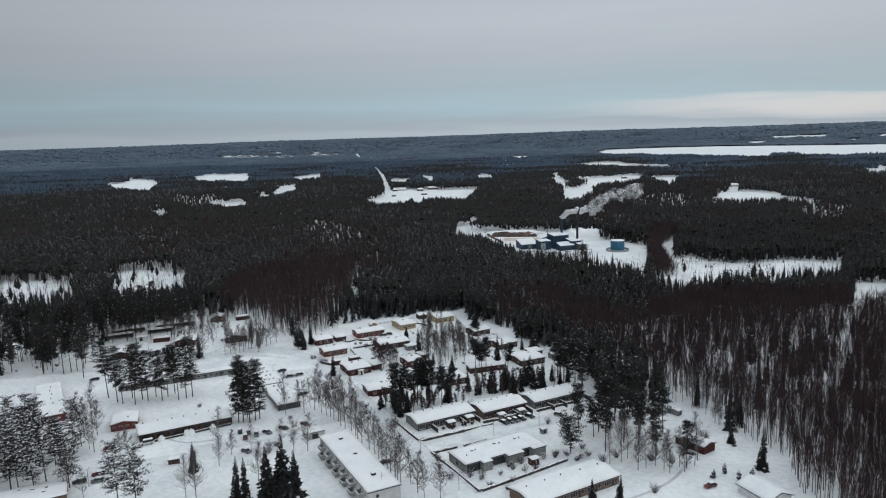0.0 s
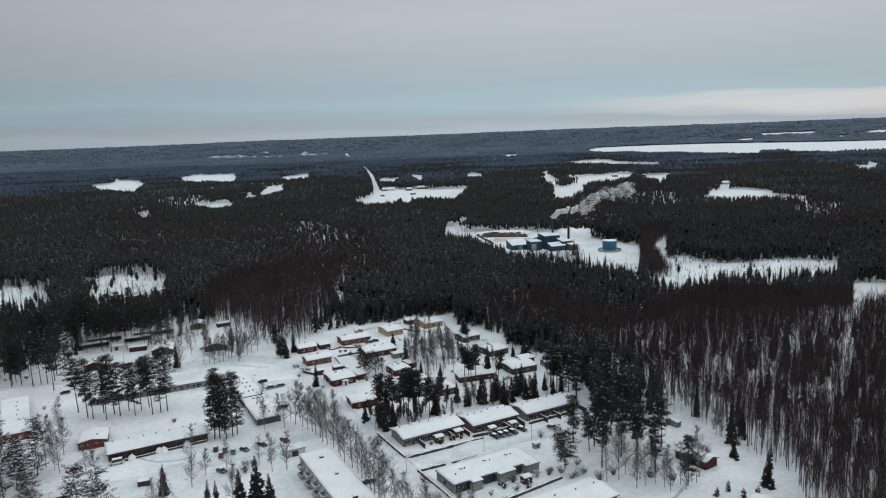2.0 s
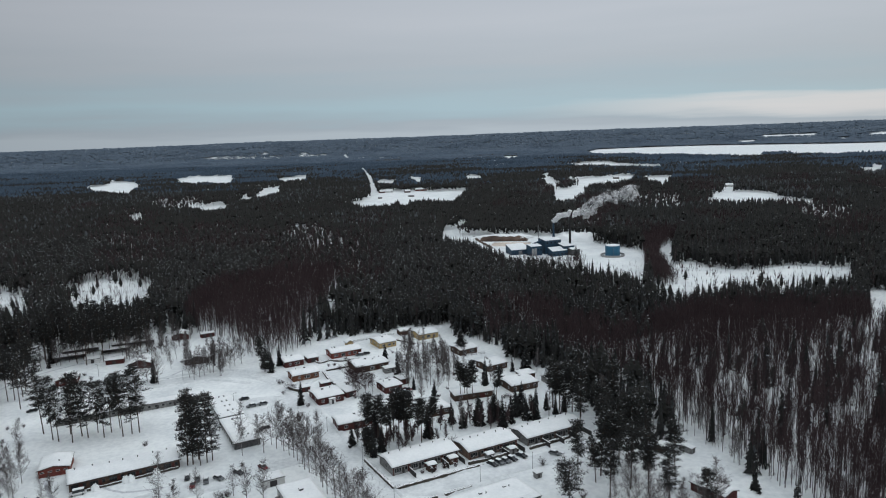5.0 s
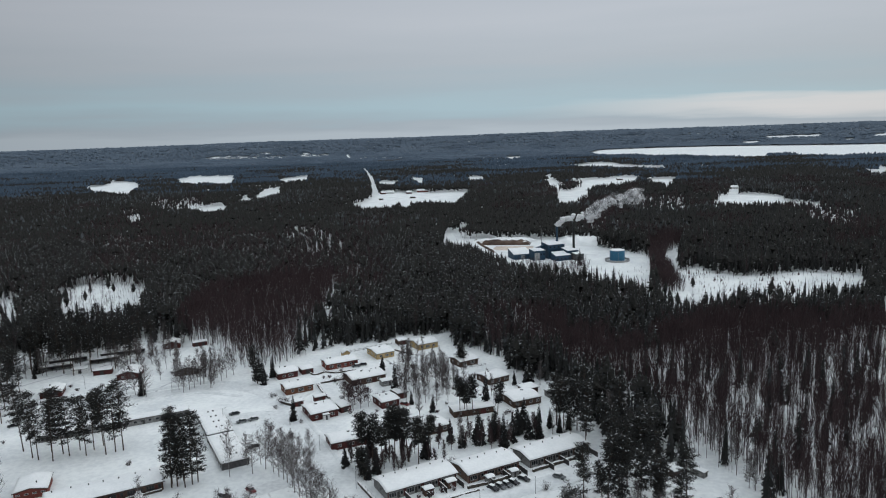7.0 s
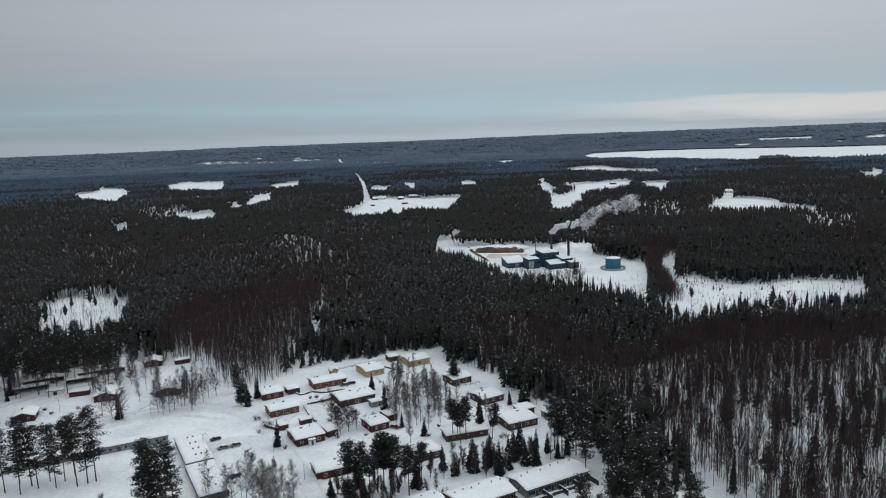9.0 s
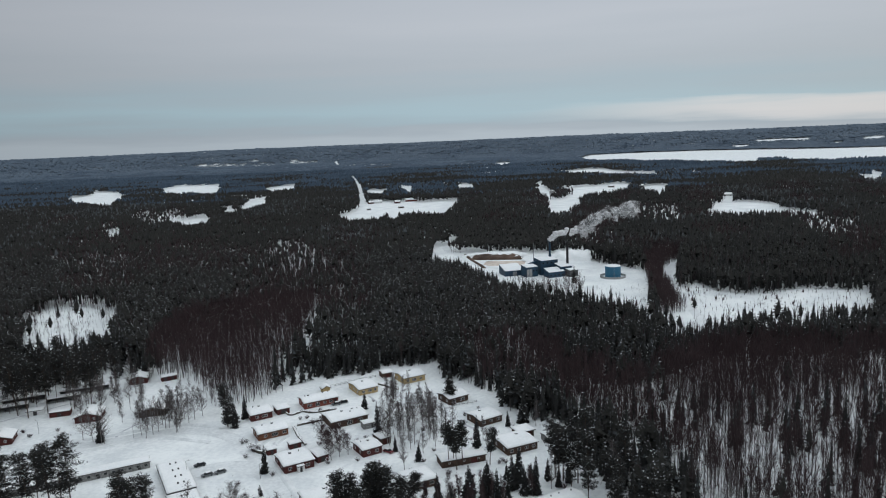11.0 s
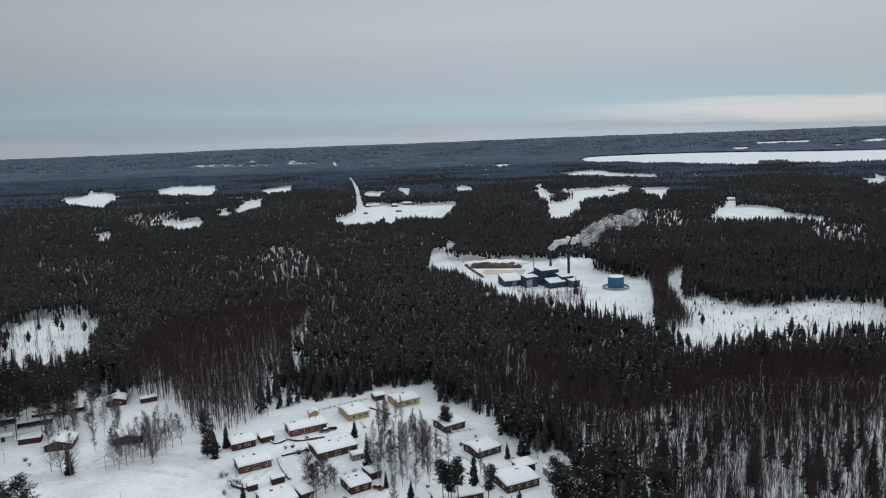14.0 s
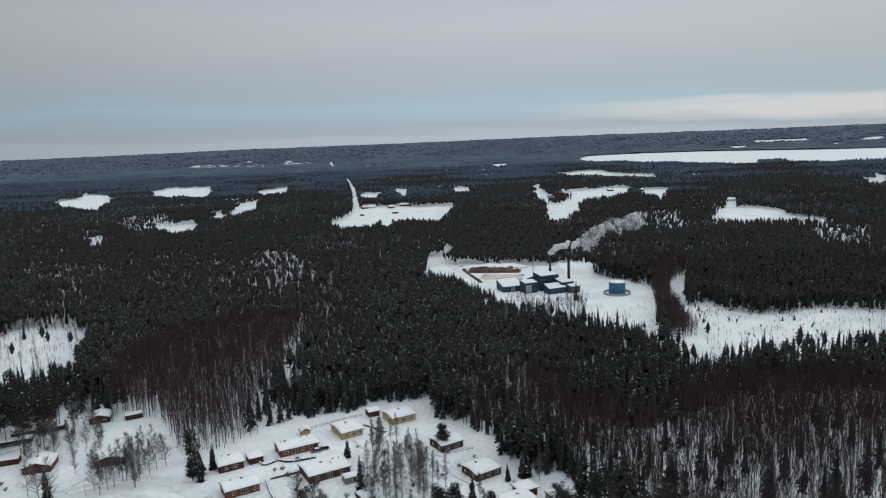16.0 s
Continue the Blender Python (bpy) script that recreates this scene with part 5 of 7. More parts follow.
def pine_tree(seed, h=25.0, bare=0.52, spread=2.6, snow=0.10, share=0.12):
    """A tall pine: long bare stem, irregular crown of flat needle clumps on crooked limbs."""
    r = random.Random(seed)
    ob = root("pine_tree", pose(0, 0, 0), "tall pine with bare trunk and dark clumpy crown dusted with snow", "tree", "pine trees")
    pts = curve_points(h, r.uniform(0.2, 1.4), r)
    part("trunk", trunk_mesh(pts, 0.24, 0.05), BARK, ob)
    bl, bc, bs = bmesh.new(), bmesh.new(), bmesh.new()
    n = 88
    for i in range(n):
        g = (i + r.uniform(-0.5, 0.9)) / n
        g = min(max(g, 0.0), 1.0)
        a = 2.4 * i + r.gauss(0, 0.5)
        # whole sides of the crown are thin or missing
        if noise.noise((math.cos(a) * 1.1 + seed, math.sin(a) * 1.1, g * 3.2)) < -0.3:
            continue
        base = at_height(pts, min(bare + (0.99 - bare) * g, 0.99))
        reach = spread * (0.30 + 0.70 * math.sin(math.pi * (0.16 + 0.76 * g)) ** 0.8) * r.uniform(0.45, 1.12)
        tip = base + Vector((math.cos(a) * reach, math.sin(a) * reach, reach * (r.uniform(-0.22, 0.2) + 0.45 * g)))
        rod(bl, base, tip, 0.07, 0.02, 3, cap=False)
        out = Vector((math.cos(a), math.sin(a), 0.0))
        for t in (0.45, 0.74, 1.0):
            if r.random() < 0.12:
                continue
            c = base.lerp(tip, t) + Vector((r.gauss(0, 0.22), r.gauss(0, 0.22), 0.1))
            s = r.uniform(0.75, 1.35)
            for _ in range(22):
                p = c + Vector((r.gauss(0, 0.48), r.gauss(0, 0.48), r.gauss(0, 0.16))) * s
                d = (out * 0.5 + Vector((r.gauss(0, 0.8), r.gauss(0, 0.8), r.gauss(0.2, 0.4)))).normalized() * s * 0.5
                e = Vector((r.gauss(0, 1), r.gauss(0, 1), r.gauss(0, 0.5))).normalized() * s * 0.15
                tri(bc, p - e, p + e, p + d)
            if r.random() < snow * 1.6:
                p = c + Vector((0, 0, 0.32 * s))
                for _ in range(3):
                    d, e = [Vector((r.gauss(0, 1), r.gauss(0, 1), r.gauss(0, 0.15))).normalized() * s * (0.36 if snow < 0.3 else 0.55) for _ in range(2)]
                    tri(bs, p - d * 0.6, p + d, p + e)
    tagged(part("branchwork", bl, BARK, ob), kind="stuff")
    dust(bc, r, share)
    part("crown", bc, [PINE, DUST_AND_HAZE], ob)
    tagged(part("snow", bs, TREESNOW, ob, "clumps of snow on the needles"), kind="stuff")
    return ob


def spruce_tree(seed, h=18.0, width=2.3, snow=0.12):
    """A spruce: a dense narrow cone of drooping boughs in uneven whorls."""
    r = random.Random(seed)
    ob = root("spruce_tree", pose(0, 0, 0), "dense dark conical spruce with a little snow on its boughs", "tree", "spruce trees")
    pts = curve_points(h, r.uniform(0.0, 0.3), r)
    part("trunk", trunk_mesh(pts, 0.2, 0.02), BARK, ob)
    bc, bs = bmesh.new(), bmesh.new()
    tiers = int(h * 1.9)
    for i in range(tiers):
        f = 0.05 + 0.945 * i / (tiers - 1)
        base = at_height(pts, min(f, 0.998))
        reach0 = (width * (1 - f) ** 0.85 + 0.12) * r.uniform(0.72, 1.2)
        n = 8 if f < 0.75 else 6
        a0 = r.uniform(0, 6.28)
        for k in range(n):
            a = a0 + 6.2832 * k / n + r.gauss(0, 0.16)
            reach = reach0 * r.uniform(0.4, 1.4)
            out, side = Vector((math.cos(a), math.sin(a), 0)), Vector((-math.sin(a), math.cos(a), 0))
            mid = base + out * reach * 0.55 - Vector((0, 0, reach * 0.10))
            tip = base + out * reach - Vector((0, 0, reach * r.uniform(0.25, 0.6)))
            w = reach * 0.36 + 0.08
            tri(bc, base, mid + side * w, tip)
            tri(bc, base, tip, mid - side * w - Vector((0, 0, 0.12)))
            for s in (-1, 1):
                q = mid + side * s * w * 0.7
                tri(bc, q, q + out * reach * 0.35 + side * s * 0.12, q - Vector((0, 0, 0.35 + 0.15 * reach)) + out * 0.1)
            if r.random() < snow * 0.9:
                m2 = mid + Vector((0, 0, 0.08))
                tri(bs, m2 - out * reach * 0.25, m2 + side * w * 0.55 + out * 0.1, m2 + out * reach * 0.3 - Vector((0, 0, reach * 0.12)))
                tri(bs, m2 - out * reach * 0.2, m2 + out * reach * 0.26 - Vector((0, 0, reach * 0.1)), m2 - side * w * 0.5)
    dust(bc, r, 0.08)
    part("crown", bc, [SPRUCE, DUST_AND_HAZE], ob)
    tagged(part("snow", bs, TREESNOW, ob, "snow on the boughs"), kind="stuff")
    return ob


def blade(bm, a, b, w):
    d = (b - a)
    s = d.cross(Vector((0.31, 0.77, 0.55))).normalized() * w
    tri(bm, a - s, a + s, b)


def birch_tree(seed, h=16.0, spread=2.4, twigs=PALETWIG, label="leafless birch with pale trunk and fine upright twigs"):
    """A leafless birch: pale stem, rising limbs, and fine sprays of twigs."""
    r = random.Random(seed)
    ob = root("birch_tree", pose(0, 0, 0), label, "tree", "bare birches")
    pts = curve_points(h * 0.97, r.uniform(0.2, 0.9), r)
    part("trunk", trunk_mesh(pts, 0.15, 0.02, 6), BIRCHBARK, ob)
    bm = bmesh.new()
    for i in range(40):
        f = 0.16 + 0.80 * (i + r.random()) / 40
        base = at_height(pts, f)
        a = r.uniform(0, 6.28)
        reach = spread * (1.12 - f) * min(1.0, 0.5 + 1.6 * f) * r.uniform(0.6, 1.15)
        rise = reach * r.uniform(0.45, 1.2)
        tip = base + Vector((math.cos(a) * reach, math.sin(a) * reach, rise))
        rod(bm, base, tip, 0.045 * (1.3 - f), 0.012, 3, cap=False)
        for _ in range(10):
            t = r.uniform(0.2, 1.0)
            b = base.lerp(tip, t)
            e = b + Vector((r.gauss(0, 0.55), r.gauss(0, 0.55), r.uniform(0.1, 1.3))) * (0.5 + 0.5 * reach)
            blade(bm, b, e, 0.030)
            for _ in range(2):
                b2 = b.lerp(e, r.uniform(0.3, 1.0))
                blade(bm, b2, b2 + Vector((r.gauss(0, 0.4), r.gauss(0, 0.4), r.uniform(-0.5, 0.6))), 0.027)
    part("crown", bm, twigs, ob, "fine bare twigs")
    return ob


def bush(seed, h=2.4, spread=1.5, twigs=PALETWIG, label="leafless grey-brown bush standing in snow", stems=34):
    r = random.Random(seed)
    ob = root("bush", pose(0, 0, 0), label, "bush", "bare bushes")
    bm, bs = bmesh.new(), bmesh.new()
    for _ in range(stems):
        a, q = r.uniform(0, 6.28), r.random() ** 0.5
        base = Vector((math.cos(a) * q * 0.4, math.sin(a) * q * 0.4, 0))
        tip = Vector((math.cos(a) * q * spread, math.sin(a) * q * spread, h * r.uniform(0.55, 1.0)))
        blade(bm, base, tip, 0.04)
        for _ in range(7):
            b = base.lerp(tip, r.uniform(0.3, 0.95))
            blade(bm, b, b + Vector((r.gauss(0, 0.4), r.gauss(0, 0.4), r.uniform(0.0, 0.6))), 0.03)
        if r.random() < 0.3:
            d = Vector((0.28, 0.1, 0))
            tri(bs, tip - d, tip + d, tip + Vector((-0.1, 0.25, 0.08)))
    tagged(part("branchwork", bm, twigs, ob), kind="stuff")
    tagged(part("snow", bs, TREESNOW, ob), kind="stuff")
    return ob


def plant(makers, places, low, high, seed):
    """Set the given kinds of plant, in turn, at their places, turned and scaled a little."""
    r = random.Random(seed)
    used = set()
    for i, (x, y) in enumerate(places):
        k = r.randrange(len(makers))
        m = pose(x + r.uniform(-0.4, 0.4), y + r.uniform(-0.4, 0.4), -0.02, r.gauss(0, 1.2), r.gauss(0, 1.2), r.uniform(0, 360))
        s = r.uniform(low, high)
        ob = copy_thing(makers[k], m) if k in used else makers[k]
        used.add(k)
        ob.matrix_world = m @ Matrix.Scale(s, 4)
    for k, ob in enumerate(makers):
        if k not in used:
            for o in (*ob.children_recursive, ob):
                bpy.data.objects.remove(o)


PINES = [(-52, 295), (-48, 295), (-45, 294), (-43, 298), (-41, 300), (-39, 302), (-36, 298), (-32, 296), (-29, 304), (-20, 338), (-17, 336), (-18.3, 339.3), (-15.2, 339.3), (-5, 340), (-212, 331), (-224, 340), (-226, 337), (-222, 341), (-184, 304), (-176, 299), (-173, 297), (-167, 296), (-167, 302), (-163, 301), (-162, 306), (-157, 301), (-157, 306), (-155, 310), (-150, 302), (-147, 304), (-145, 306), (-172, 304), (-190, 249), (-183, 246), (-182, 251), (-160, 225), (-158, 216), (-165, 238), (-164, 247), (-176, 227), (-168, 219), (-126, 211), (-120, 211), (-192, 240)]
PINES += [(-176, 244), (-172, 232), (-181, 226), (-168, 222), (-190, 258), (-199, 250), (-163, 238), (-150, 222), (-178, 216), (-260, 372), (-254, 362), (-268, 380), (-262, 390), (-246, 384), (-240, 392), (-257, 402), (26, 348), (-238, 394), (-233, 404), (-225, 400), (-227, 410), (-216, 410), (-213, 417), (-201, 401), (-207, 421), (-202, 428), (-218, 430), (-227, 434), (-238, 428), (-243, 420), (-250, 424), (-253, 416), (-247, 404), (-211, 396), (-224, 394), (-195, 412), (-193, 424)]
PINE_GROUP = [(-114, 280), (-111, 282.5), (-107, 280), (-105.5, 281.5), (-111, 278), (-108.5, 277.5), (-113, 277.5)]
BIRCHES_ALLEY = [(-84.9, 291.2), (-81.5, 289), (-78.6, 286), (-76.5, 284), (-74.5, 281.6), (-72, 278.5), (-70.4, 275.2), (-67.5, 272.5), (-64.9, 270.1), (-62.5, 266), (-60.4, 262.3), (-58, 258.5), (-54.9, 254.1), (-52, 250), (-49.9, 246), (-47.5, 242), (-45.7, 238.7), (-43.5, 235.5), (-41.4, 232.3), (-39, 228)]
EAST_PINES = [(30, 254), (27, 267), (29, 271), (37, 262), (42, 260), (47, 251), (54.5, 242.5), (53, 271), (25, 325), (28, 320), (18, 323), (20, 327), (22, 274), (33, 286), (37, 281), (42, 286), (44, 269), (35, 312), (41, 323), (36, 306), (44, 292), (38, 290), (26, 308), (45, 276), (34, 272), (22, 318), (18, 330), (30, 340)]
SPRUCES = [(-10, 347), (-62.3, 396.5), (-114.6, 376.4), (2.1, 375.3), (8.2, 379), (-57, 293), (-42, 352), (-32, 343), (-22, 314), (-18, 310), (-11, 316), (-6, 318), (-3, 310), (1, 327), (1, 314), (7, 318), (10, 318), (15, 328), (18, 323), (22, 326), (-10, 351), (-7, 315), (-12, 313), (-167, 363), (-239, 394), (9, 328), (5, 326), (3, 321), (-112, 235), (30, 219), (22, 218), (74.6, 262.5), (-88, 334), (-235, 386), (-46, 289), (-48, 285), (-50, 301), (-117, 382), (-114, 387), (-30, 301)]
BIRCHES = [(-96, 285), (-89, 288), (-77, 252), (-104, 248), (-110, 251), (-146, 247), (-145, 251), (-178, 282), (-172, 268), (-165, 264), (-165, 254), (-161, 252), (-157, 249), (-170, 264), (-105, 240), (-98, 251), (-87, 229), (-40, 230), (-36, 228), (-33, 223), (-30, 220), (-82, 251), (-88, 256), (-107, 217), (-103, 216), (-106, 221), (-25, 220), (-141, 216), (-149, 220), (-48, 362), (-46, 359), (-45, 368), (-42, 365)]
BIRCHES += [(-40, 374), (-38, 377), (-35, 358), (-33, 371), (-32, 374), (-31, 377), (-29, 381), (-26, 374), (-31, 350), (-153, 370), (-149, 367), (-148, 370), (-147, 373), (-146, 377), (-145, 380), (-139, 377), (-138, 382), (-137, 387), (-135, 391), (-157, 380), (-153, 382), (-147, 387), (-144, 391), (-142, 395), (-165, 361), (-164, 361), (-171, 364), (-176, 365), (38, 328), (38, 319), (43, 328), (-74, 295), (-70, 293), (-80, 295), (-88, 295), (-84, 294), (-93, 294), (-99, 294), (-205, 404), (-198, 408)]
BIRCHES += [(-190, 404), (-210, 430), (-196, 432), (-188, 428), (-182, 422), (-178, 408), (-186, 398), (-192, 392), (-176, 396), (-230, 396), (40, 246), (42, 242), (45, 244), (47, 241), (49, 239), (53, 243), (54, 240), (58, 244), (37, 250), (36, 258), (46, 254), (50, 250), (72, 305), (74, 299), (70, 308), (75, 297), (74, 281), (76, 279), (60, 248), (34, 246), (39, 240), (30, 245)]
BUSHES = [(-4, 241.6), (-12.6, 232), (12.6, 251), (8, 247.5), (-2.8, 231), (1, 238.5), (-7, 236), (5, 240.5), (-91, 250), (-91, 251), (12, 249), (16, 251), (19, 247), (21, 249), (-10, 240), (-3, 240), (0, 244), (-13, 234), (41, 225), (-23, 232), (-17, 234), (-10, 228), (-4, 226), (-202, 308), (-197, 311), (-136, 293), (-130, 308), (-92, 254), (-90, 256), (11, 279), (-21, 296), (-167, 393), (-100, 354), (-100, 355), (-98, 352), (-96, 352), (-55, 344), (-60, 334), (-50, 329), (20, 248), (24, 250), (28, 246), (33, 250), (26, 241), (44, 248), (51, 246), (22, 257), (62, 262), (66, 265), (58, 270), (78, 272)]


def free(x, y, gap):
    """Whether a place is clear of every building by a given distance."""
    for cx, cy, hx, hy, a in BUILT:
        u, v = x - cx, y - cy
        p, q = u * math.cos(a) + v * math.sin(a), v * math.cos(a) - u * math.sin(a)
        if abs(p) < hx + gap and abs(q) < hy + gap:
            return False
    return True


def thicket(corners, n, gap, seed):
    """Places strewn over a patch of the plan, clear of the buildings."""
    r = random.Random(seed)
    xs, ys = [c[0] for c in corners], [c[1] for c in corners]
    out = []
    for _ in range(n * 40):
        x, y = r.uniform(min(xs), max(xs)), r.uniform(min(ys), max(ys))
        hit = False
        for (x0, y0), (x1, y1) in zip(corners, corners[1:] + corners[:1]):
            if (y0 > y) != (y1 > y) and x < (x1 - x0) * (y - y0) / (y1 - y0) + x0:
                hit = not hit
        if hit and free(x, y, gap):
            out.append((x, y))
        if len(out) == n:
            break
    return out


BIRCH_STAND = [(-48.6, 349.6), (-32.9, 353.5), (-22.5, 368.8), (-27.7, 393.9), (-39, 412), (-55, 414)]
GARDENS = [(-52, 300), (-60, 345), (-55, 400), (-20, 420), (15, 380), (32, 330), (5, 308), (-20, 300)]
BIG_SPRUCES = [(-70, 213), (-73.5, 215.5), (-78.5, 213)]
SLIM_SPRUCES = [(59.4, 664), (-51.1, 367.5), (-10, 352), (-90, 216.5), (-87, 216), (78.8, 242.1)]
SMALL_SPRUCES = [(66.4, 239), (69.7, 235.4), (73.5, 233.6), (75.2, 260.2), (62, 236), (-40, 313), (-27, 318), (-84, 317)]
BROWN_TREES = [(-72.3, 357.6), (-66.5, 352.4), (-62.5, 354.8), (-63.2, 347.3), (-68.2, 349.9), (-60.3, 349.7), (-65.9, 344.9), (-69.5, 354.5), (-66, 358), (-73, 363)]
YARD_PINES = [(-118.6, 378.0), (-125, 395), (-49, 285), (-24, 404)]

PINES += thicket([(-268, 350), (-262, 420), (-190, 440), (-175, 420), (-222, 385)], 16, 2.0, 28) + thicket([(-276, 342), (-262, 332), (-217, 335), (-222, 364), (-268, 364)], 17, 1.5, 31)
SNOWY_PINES = [p for p in PINES if p[1] < 262]
PINES = [p for p in PINES if p[1] >= 262]
GARDEN_PINES = [p for p in PINES if p[0] > -70]
PINES = [p for p in PINES if p[0] <= -70]
plant([pine_tree(s, 17.5, b, w, n) for s, b, w, n in ((91, 0.46, 2.4, 0.12), (92, 0.54, 2.7, 0.16), (93, 0.4, 2.2, 0.1))], GARDEN_PINES, 0.78, 1.12, 22)
plant([pine_tree(s, 25.0, b, w, n) for s, b, w, n in ((1, 0.33, 3.8, 0.08), (2, 0.40, 4.1, 0.10), (3, 0.30, 3.6, 0.07), (4, 0.43, 3.9, 0.09), (5, 0.24, 3.6, 0.12))], PINES, 0.84, 1.08, 3)
plant([pine_tree(s, 23.0, b, w, n, 0.3) for s, b, w, n in ((81, 0.2, 4.5, 0.5), (82, 0.26, 4.8, 0.6), (83, 0.16, 4.2, 0.45))], SNOWY_PINES, 0.7, 1.05, 19)
plant([pine_tree(s, 26.0, b, w, n) for s, b, w, n in ((61, 0.16, 3.4, 0.05), (62, 0.24, 3.6, 0.06))], PINE_GROUP, 0.85, 1.05, 14)
plant([pine_tree(s, 20.0, b, w, n) for s, b, w, n in ((6, 0.34, 3.0, 0.10), (7, 0.42, 3.3, 0.13), (8, 0.30, 2.8, 0.08))], EAST_PINES, 0.75, 1.1, 13)
plant([spruce_tree(s, 16.0, w, n) for s, w, n in ((11, 3.0, 0.10), (12, 2.6, 0.14), (13, 3.4, 0.12), (14, 2.3, 0.06))], SPRUCES, 0.4, 0.85, 4)
plant([birch_tree(s, h, w) for s, h, w in ((21, 15.0, 3.9), (22, 14.0, 3.5), (23, 16.0, 4.2), (24, 12.5, 3.6))], BIRCHES, 0.8, 1.2, 5)
plant([birch_tree(s, h, w) for s, h, w in ((25, 15.0, 5.0), (26, 13.5, 4.6), (27, 16.5, 5.4))], BIRCHES_ALLEY, 1.0, 1.3, 15)
plant([pine_tree(72, 11.5, 0.2, 2.6, 0.14), pine_tree(73, 10.0, 0.15, 2.4, 0.12)], YARD_PINES, 0.9, 1.1, 23)
plant([pine_tree(71, 12.5, 0.3, 4.6, 0.12)], [(18, 254)], 1.0, 1.02, 18)
plant([bush(s, h, w) for s, h, w in ((31, 2.2, 1.5), (32, 3.0, 1.8), (33, 1.6, 1.3))], BUSHES, 0.8, 1.3, 6)
plant([birch_tree(s, h, w, TWIG, "thin young leafless tree below the pines") for s, h, w in ((45, 9.0, 1.3), (46, 7.5, 1.1))], thicket([(-60, 296), (-48, 300), (-20, 314), (2, 322), (12, 318), (-12, 304), (-44, 284), (-56, 288)], 46, 1.2, 29), 0.75, 1.2, 21)
plant([birch_tree(s, h, w, PALETWIG, "slender leafless grey-brown birch among the houses") for s, h, w in ((41, 12.0, 2.1), (42, 14.0, 2.4))], thicket(BIRCH_STAND, 40, 1.6, 21) + thicket(GARDENS, 12, 1.6, 25) + thicket([(-270, 345), (-262, 425), (-170, 442), (-165, 400), (-215, 380)], 46, 1.4, 26) + thicket([(-172, 372), (-165, 400), (-142, 402), (-138, 372)], 14, 1.2, 27), 0.75, 1.15, 16)
plant([bush(s, h, w, TWIG, "small brown leafless garden bush in snow") for s, h, w in ((43, 1.6, 1.2), (44, 2.2, 1.5))], thicket(GARDENS, 34, 0.8, 22) + thicket([(-95, 320), (-118, 395), (-60, 410), (-55, 345)], 18, 0.8, 23) + thicket([(-260, 330), (-250, 420), (-170, 430), (-170, 350)], 22, 1.0, 24), 0.7, 1.2, 17)
PATIO = [(-29.5, 272.6), (-25.9, 273.6), (-21.8, 276.4), (-18.6, 277.6), (-12.9, 283.6), (-9.6, 285.4), (-6.3, 287.0), (-3.2, 288.6), (9.2, 296.6), (12.4, 298.4)]
plant([bush(36, 1.7, 1.0, TWIG, "dark leafless shrub in a terraced-house patio", 40), bush(37, 1.3, 0.9, TWIG, "dark leafless shrub in a terraced-house patio", 36)], PATIO, 0.8, 1.3, 24)
plant([birch_tree(47, 8.5, 1.2, TWIG, "thin young leafless tree below the pines")], [(-56.2, 296.6), (-45.2, 288.8), (-40.5, 294.6), (-39.1, 302.6), (-34.4, 304.7), (-31.5, 308.9), (-50.9, 287.1)], 0.8, 1.2, 25)
plant([spruce_tree(15, 22.0, 4.0, 0.12), spruce_tree(16, 19.0, 3.5, 0.10)], BIG_SPRUCES, 0.9, 1.05, 7)
plant([spruce_tree(17, 14.0, 1.9, 0.06)], SLIM_SPRUCES, 0.9, 1.05, 8)
plant([spruce_tree(18, 4.2, 1.3, 0.2), spruce_tree(19, 3.4, 1.2, 0.2)], SMALL_SPRUCES, 0.8, 1.15, 20)
plant([birch_tree(s, h, w, TWIG, "brown many-branched leafless tree beside the houses") for s, h, w in ((34, 9.0, 3.6), (35, 8.0, 3.2))], BROWN_TREES, 0.8, 1.2, 9)

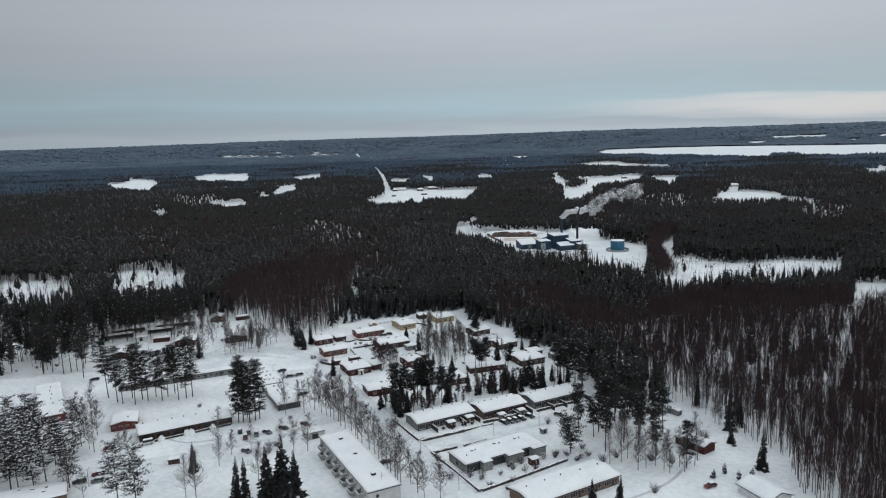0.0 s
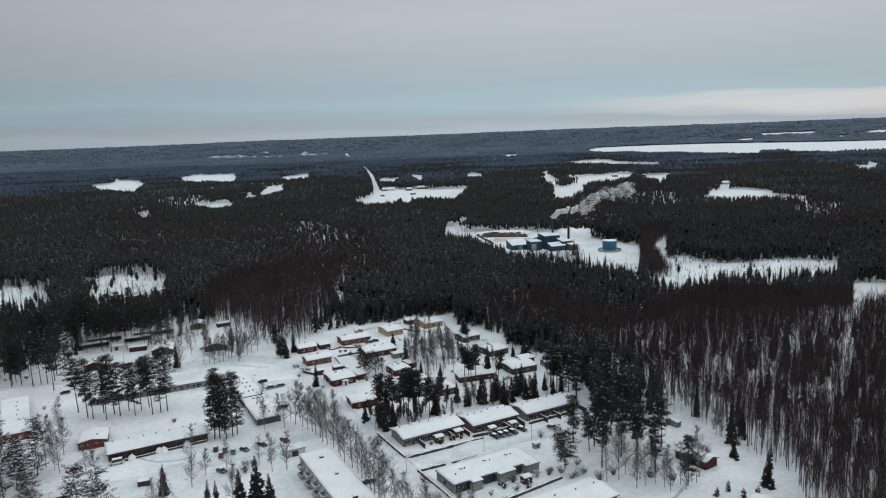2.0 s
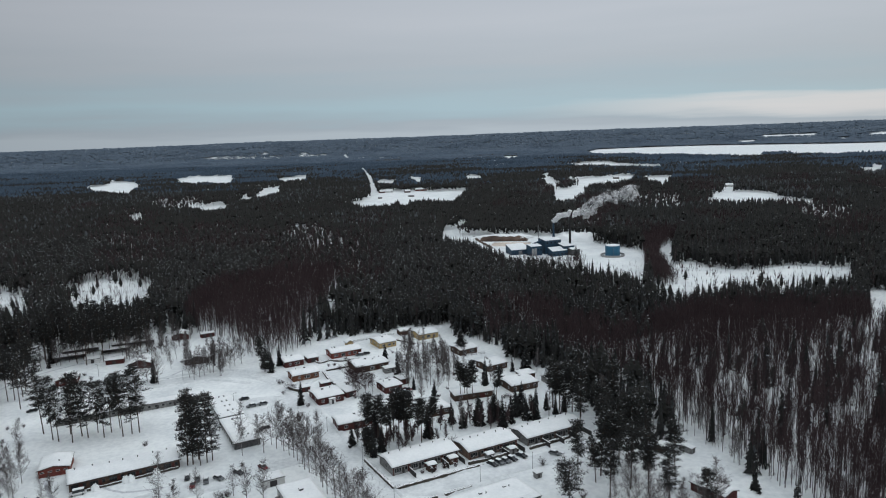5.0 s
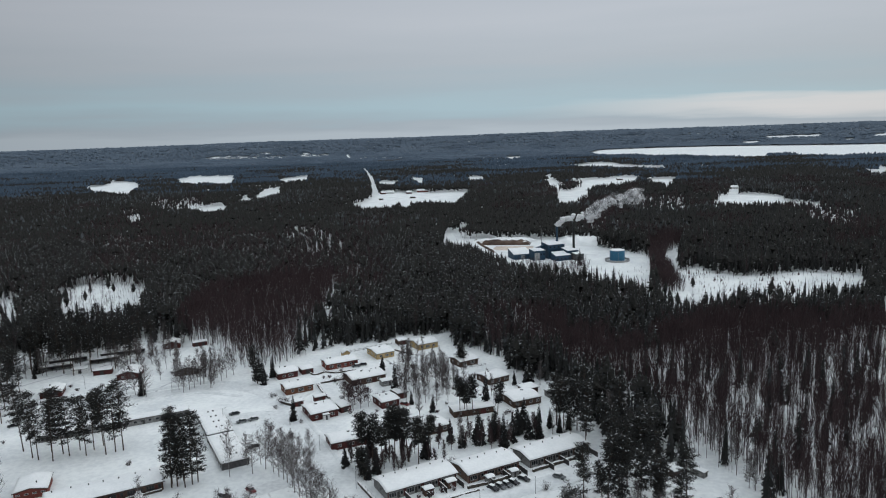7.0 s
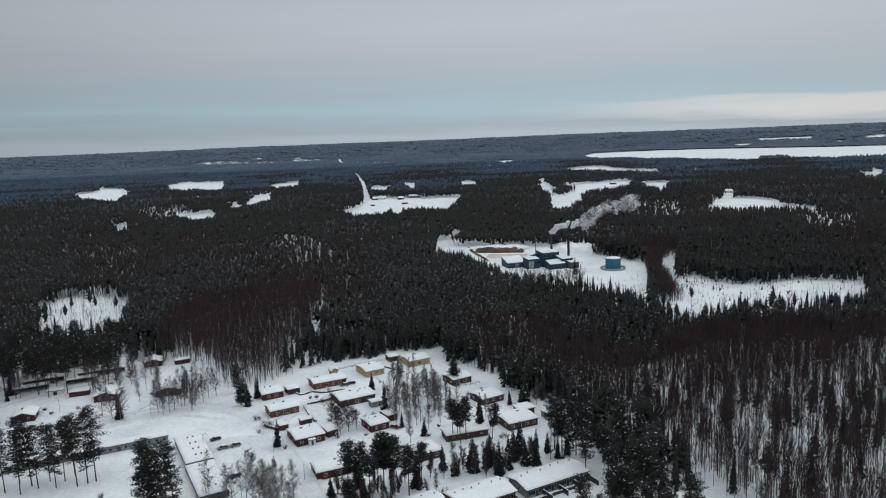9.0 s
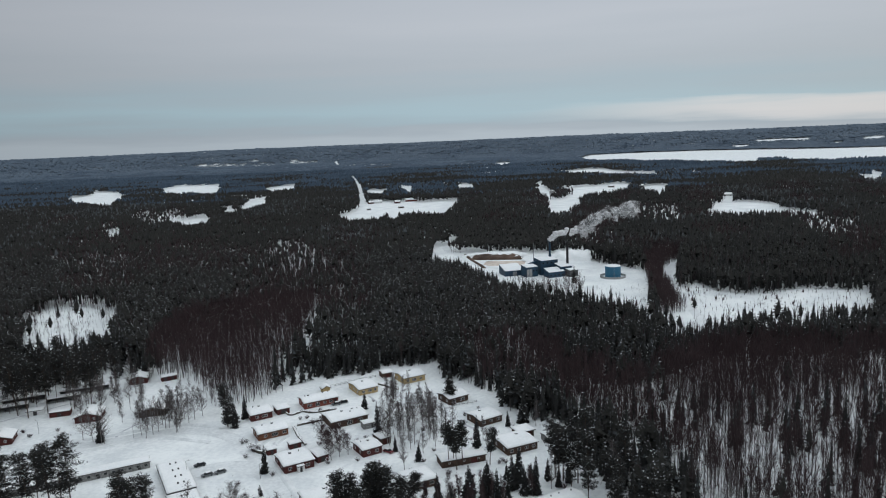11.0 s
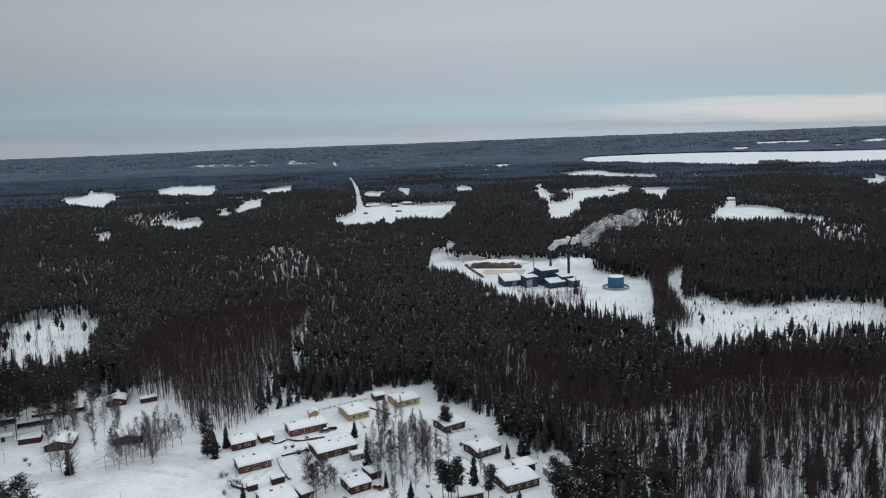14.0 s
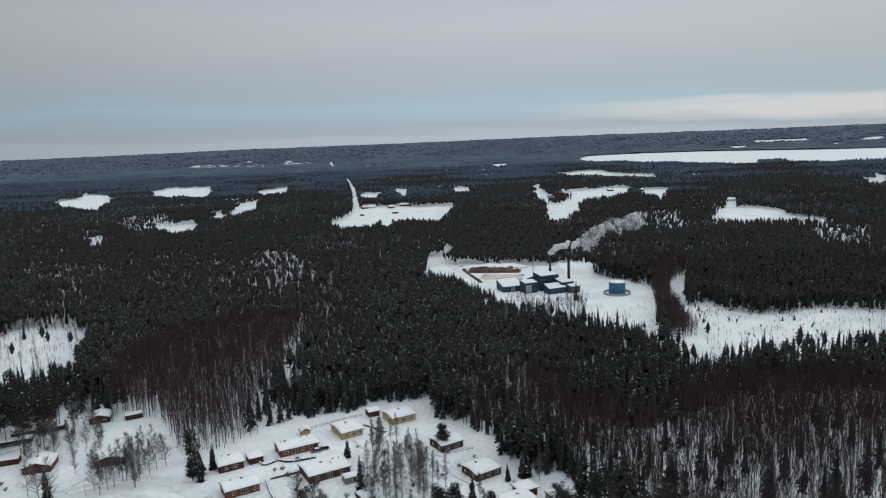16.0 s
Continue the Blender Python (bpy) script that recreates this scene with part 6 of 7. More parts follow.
# ---- the forest: trees beyond counting ----
CLEARINGS = {
    "village": [(-420, 296), (-262, 330), (-236, 332), (-232, 372), (-250, 408), (-240, 428), (-207, 450), (-160, 440), (-133, 400), (-117, 406), (-98, 434), (-77, 446), (-67, 446), (-64, 457), (-52, 454), (-40, 461), (-34, 463), (-31, 436), (-22, 434), (-12, 421), (-3, 415), (0, 397), (8, 384), (17, 380), (25, 375), (27, 364), (28, 352), (32, 336), (38, 304), (50, 298), (66, 302), (71, 290), (77, 270), (86, 262), (90, 250), (86, 240), (86, 226), (92, 190), (96, 120), (-400, 120)],
    "west_pond": [(-1087, 1846), (-1122, 1922), (-1115, 2005), (-1118, 2024), (-1349, 2423), (-1336, 2417), (-1162, 2118), (-1130, 2124), (-1047, 2032), (-994, 1957), (-876, 1726), (-850, 1646), (-824, 1584), (-785, 1523), (-803, 1506), (-840, 1530), (-910, 1627), (-943, 1639)],
    "west_field": [(-981, 2121), (-982, 2185), (-1009, 2288), (-925, 2272), (-843, 2256), (-708, 1887), (-685, 1790), (-753, 1836), (-801, 1822), (-842, 1873)],
    "glade": [(-551, 1242), (-522, 1235), (-511, 1261), (-514, 1285), (-500, 1282), (-464, 1227), (-424, 1109), (-438, 1106), (-445, 1095), (-462, 1099)],
    "glade_b": [(-515, 1407), (-516, 1436), (-507, 1443), (-436, 1257), (-453, 1262)],
    "glade_c": [(-570, 1099), (-557, 1113), (-493, 995), (-504, 987)],
    "strip": [(-490, 1428), (-509, 1541), (-523, 1644), (-514, 1668), (-440, 1440), (-433, 1355), (-431, 1273)],
    "field_b": [(-625, 1967), (-612, 2059), (-585, 2132), (-578, 2151), (-494, 1845), (-510, 1799), (-537, 1777)],
    "farm_field": [(-252, 1210), (-250, 1246), (-248, 1328), (-249, 1423), (-242, 1463), (-223, 1468), (-186, 1445), (-168, 1471), (-142, 1430), (-101, 1437), (-68, 1437), (-72, 1223), (-74, 1160), (-86, 1120), (-112, 1142), (-142, 1129), (-141, 1076), (-147, 1078), (-162, 1149), (-167, 1109), (-176, 1091), (-191, 1095), (-201, 1091), (-215, 1089)],
    "line_a": [(-308, 1763), (-300, 1809), (-262, 1793), (-230, 1585), (-260, 1569)],
    "yard_a": [(-233, 1814), (-228, 1882), (-206, 1854), (-181, 1622), (-201, 1616)],
    "yard_b": [(-93, 1838), (-82, 1908), (-62, 1879), (-56, 1643), (-77, 1637)],
    "far_field_b": [(-14, 3198), (58, 3251), (51, 2867), (8, 2804)],
    "east_field": [(85, 1374), (106, 1398), (125, 1412), (138, 1488), (137, 1621), (170, 1667), (230, 1687), (243, 1715), (287, 1727), (290, 1659), (227, 1445), (180, 1402), (154, 1367), (140, 1288), (115, 1165), (94, 1111), (70, 1078), (81, 1265)],
    "east_field_b": [(85, 1790), (95, 1879), (115, 1869), (108, 1728), (107, 1605), (117, 1521), (90, 1380), (76, 1433)],
    "east_field_c": [(288, 1614), (319, 1646), (350, 1632), (356, 1598), (300, 1414), (271, 1321), (287, 1419), (266, 1441)],
    "shore_a": [(185, 2328), (227, 2331), (271, 2418), (321, 2400), (338, 2287), (353, 2185), (427, 2094), (384, 1892), (313, 1949), (272, 2054), (201, 2074)],
    "lake": [(354, 3349), (470, 3745), (574, 3801), (774, 3831), (1033, 3769), (1240, 3597), (1371, 3483), (1521, 3385), (1663, 3352), (1805, 3310), (2300, 3000), (2300, 1900), (1240, 2309), (1138, 2328), (1022, 2311), (962, 2282), (942, 2348), (910, 2431), (920, 2523), (917, 2611), (873, 2576), (807, 2394), (763, 2348), (670, 2484), (619, 2634), (492, 2764), (466, 2907), (361, 2989)],
    "north_lake_a": [(1409, 4201), (1558, 4162), (1675, 4127), (1639, 4040), (1524, 4072), (1396, 4120)],
    "north_lake_b": [(1245, 4040), (1338, 4050), (1292, 3916), (1204, 3884)],
    "north_lake_c": [(1700, 3927), (1741, 3922), (1691, 3811), (1656, 3822)],
    "north_lake_d": [(1878, 3979), (1968, 3952), (1925, 3867), (1844, 3898)],
    "lake_field": [(328, 1230), (348, 1240), (377, 1239), (390, 1252), (402, 1239), (402, 1206), (411, 1180), (395, 1140), (412, 1121), (415, 1093), (439, 1080), (388, 1010), (350, 1016), (322, 1024), (296, 1036), (278, 1050), (270, 1062), (305, 1150)],
    "farm_east": [(381, 1351), (412, 1377), (358, 1218), (338, 1190)],
    "fields_c": [(764, 1713), (790, 1698), (859, 1825), (837, 1730), (728, 1520), (694, 1506)],
    "forest_road": [(165, 751), (153, 737), (139, 708), (131, 676), (126, 647), (124, 616), (121, 598), (120, 573), (121, 553), (122, 536), (132, 546), (131, 568), (132, 605), (135, 638), (140, 665), (152, 706)],
    "meadow": [(137, 637), (150, 643), (155, 632), (161, 615), (174, 607), (199, 614), (216, 621), (235, 614), (260, 604), (224, 522), (197, 519), (181, 512), (172, 510), (163, 515), (149, 506), (130, 502), (113, 500), (124, 536), (128, 597)],
    "road_verge": [(104, 556), (91, 526), (100, 503), (110, 481), (124, 536), (120, 560)],
    "plant_yard": [(-68, 949), (-64, 957), (-50, 916), (-50, 874), (-52, 839), (-41, 821), (-28, 823), (-14, 827), (27, 814), (51, 811), (65, 818), (80, 803), (91, 784), (90, 751), (99, 742), (115, 711), (122, 699), (120, 677), (109, 623), (106, 599), (90, 526), (86, 520), (84, 535), (77, 552), (69, 560), (59, 564), (50, 583), (29, 593), (14, 603), (-1, 629), (-13, 654), (-23, 677), (-33, 695), (-48, 717), (-59, 716), (-69, 816), (-67, 849), (-63, 895)],
    "east_glade": [(224, 510), (239, 525), (262, 530), (213, 440), (201, 436), (187, 418), (187, 426)],
}
POWER_LINE = ([(-247, 1410), (-335, 1841), (-412, 2184), (-479, 2466)], [(-751, 3509), (-894, 4106)])
# thinly wooded ground: share of the places with a tree, and how many of these are leafless
SPARSE = {
    "shore_b": (0.45, [(402, 2044), (505, 2201), (583, 2176), (494, 1907), (426, 1877), (383, 1858)]),
    "far_field": (0.4, [(-236, 3038), (-181, 3320), (-88, 3296), (-18, 3010), (50, 2809), (40, 2516), (7, 2465), (-56, 2439), (-141, 2500), (-172, 2416)]),
    "far_strip_a": (0.3, [(-1665, 3960), (-1633, 4022), (-1563, 4047), (-1389, 4052), (-1339, 3908), (-1485, 3887), (-1601, 3871)]),
    "far_strip_b": (0.3, [(-1346, 3981), (-1324, 4050), (-1267, 4092), (-1205, 3990), (-1117, 3671), (-1240, 3709)]),
    "far_strip_c": (0.3, [(-1183, 4111), (-1174, 4195), (-1123, 4174), (-1102, 4107), (-1005, 4145), (-963, 3998), (-1048, 3946), (-1115, 3931)]),
    "far_strip_d": (0.3, [(-789, 3763), (-632, 3692), (-476, 3585), (-424, 3207), (-696, 3354)]),
    "far_strip_e": (0.3, [(-1419, 4162), (-1361, 4183), (-1322, 4085), (-1383, 4075)]),
    "fields_b": (0.4, [(354, 967), (399, 1025), (423, 1047), (404, 1012), (412, 994), (434, 1000), (434, 984), (364, 846), (348, 858), (331, 862), (326, 876)]),
    "west_slope": (0.04, [(-341, 575), (-346, 593), (-346, 612), (-328, 620), (-299, 607), (-284, 592), (-264, 560), (-240, 500), (-236, 474), (-256, 470), (-277, 474), (-328, 556)]),
    "west_slope_b": (0.04, [(-480, 560), (-432, 566), (-407, 573), (-360, 559), (-304, 470), (-324, 457), (-360, 444)]),
    "mid_gap": (0.5, [(-269, 896), (-253, 924), (-230, 912), (-183, 827), (-164, 782), (-159, 703), (-180, 700), (-202, 703)]),
    "mid_gap_b": (0.6, [(-469, 800), (-490, 839), (-481, 864), (-420, 876), (-358, 758), (-375, 713)]),
    "mid_gap_c": (0.78, [(-346, 810), (-342, 841), (-265, 863), (-209, 717), (-294, 715)]),
    "mid_gap_d": (0.92, [(-397, 697), (-385, 727), (-345, 737), (-291, 638), (-323, 614)]),
    "mid_gap_e": (0.6, [(-144, 714), (-137, 718), (-124, 673), (-108, 589), (-114, 594)]),
    "cut_gap": (0.35, [(-619, 1266), (-642, 1335), (-710, 1454), (-692, 1459), (-633, 1367), (-605, 1359), (-622, 1428), (-582, 1389), (-500, 1212), (-516, 1165), (-526, 1134)]),
    "cut_gap_b": (0.45, [(-622, 1163), (-622, 1202), (-596, 1183), (-491, 984), (-509, 983)]),
    "cut_gap_c": (0.5, [(-344, 1687), (-306, 1702), (-259, 1467), (-285, 1442)]),
    "north_gap": (0.4, [(165, 1060), (194, 1162), (228, 1212), (257, 1227), (267, 1148), (225, 988), (190, 997), (172, 1007)]),
}
BIRCHWOOD = {
    "east": [(84, 226), (84, 242), (88, 250), (82, 264), (74, 272), (68, 292), (60, 298), (58, 330), (46, 350), (20, 392), (-12, 428), (-9, 451), (19, 446), (60, 420), (85, 440), (110, 465), (173, 462), (260, 466), (340, 458), (300, 160), (94, 160), (90, 190)],
    "purple": [(-208, 500), (-210, 560), (-190, 585), (-150, 605), (-130, 600), (-126, 560), (-118, 503), (-112, 458), (-112, 402), (-133, 396), (-160, 436), (-192, 452)],
    "front": [(-25, 478), (4, 484), (21, 474), (34, 458), (18, 428), (-12, 429)],
    "brown_strip": [(103, 556), (124, 548), (126, 600), (133, 650), (144, 705), (170, 772), (152, 800), (124, 725), (121, 690), (108, 612)],
}
# conifers among the birches
BELT = [(-31, 436), (-16, 441), (-9, 428), (1, 421), (3, 402), (12, 386), (22, 380), (28, 400), (16, 440), (0, 468), (-31, 476)]
DARK_EAST = [(23, 345), (45, 350), (64, 318), (80, 296), (88, 272), (80, 266), (57, 282), (37, 297), (25, 316)]
SPRUCE_PATCH = [(-125, 454), (-121, 466), (-106, 472), (-100, 492), (-84, 446), (-86, 430), (-107, 436)]
# thin parts of the birch wood, where the snow shows between the stems
LANE = [(45, 412), (68, 429), (77, 403), (88, 382), (114, 375), (136, 385), (170, 413), (185, 409), (150, 340), (136, 290), (104, 285), (80, 312), (66, 338), (60, 366), (52, 392)]
THIN = [(-150, 480), (-140, 545), (-122, 550), (-104, 490), (-93, 440), (-112, 402), (-133, 396), (-150, 430)]
TRACK = [(164, 473), (169, 458), (173, 439), (176, 424), (179, 406)]


def inside(poly, x, y):
    p = np.array(poly, float)
    hit = np.zeros(len(x), bool)
    for (x0, y0), (x1, y1) in zip(p, np.roll(p, -1, 0)):
        c = (y0 > y) != (y1 > y)
        with np.errstate(divide="ignore", invalid="ignore"):
            hit ^= c & (x < (x1 - x0) * (y - y0) / (y1 - y0) + x0)
    return hit


def wander(x, y, scale, seed):
    """Smooth noise between -1 and 1, for uneven edges."""
    s = np.zeros(len(x))
    g = np.random.RandomState(seed)
    for k in range(6):
        a, f, p = g.uniform(0, 6.28), g.uniform(0.6, 2.2) / scale, g.uniform(0, 6.28)
        s += np.sin((x * np.cos(a) + y * np.sin(a)) * f * 6.28 + p)
    return s / 3.5


def near_line(pts, x, y, width):
    line = np.array(smooth_line(pts, 12.0))
    lo, hi = line.min(0) - width, line.max(0) + width
    m = np.where((x > lo[0]) & (x < hi[0]) & (y > lo[1]) & (y < hi[1]))[0]
    out = np.zeros(len(x), bool)
    for q, w in zip(line, line[1:]):
        u = w - q
        t = np.clip(((x[m] - q[0]) * u[0] + (y[m] - q[1]) * u[1]) / (u @ u), 0, 1)
        out[m] |= np.hypot(x[m] - q[0] - t * u[0], y[m] - q[1] - t * u[1]) < width
    return out


def scatter(y0, y1, spacing, seed, west=0.80, east=0.58, margin=50.0):
    """Jittered places over the part of the plan ahead of the village, between two distances."""
    g = np.random.RandomState(seed)
    xs, ys = np.meshgrid(np.arange(-west * y1 - margin, east * y1 + margin, spacing), np.arange(y0, y1, spacing))
    x = xs.ravel() + g.uniform(-0.55, 0.55, xs.size) * spacing
    y = ys.ravel() + g.uniform(-0.55, 0.55, xs.size) * spacing
    keep = (x > -west * y - margin) & (x < east * y + margin)
    return x[keep], y[keep], g


def split(x, y, g):
    """Which places carry which wood: 0 none, 1 conifers, 2 bare birches."""
    r = np.hypot(x, y)
    jitter = np.clip(r * 0.005, 1.5, 9)
    xx, yy = x + wander(x, y, 40 + r.mean() * 0.03, 3) * jitter, y + wander(x, y, 40 + r.mean() * 0.03, 4) * jitter
    kind = np.ones(len(x), int)
    for poly in BIRCHWOOD.values():
        kind[inside(poly, xx, yy)] = 2
    kind[inside(DARK_EAST, xx, yy) & (g.random_sample(len(x)) < 0.2)] = 1
    kind[inside(LANE, xx, yy) & (g.random_sample(len(x)) < 0.05)] = 1
    kind[inside(BELT, xx, yy) & (g.random_sample(len(x)) < 0.38)] = 1
    kind[inside(SPRUCE_PATCH, xx, yy) & (g.random_sample(len(x)) < 0.6)] = 1
    # leafless stands among the conifers of the western heath
    kind[(kind == 1) & (y > 500) & (y < 1500) & (x < -90) & (wander(xx, yy * 0.6, 170, 51) + 0.35 * wander(x, y, 25, 52) > 0.05 + np.abs(y - 780) / 700) & (g.random_sample(len(x)) < 0.5)] = 2
    # and east of the plant
    kind[(kind == 1) & (y > 700) & (y < 1500) & (x > -60) & (wander(xx, yy * 0.5, 140, 54) > 0.3) & (g.random_sample(len(x)) < 0.6)] = 2
    for share, poly in SPARSE.values():
        m = inside(poly, xx, yy)
        kind[m] = np.where(g.random_sample(m.sum()) < share * (1 + 0.5 * wander(x[m], y[m], 28, 55)), 1 + (g.random_sample(m.sum()) < 0.5), 0)
    for name, poly in CLEARINGS.items():
        m = inside(poly, x, y) if name in ("village", "forest_road") else inside(poly, xx, yy)
        kind[m] = 0
    kind[near_line([(-252, 396), (-264, 430), (-275, 470)], x, y, 5.0)] = 0
    kind[near_line(POWER_LINE[0], x, y, 6.0)] = 0
    kind[near_line(POWER_LINE[1], x, y, 13.0)] = 0
    return kind


def conifer_shape(r, boughs, snow, girth, low=0.06, pine=False, stemmed=True, dusted=0.12):
    """A low-cost conifer one metre tall: single ragged boughs round a stem, with flecks of snow on some."""
    v, f, m = [], [], []
    if stemmed:
        stem(v, f, m, 0.010, 0.0, 0.97)

    def girth_at(u):
        if pine:
            return girth * (1 - u**2.6) * min(1.0, 0.45 + 2.2 * u)
        return girth * (1 - u) ** 0.85 + 0.008

    # the dense inside of the crown
    k, waist = len(v), low + (1 - low) * (0.4 if pine else 0.04)
    v += [(0.0, 0.0, 0.97), (0.0, 0.0, low)]
    for j in range(4):
        q = girth * (0.6 if pine else 0.66) * r.uniform(0.75, 1.2)
        v.append((q * math.cos(1.571 * j), q * math.sin(1.571 * j), waist + r.uniform(-0.03, 0.03)))
    for j in range(4):
        f.append((k, k + 2 + j, k + 2 + (j + 1) % 4))
        m.append(0)
        if pine:
            f.append((k + 1, k + 2 + j, k + 2 + (j + 1) % 4))
            m.append(0)
    turn = r.uniform(0, 6.28)
    for i in range(boughs):
        u = (i + r.uniform(0.1, 0.9)) / boughs
        u = u**1.15
        turn += 2.4 + r.gauss(0, 0.35)
        rad = girth_at(u) * r.uniform(0.7, 1.3)
        z = low + (0.985 - low) * u
        c, s = math.cos(turn), math.sin(turn)
        w = rad * r.uniform(0.32, 0.6) + 0.006
        k = len(v)
        if pine:
            # a flat clump held out from the stem
            z1 = z + r.uniform(-0.02, 0.05)
            v += [(rad * 0.15 * c, rad * 0.15 * s, z + rad * 0.30), (rad * 0.9 * c - w * s, rad * 0.9 * s + w * c, z1 - 0.02), (rad * 1.1 * c + w * s * 0.7, rad * 1.1 * s - w * c * 0.7, z1)]
        else:
            # a drooping bough with its widest part half way out
            drop = rad * r.uniform(0.35, 0.8)
            v += [(0.0, 0.0, min(1.0, z + rad * 0.55 + 0.012)), (rad * 0.72 * c - w * s, rad * 0.72 * s + w * c, z - drop * 0.8), (rad * 1.15 * c + w * s * 0.4, rad * 1.15 * s - w * c * 0.4, z - drop)]
        f.append((k, k + 1, k + 2))
        m.append(4 if r.random() < dusted else 0)
        if r.random() < snow:
            t = r.uniform(0.55, 1.0)
            q = np.array([rad * t * c, rad * t * s, z + 0.010 + (rad * 0.1 if pine else -rad * 0.25 * t)])
            k, d = len(v), r.uniform(0.011, 0.024)
            for _ in range(3):
                v.append(tuple(q + np.array([r.gauss(0, 1), r.gauss(0, 1), r.gauss(0, 0.4)]) * d))
            f.append((k, k + 1, k + 2))
            m.append(1)
    return np.array(v), np.array(f), np.array(m)


def crown_shape(r, k, girth, base):
    """The crown of a far conifer: a blunt uneven cone held above the ground."""
    v, f, m = [(r.gauss(0, 0.04), r.gauss(0, 0.04), 1.0)], [], []
    a0 = r.uniform(0, 6.28)
    for j in range(k):
        q = girth * r.uniform(0.7, 1.3)
        v.append((q * math.cos(a0 + 6.2832 * j / k), q * math.sin(a0 + 6.2832 * j / k), r.uniform(*base)))
    for j in range(k):
        f.append((0, 1 + j, 1 + (j + 1) % k))
        m.append(0)
    return np.array(v), np.array(f), np.array(m)


def stem(v, f, m, w0, w1, top):
    for j in range(3):
        v.append((w0 * math.cos(2.094 * j), w0 * math.sin(2.094 * j), 0.0))
    v.append((0.0, 0.0, top))
    for j in range(3):
        f.append((j, (j + 1) % 3, 3))
        m.append(2)


def birch_shape(r, limbs, twigs, width=0.003, bare=0.28, reach=0.14):
    """A low-cost bare birch one metre tall: a straight stem and steep sprays of fine twigs."""
    v, f, m = [], [], []
    stem(v, f, m, 0.0085, 0.0, 0.98)

    def add(a, b, w):
        s = np.cross(b - a, (r.gauss(0, 1), r.gauss(0, 1), r.gauss(0, 1)))
        s = s / (np.linalg.norm(s) + 1e-9) * w
        c = len(v)
        v.extend([tuple(a - s), tuple(a + s), tuple(b)])
        f.append((c, c + 1, c + 2))
        m.append(0)

    for i in range(limbs):
        u = (i + r.random()) / limbs
        z = bare + (0.93 - bare) * u
        t = r.uniform(0, 6.28)
        out = reach * (1.05 - 0.75 * u) * r.uniform(0.35, 1.2)
        a = np.array([0, 0, z])
        b = a + np.array([out * math.cos(t), out * math.sin(t), min(1.03 - z, out * r.uniform(2.0, 4.2))])
        add(a, b, width)
        for _ in range(twigs):
            q = a + (b - a) * r.uniform(0.25, 1.0)
            add(q, q + np.array([r.gauss(0, 0.018), r.gauss(0, 0.018), r.uniform(0.04, 0.16)]), width * 0.9)
    return np.array(v), np.array(f), np.array(m)


def wood(name, shapes, x, y, heights, mats, label, seed, widen=(0.9, 1.2), tint=None):
    """One mesh of many trees: each place takes a shape, turned and scaled."""
    g = np.random.RandomState(seed)
    pick = g.randint(0, len(shapes), len(x))
    zs = ground_height(x, y) - 0.05
    vs, fs, ms, base = [], [], [], 0
    for k, (v, f, m) in enumerate(shapes):
        w = np.where(pick == k)[0]
        if not len(w):
            continue
        a, h, s = g.uniform(0, 6.2832, len(w)), heights[w], g.uniform(*widen, len(w))
        c, n = np.cos(a)[:, None], np.sin(a)[:, None]
        tilt = g.normal(0, 0.02, (len(w), 2))
        px = (v[None, :, 0] * c - v[None, :, 1] * n) * (h * s)[:, None] + v[None, :, 2] * h[:, None] * tilt[:, :1] + x[w][:, None]
        py = (v[None, :, 0] * n + v[None, :, 1] * c) * (h * s)[:, None] + v[None, :, 2] * h[:, None] * tilt[:, 1:] + y[w][:, None]
        pz = v[None, :, 2] * h[:, None] + zs[w][:, None]
        vs.append(np.stack([px, py, pz], -1).reshape(-1, 3))
        fs.append((f[None] + (np.arange(len(w)) * len(v))[:, None, None] + base).reshape(-1, 3))
        mm = np.tile(m, (len(w), 1))
        if tint is not None:
            mm = np.where(mm == 0, tint[w][:, None], mm)
        ms.append(mm.ravel())
        base += len(w) * len(v)
    me = mesh_arrays(name, np.concatenate(vs), np.concatenate(fs), mats, np.concatenate(ms))
    return tagged(new(name, me), label, "forest", kind="stuff")


def openings(x, y, kind, g):
    """Thinned stands and felled strips scattered through the far woods."""
    r = np.random.RandomState(41)
    for _ in range(44):
        d = r.uniform(1500, 3600)
        a = r.uniform(-0.68, 0.46)
        rx, ry, t = r.uniform(20, 90) * (0.3 + d / 1700), r.uniform(20, 50) + d * 0.02, r.normal(0, 0.12) + a
        u, v = x - d * math.sin(a), y - d * math.cos(a)
        p, q = (u * math.cos(t) - v * math.sin(t)) / rx, (u * math.sin(t) + v * math.cos(t)) / ry
        m = p * p + q * q < 1 + 0.5 * wander(x, y, 150, 6)
        keep = r.uniform(0.45, 0.8)
        kind[m & (g.random_sample(len(x)) > keep)] = 0
    return kind


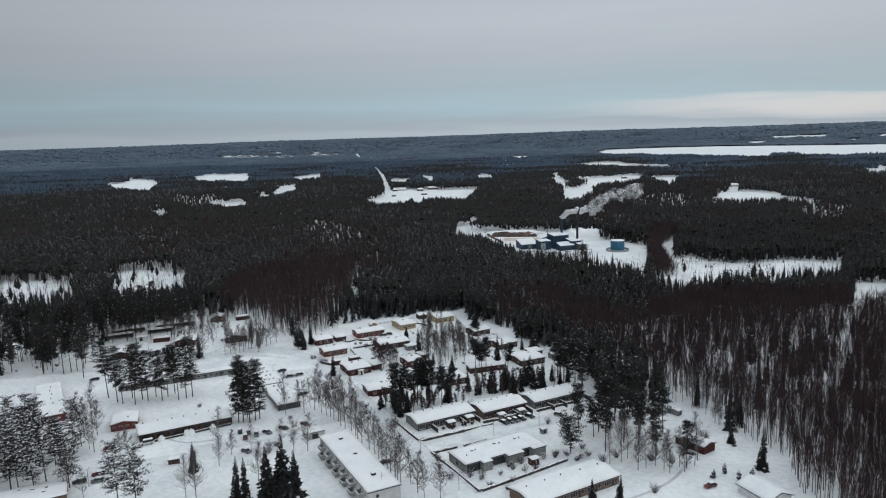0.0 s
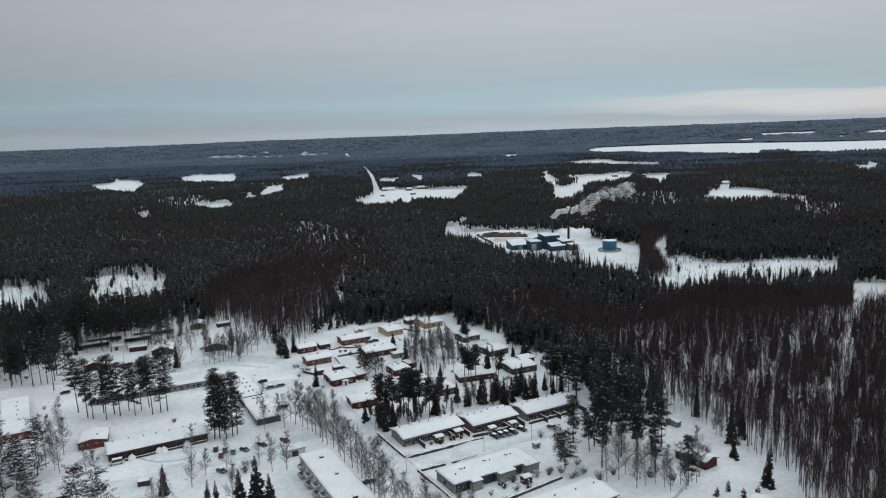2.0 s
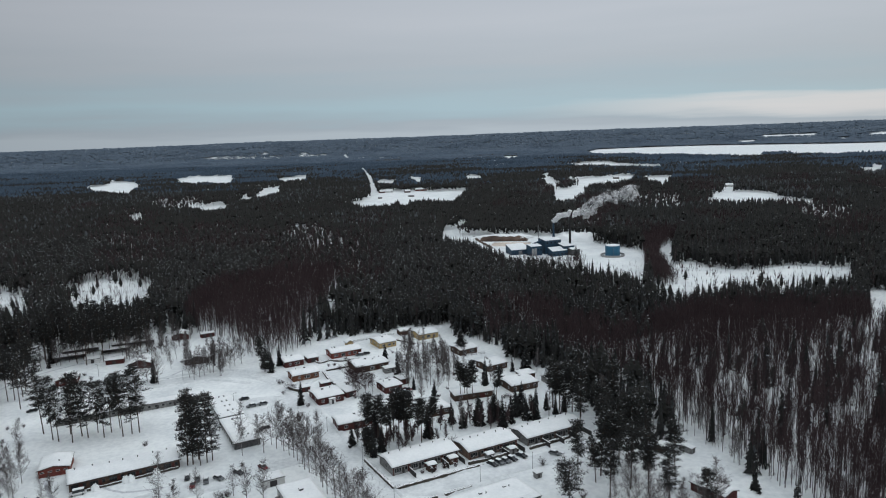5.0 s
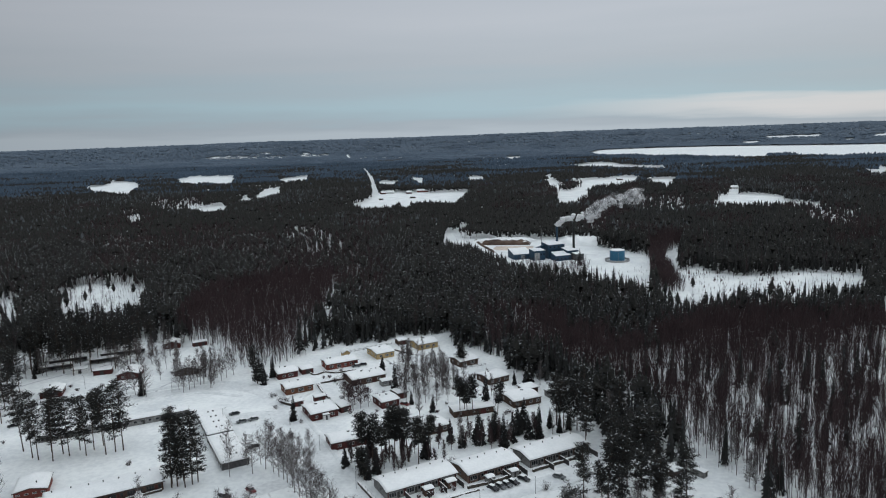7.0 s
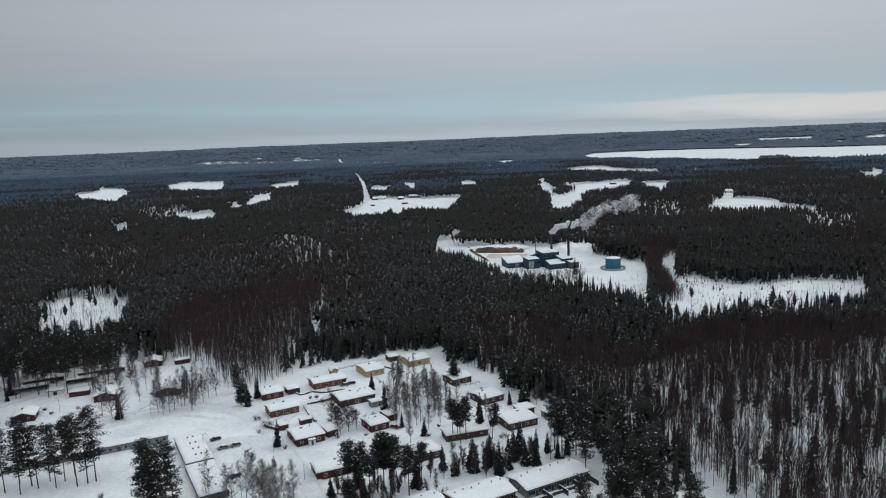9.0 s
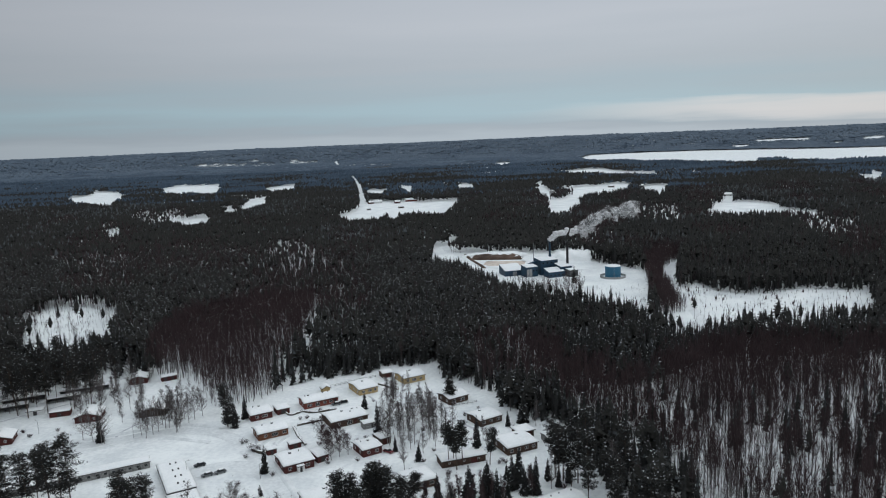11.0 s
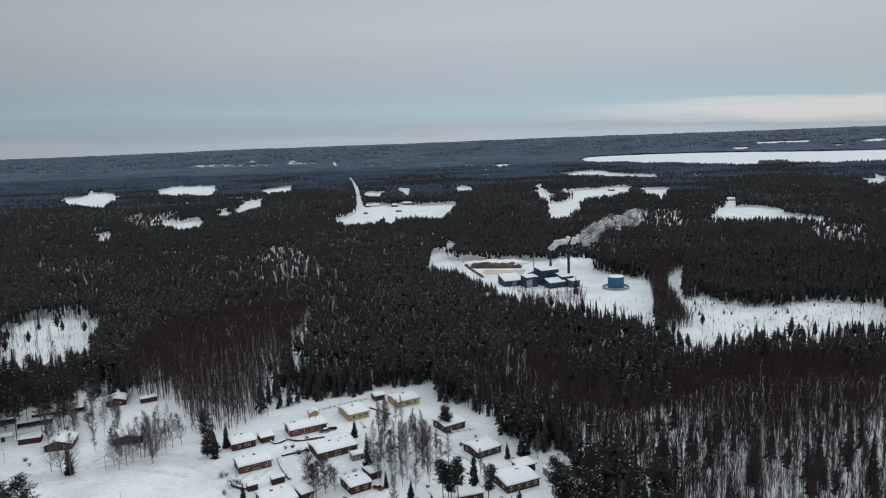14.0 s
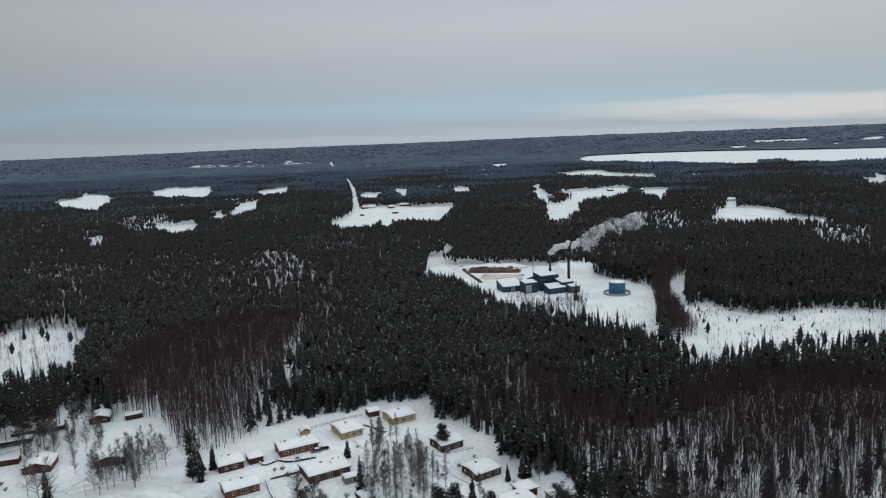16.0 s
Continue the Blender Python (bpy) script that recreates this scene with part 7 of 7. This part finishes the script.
def forests():
    r = random.Random(77)
    sp_edge = [conifer_shape(r, 58, 0.13, 0.125) for _ in range(9)]
    pi_edge = [conifer_shape(r, 46, 0.14, 0.15, 0.36, True) for _ in range(8)]
    sp_near = [conifer_shape(r, 23, 0.42, 0.135, 0.12, False, False, 0.16) for _ in range(12)]
    pi_near = [conifer_shape(r, 17, 0.42, 0.15, 0.42, True, True, 0.16) for _ in range(10)]
    sp_dark = [conifer_shape(r, 23, 0.16, 0.135, 0.12, False, False, 0.05) for _ in range(12)]
    pi_dark = [conifer_shape(r, 17, 0.18, 0.15, 0.45, True, True, 0.05) for _ in range(10)]
    sp_mid = [conifer_shape(r, 6, 0.12, 0.17, 0.2, False, False, 0.06) for _ in range(12)]
    pi_mid = [conifer_shape(r, 5, 0.2, 0.19, 0.4, True, False, 0.06) for _ in range(12)]
    bi_close = [birch_shape(r, 20, 5, 0.0030, 0.36, 0.15) for _ in range(10)]
    bi_near = [birch_shape(r, 12, 5, 0.0046, 0.32, 0.15) for _ in range(10)]
    bi_back = [birch_shape(r, 10, 3, 0.0074, 0.2, 0.2) for _ in range(8)]
    bi_mid = [birch_shape(r, 7, 2, 0.013, 0.2, 0.2) for _ in range(6)]
    far, last = [crown_shape(r, 3, 0.17, (0.28, 0.55)) for _ in range(9)], [crown_shape(r, 4, 0.2, (0.45, 0.7)) for _ in range(7)]
    green, pine = [SPRUCE, TREESNOW, DARKTRUNK, HAZE_BLUE, DUST_AND_HAZE], [PINE, TREESNOW, DARKTRUNK, HAZE_BLUE, DUST_AND_HAZE]
    bare, distant = [TWIG, TREESNOW, DARKTRUNK, HAZE_BLUE, TWIG], [HAZE_BLUE, TREESNOW, DARKTRUNK, SPRUCE, HAZE_BLUE, PINE, HAZE_PALE]

    def hazed(x, y, g, near, far_off):
        # aerial haze painted as needle colour: likelier with distance, a little patchy
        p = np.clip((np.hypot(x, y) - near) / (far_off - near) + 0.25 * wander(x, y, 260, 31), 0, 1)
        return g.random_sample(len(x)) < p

    def pines_here(x, y, g):
        # pine heath in the west, spruce in the middle and east
        return g.random_sample(len(x)) < np.clip(0.5 - x / 300 + wander(x, y, 160, 8) * 0.3 + 0.3 * (y > 600), 0.35, 0.92)

    for y0, y1, gap, band in ((190, 480, 3.3, 0), (480, 800, 3.3, 0), (800, 1150, 3.9, 1), (1150, 1500, 4.6, 1), (1500, 2100, 6.2, 2), (2100, 2900, 8.0, 2), (2900, 4900, 12.0, 3)):
        x, y, g = scatter(y0, y1, gap, y0)
        m = np.hypot(x, y - 100) < 4820
        x, y = x[m], y[m]
        kind = split(x, y, g)
        if band >= 2:
            kind = openings(x, y, kind, g)
        # a few conifers stand among the birches, a few birches among the conifers
        swap = g.random_sample(len(x))
        con, bir = (kind == 1) & (swap > 0.05) | (kind == 2) & (swap < 0.03) & (y < 545), (kind == 2) & ((swap >= 0.03) | (y >= 545)) | (kind == 1) & (swap <= 0.05)
        if band >= 2:
            con |= bir
            bir[:] = False
        p = pines_here(x, y, g)
        if y0 < 400:
            p &= g.random_sample(len(x)) < 0.5
        con &= ~(inside(THIN, x, y) & (g.random_sample(len(x)) > 0.4))
        tall = 1 + 0.14 * wander(x, y, 70, 5)
        if band == 0:
            con &= g.random_sample(len(x)) < (np.where((x > 20) & (y < 330), 0.6, np.where((x < -212) & (y < 425), 0.12, np.where((x < -130) & (y < 500), 0.62, 0.9))) if y0 < 400 else 0.92)
            top = 16.0 if y0 < 400 else 14.5
            west = x < 20 + 40 * wander(x, y, 120, 14)
            for side, spruces, pines in (((x > -1e5), sp_edge, pi_edge),) if y0 < 400 else ((west, sp_near, pi_near), (~west, sp_dark, pi_dark)):
                a = con & ~p & side
                wood("spruce_forest", spruces, x[a], y[a], np.clip(top + g.normal(0, 2.4, a.sum()), 6, 22) * tall[a], green, "dense dark spruce forest dusted with snow", y0 + 1, (0.8, 1.1) if y0 < 400 else (0.75, 1.1))
                a = con & p & side
                wood("pine_forest", pines, x[a], y[a], np.clip(top + g.normal(0, 2.0, a.sum()), 7, 21) * tall[a], pine, "dark pine forest dusted with snow", y0 + 2, (0.85, 1.2) if y0 < 400 else (0.85, 1.15))
            # the birches stand closer than the conifers
            bx, by, bg = scatter(*((190, 600, 2.35) if y0 < 400 else (600, 800, 3.2)), y0 + 7)
            bk = split(bx, by, bg)
            share = np.clip(0.95 + 0.3 * wander(bx, by, 40, 12), 0.7, 1.0)
            share = np.where(inside(LANE, bx, by), 0.43 + 0.2 * wander(bx, by, 25, 16), share)
            share = np.where(inside(THIN, bx, by), 0.72, share)
            share = np.where(inside(DARK_EAST, bx, by), 0.55, share)
            share = np.where(near_line(TRACK, bx, by, 4.5), 0.15, share)
            thick = (bk == 2) & (bg.random_sample(len(bx)) < share)
            bx, by = np.r_[bx[thick], x[bir & (kind == 1)]], np.r_[by[thick], y[bir & (kind == 1)]]
            close = (by < 360) & (bx > 0)
            for w, kinds, k in ((close, bi_close, 3), (~close, bi_near if y0 < 400 else bi_back, 4)):
                if w.any():
                    strip = np.where(inside(BIRCHWOOD["brown_strip"], bx[w], by[w]), 0.8, 1.0)
                    wood("birch_forest", kinds, bx[w], by[w], strip * np.clip(13.5 + bg.normal(0, 2.4, w.sum()), 6, 19), bare, "leafless purple-brown birch wood standing in snow", y0 + k, (1.0, 1.45))
        elif band == 1:
            for a, kinds, mats, label, k in ((con & ~p, sp_mid, green, "distant dark spruce forest", 1), (con & p, pi_mid, pine, "distant dark pine forest", 2)):
                # slot 4, the snow-dust grey, paints haze onto more trees further off
                wood("spruce_forest" if k == 1 else "pine_forest", kinds, x[a], y[a], np.clip(12.5 + g.normal(0, 1.5, a.sum()), 5, 17) * tall[a], mats, label, y0 + k, (0.95, 1.4), np.where(hazed(x, y, g, 1100, 4200), 4, 0)[a])
            wood("birch_forest", bi_mid, x[bir], y[bir], np.clip(11.5 + g.normal(0, 2, bir.sum()), 5, 16), bare, "distant leafless wood", y0 + 3, (1.2, 1.8))
        else:
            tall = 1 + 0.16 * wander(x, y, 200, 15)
            # stands lie in long strips; haze painted into the needles thickens with distance
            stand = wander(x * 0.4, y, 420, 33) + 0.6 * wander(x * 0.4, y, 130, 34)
            haze = (np.hypot(x, y) - 1500) / 2400 + 0.30 * stand + g.normal(0, 0.11, len(x))
            tint = np.select([haze > 0.95, haze > 0.25], [6, 0], np.where(stand > 0, 3, 5))
            kinds, wide = (far, (1.6, 2.4) if y0 < 2000 else (2.2, 3.2)) if band == 2 else (last, (5.6, 8.2))
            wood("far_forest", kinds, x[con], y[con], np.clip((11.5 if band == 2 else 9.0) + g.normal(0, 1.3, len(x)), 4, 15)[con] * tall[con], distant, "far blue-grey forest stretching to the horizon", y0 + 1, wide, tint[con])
    # young growth on the open slopes and in the meadow
    sapling = [birch_shape(r, 9, 2, 0.012) for _ in range(6)]
    x, y, g = scatter(430, 760, 3.0, 99)
    m = np.zeros(len(x), bool)
    for name in ("west_slope", "west_slope_b"):
        m |= inside(SPARSE[name][1], x, y) & (g.random_sample(len(x)) < 0.5 + 0.4 * wander(x, y, 22, 20))
    m |= inside(CLEARINGS["meadow"], x, y) & (g.random_sample(len(x)) < 0.16 + 0.16 * wander(x, y, 40, 21))
    m |= inside(CLEARINGS["plant_yard"], x, y) & (y < 640) & (g.random_sample(len(x)) < 0.16)
    m |= near_line([(158, 718), (140, 660), (134, 620), (132, 575)], x, y, 4.0) & (g.random_sample(len(x)) < 0.6)
    wood("saplings", sapling, x[m], y[m], np.clip(2.3 + g.normal(0, 1.2, m.sum()), 0.9, 6.0), [PALETWIG, TREESNOW, DARKTRUNK, HAZE_BLUE, TWIG], "thin leafless saplings sticking out of the snow", 98, (1.2, 1.9))
    # brush in the meadow and on the plant yard's edge
    x, y, g = scatter(495, 700, 3.4, 299)
    m = (inside(CLEARINGS["meadow"], x, y) | inside(CLEARINGS["plant_yard"], x, y) & (y < 600)) & ~inside(CLEARINGS["forest_road"], x, y) & (g.random_sample(len(x)) < 0.2 + 0.25 * wander(x, y, 35, 24))
    m |= near_line([(143, 650), (137, 618), (135, 590)], x, y, 3.0) & (g.random_sample(len(x)) < 0.8)
    wood("brush", [conifer_shape(r, 12, 0.1, 0.25) for _ in range(2)] + [birch_shape(r, 9, 3, 0.022) for _ in range(7)], x[m], y[m], np.clip(2.3 + g.normal(0, 1.0, m.sum()), 0.8, 5.5), [TWIG, TREESNOW, DARKTRUNK, HAZE_BLUE, SPRUCE], "dark leafless brush and young spruces in the snow", 96, (1.0, 1.5))
    # brown thicket in front of the plant
    x, y, g = scatter(600, 680, 2.6, 399)
    m = inside([(28, 612), (60, 616), (68, 664), (56, 672), (48, 658), (34, 655), (10, 672), (6, 660)], x, y) & (g.random_sample(len(x)) < 0.6)
    wood("thicket", bi_back, x[m], y[m], np.clip(6.0 + g.normal(0, 2.0, m.sum()), 2.5, 10.0), bare, "brown leafless thicket before the heating plant", 95, (1.2, 1.8))
    # dense brown thicket between the yard and the forest road
    x, y, g = scatter(545, 800, 1.9, 499)
    m = inside(BIRCHWOOD["brown_strip"], x, y) & ~inside(CLEARINGS["forest_road"], x, y) & ~inside(CLEARINGS["road_verge"], x, y)
    wood("thicket", bi_back, x[m], y[m], np.clip(8.5 + g.normal(0, 2.0, m.sum()), 3.0, 12.5), bare, "dense brown leafless thicket beside the forest road", 94, (1.0, 1.5))
    # undergrowth below the birches along the village
    x, y, g = scatter(190, 470, 2.9, 199)
    m = (inside(BIRCHWOOD["east"], x, y) | inside(BIRCHWOOD["purple"], x, y)) & ~inside(CLEARINGS["village"], x, y) & (g.random_sample(len(x)) < np.where(inside(LANE, x, y), 0.08, 0.45) + 0.35 * wander(x, y, 30, 23)) & (x < 170)
    wood("undergrowth", [birch_shape(r, 14, 3, 0.006, 0.1, 0.2) for _ in range(6)], x[m], y[m], np.clip(3.6 + g.normal(0, 1.4, m.sum()), 1.2, 7.0), bare, "brown leafless undergrowth below the birches", 97, (1.0, 1.6))


forests()
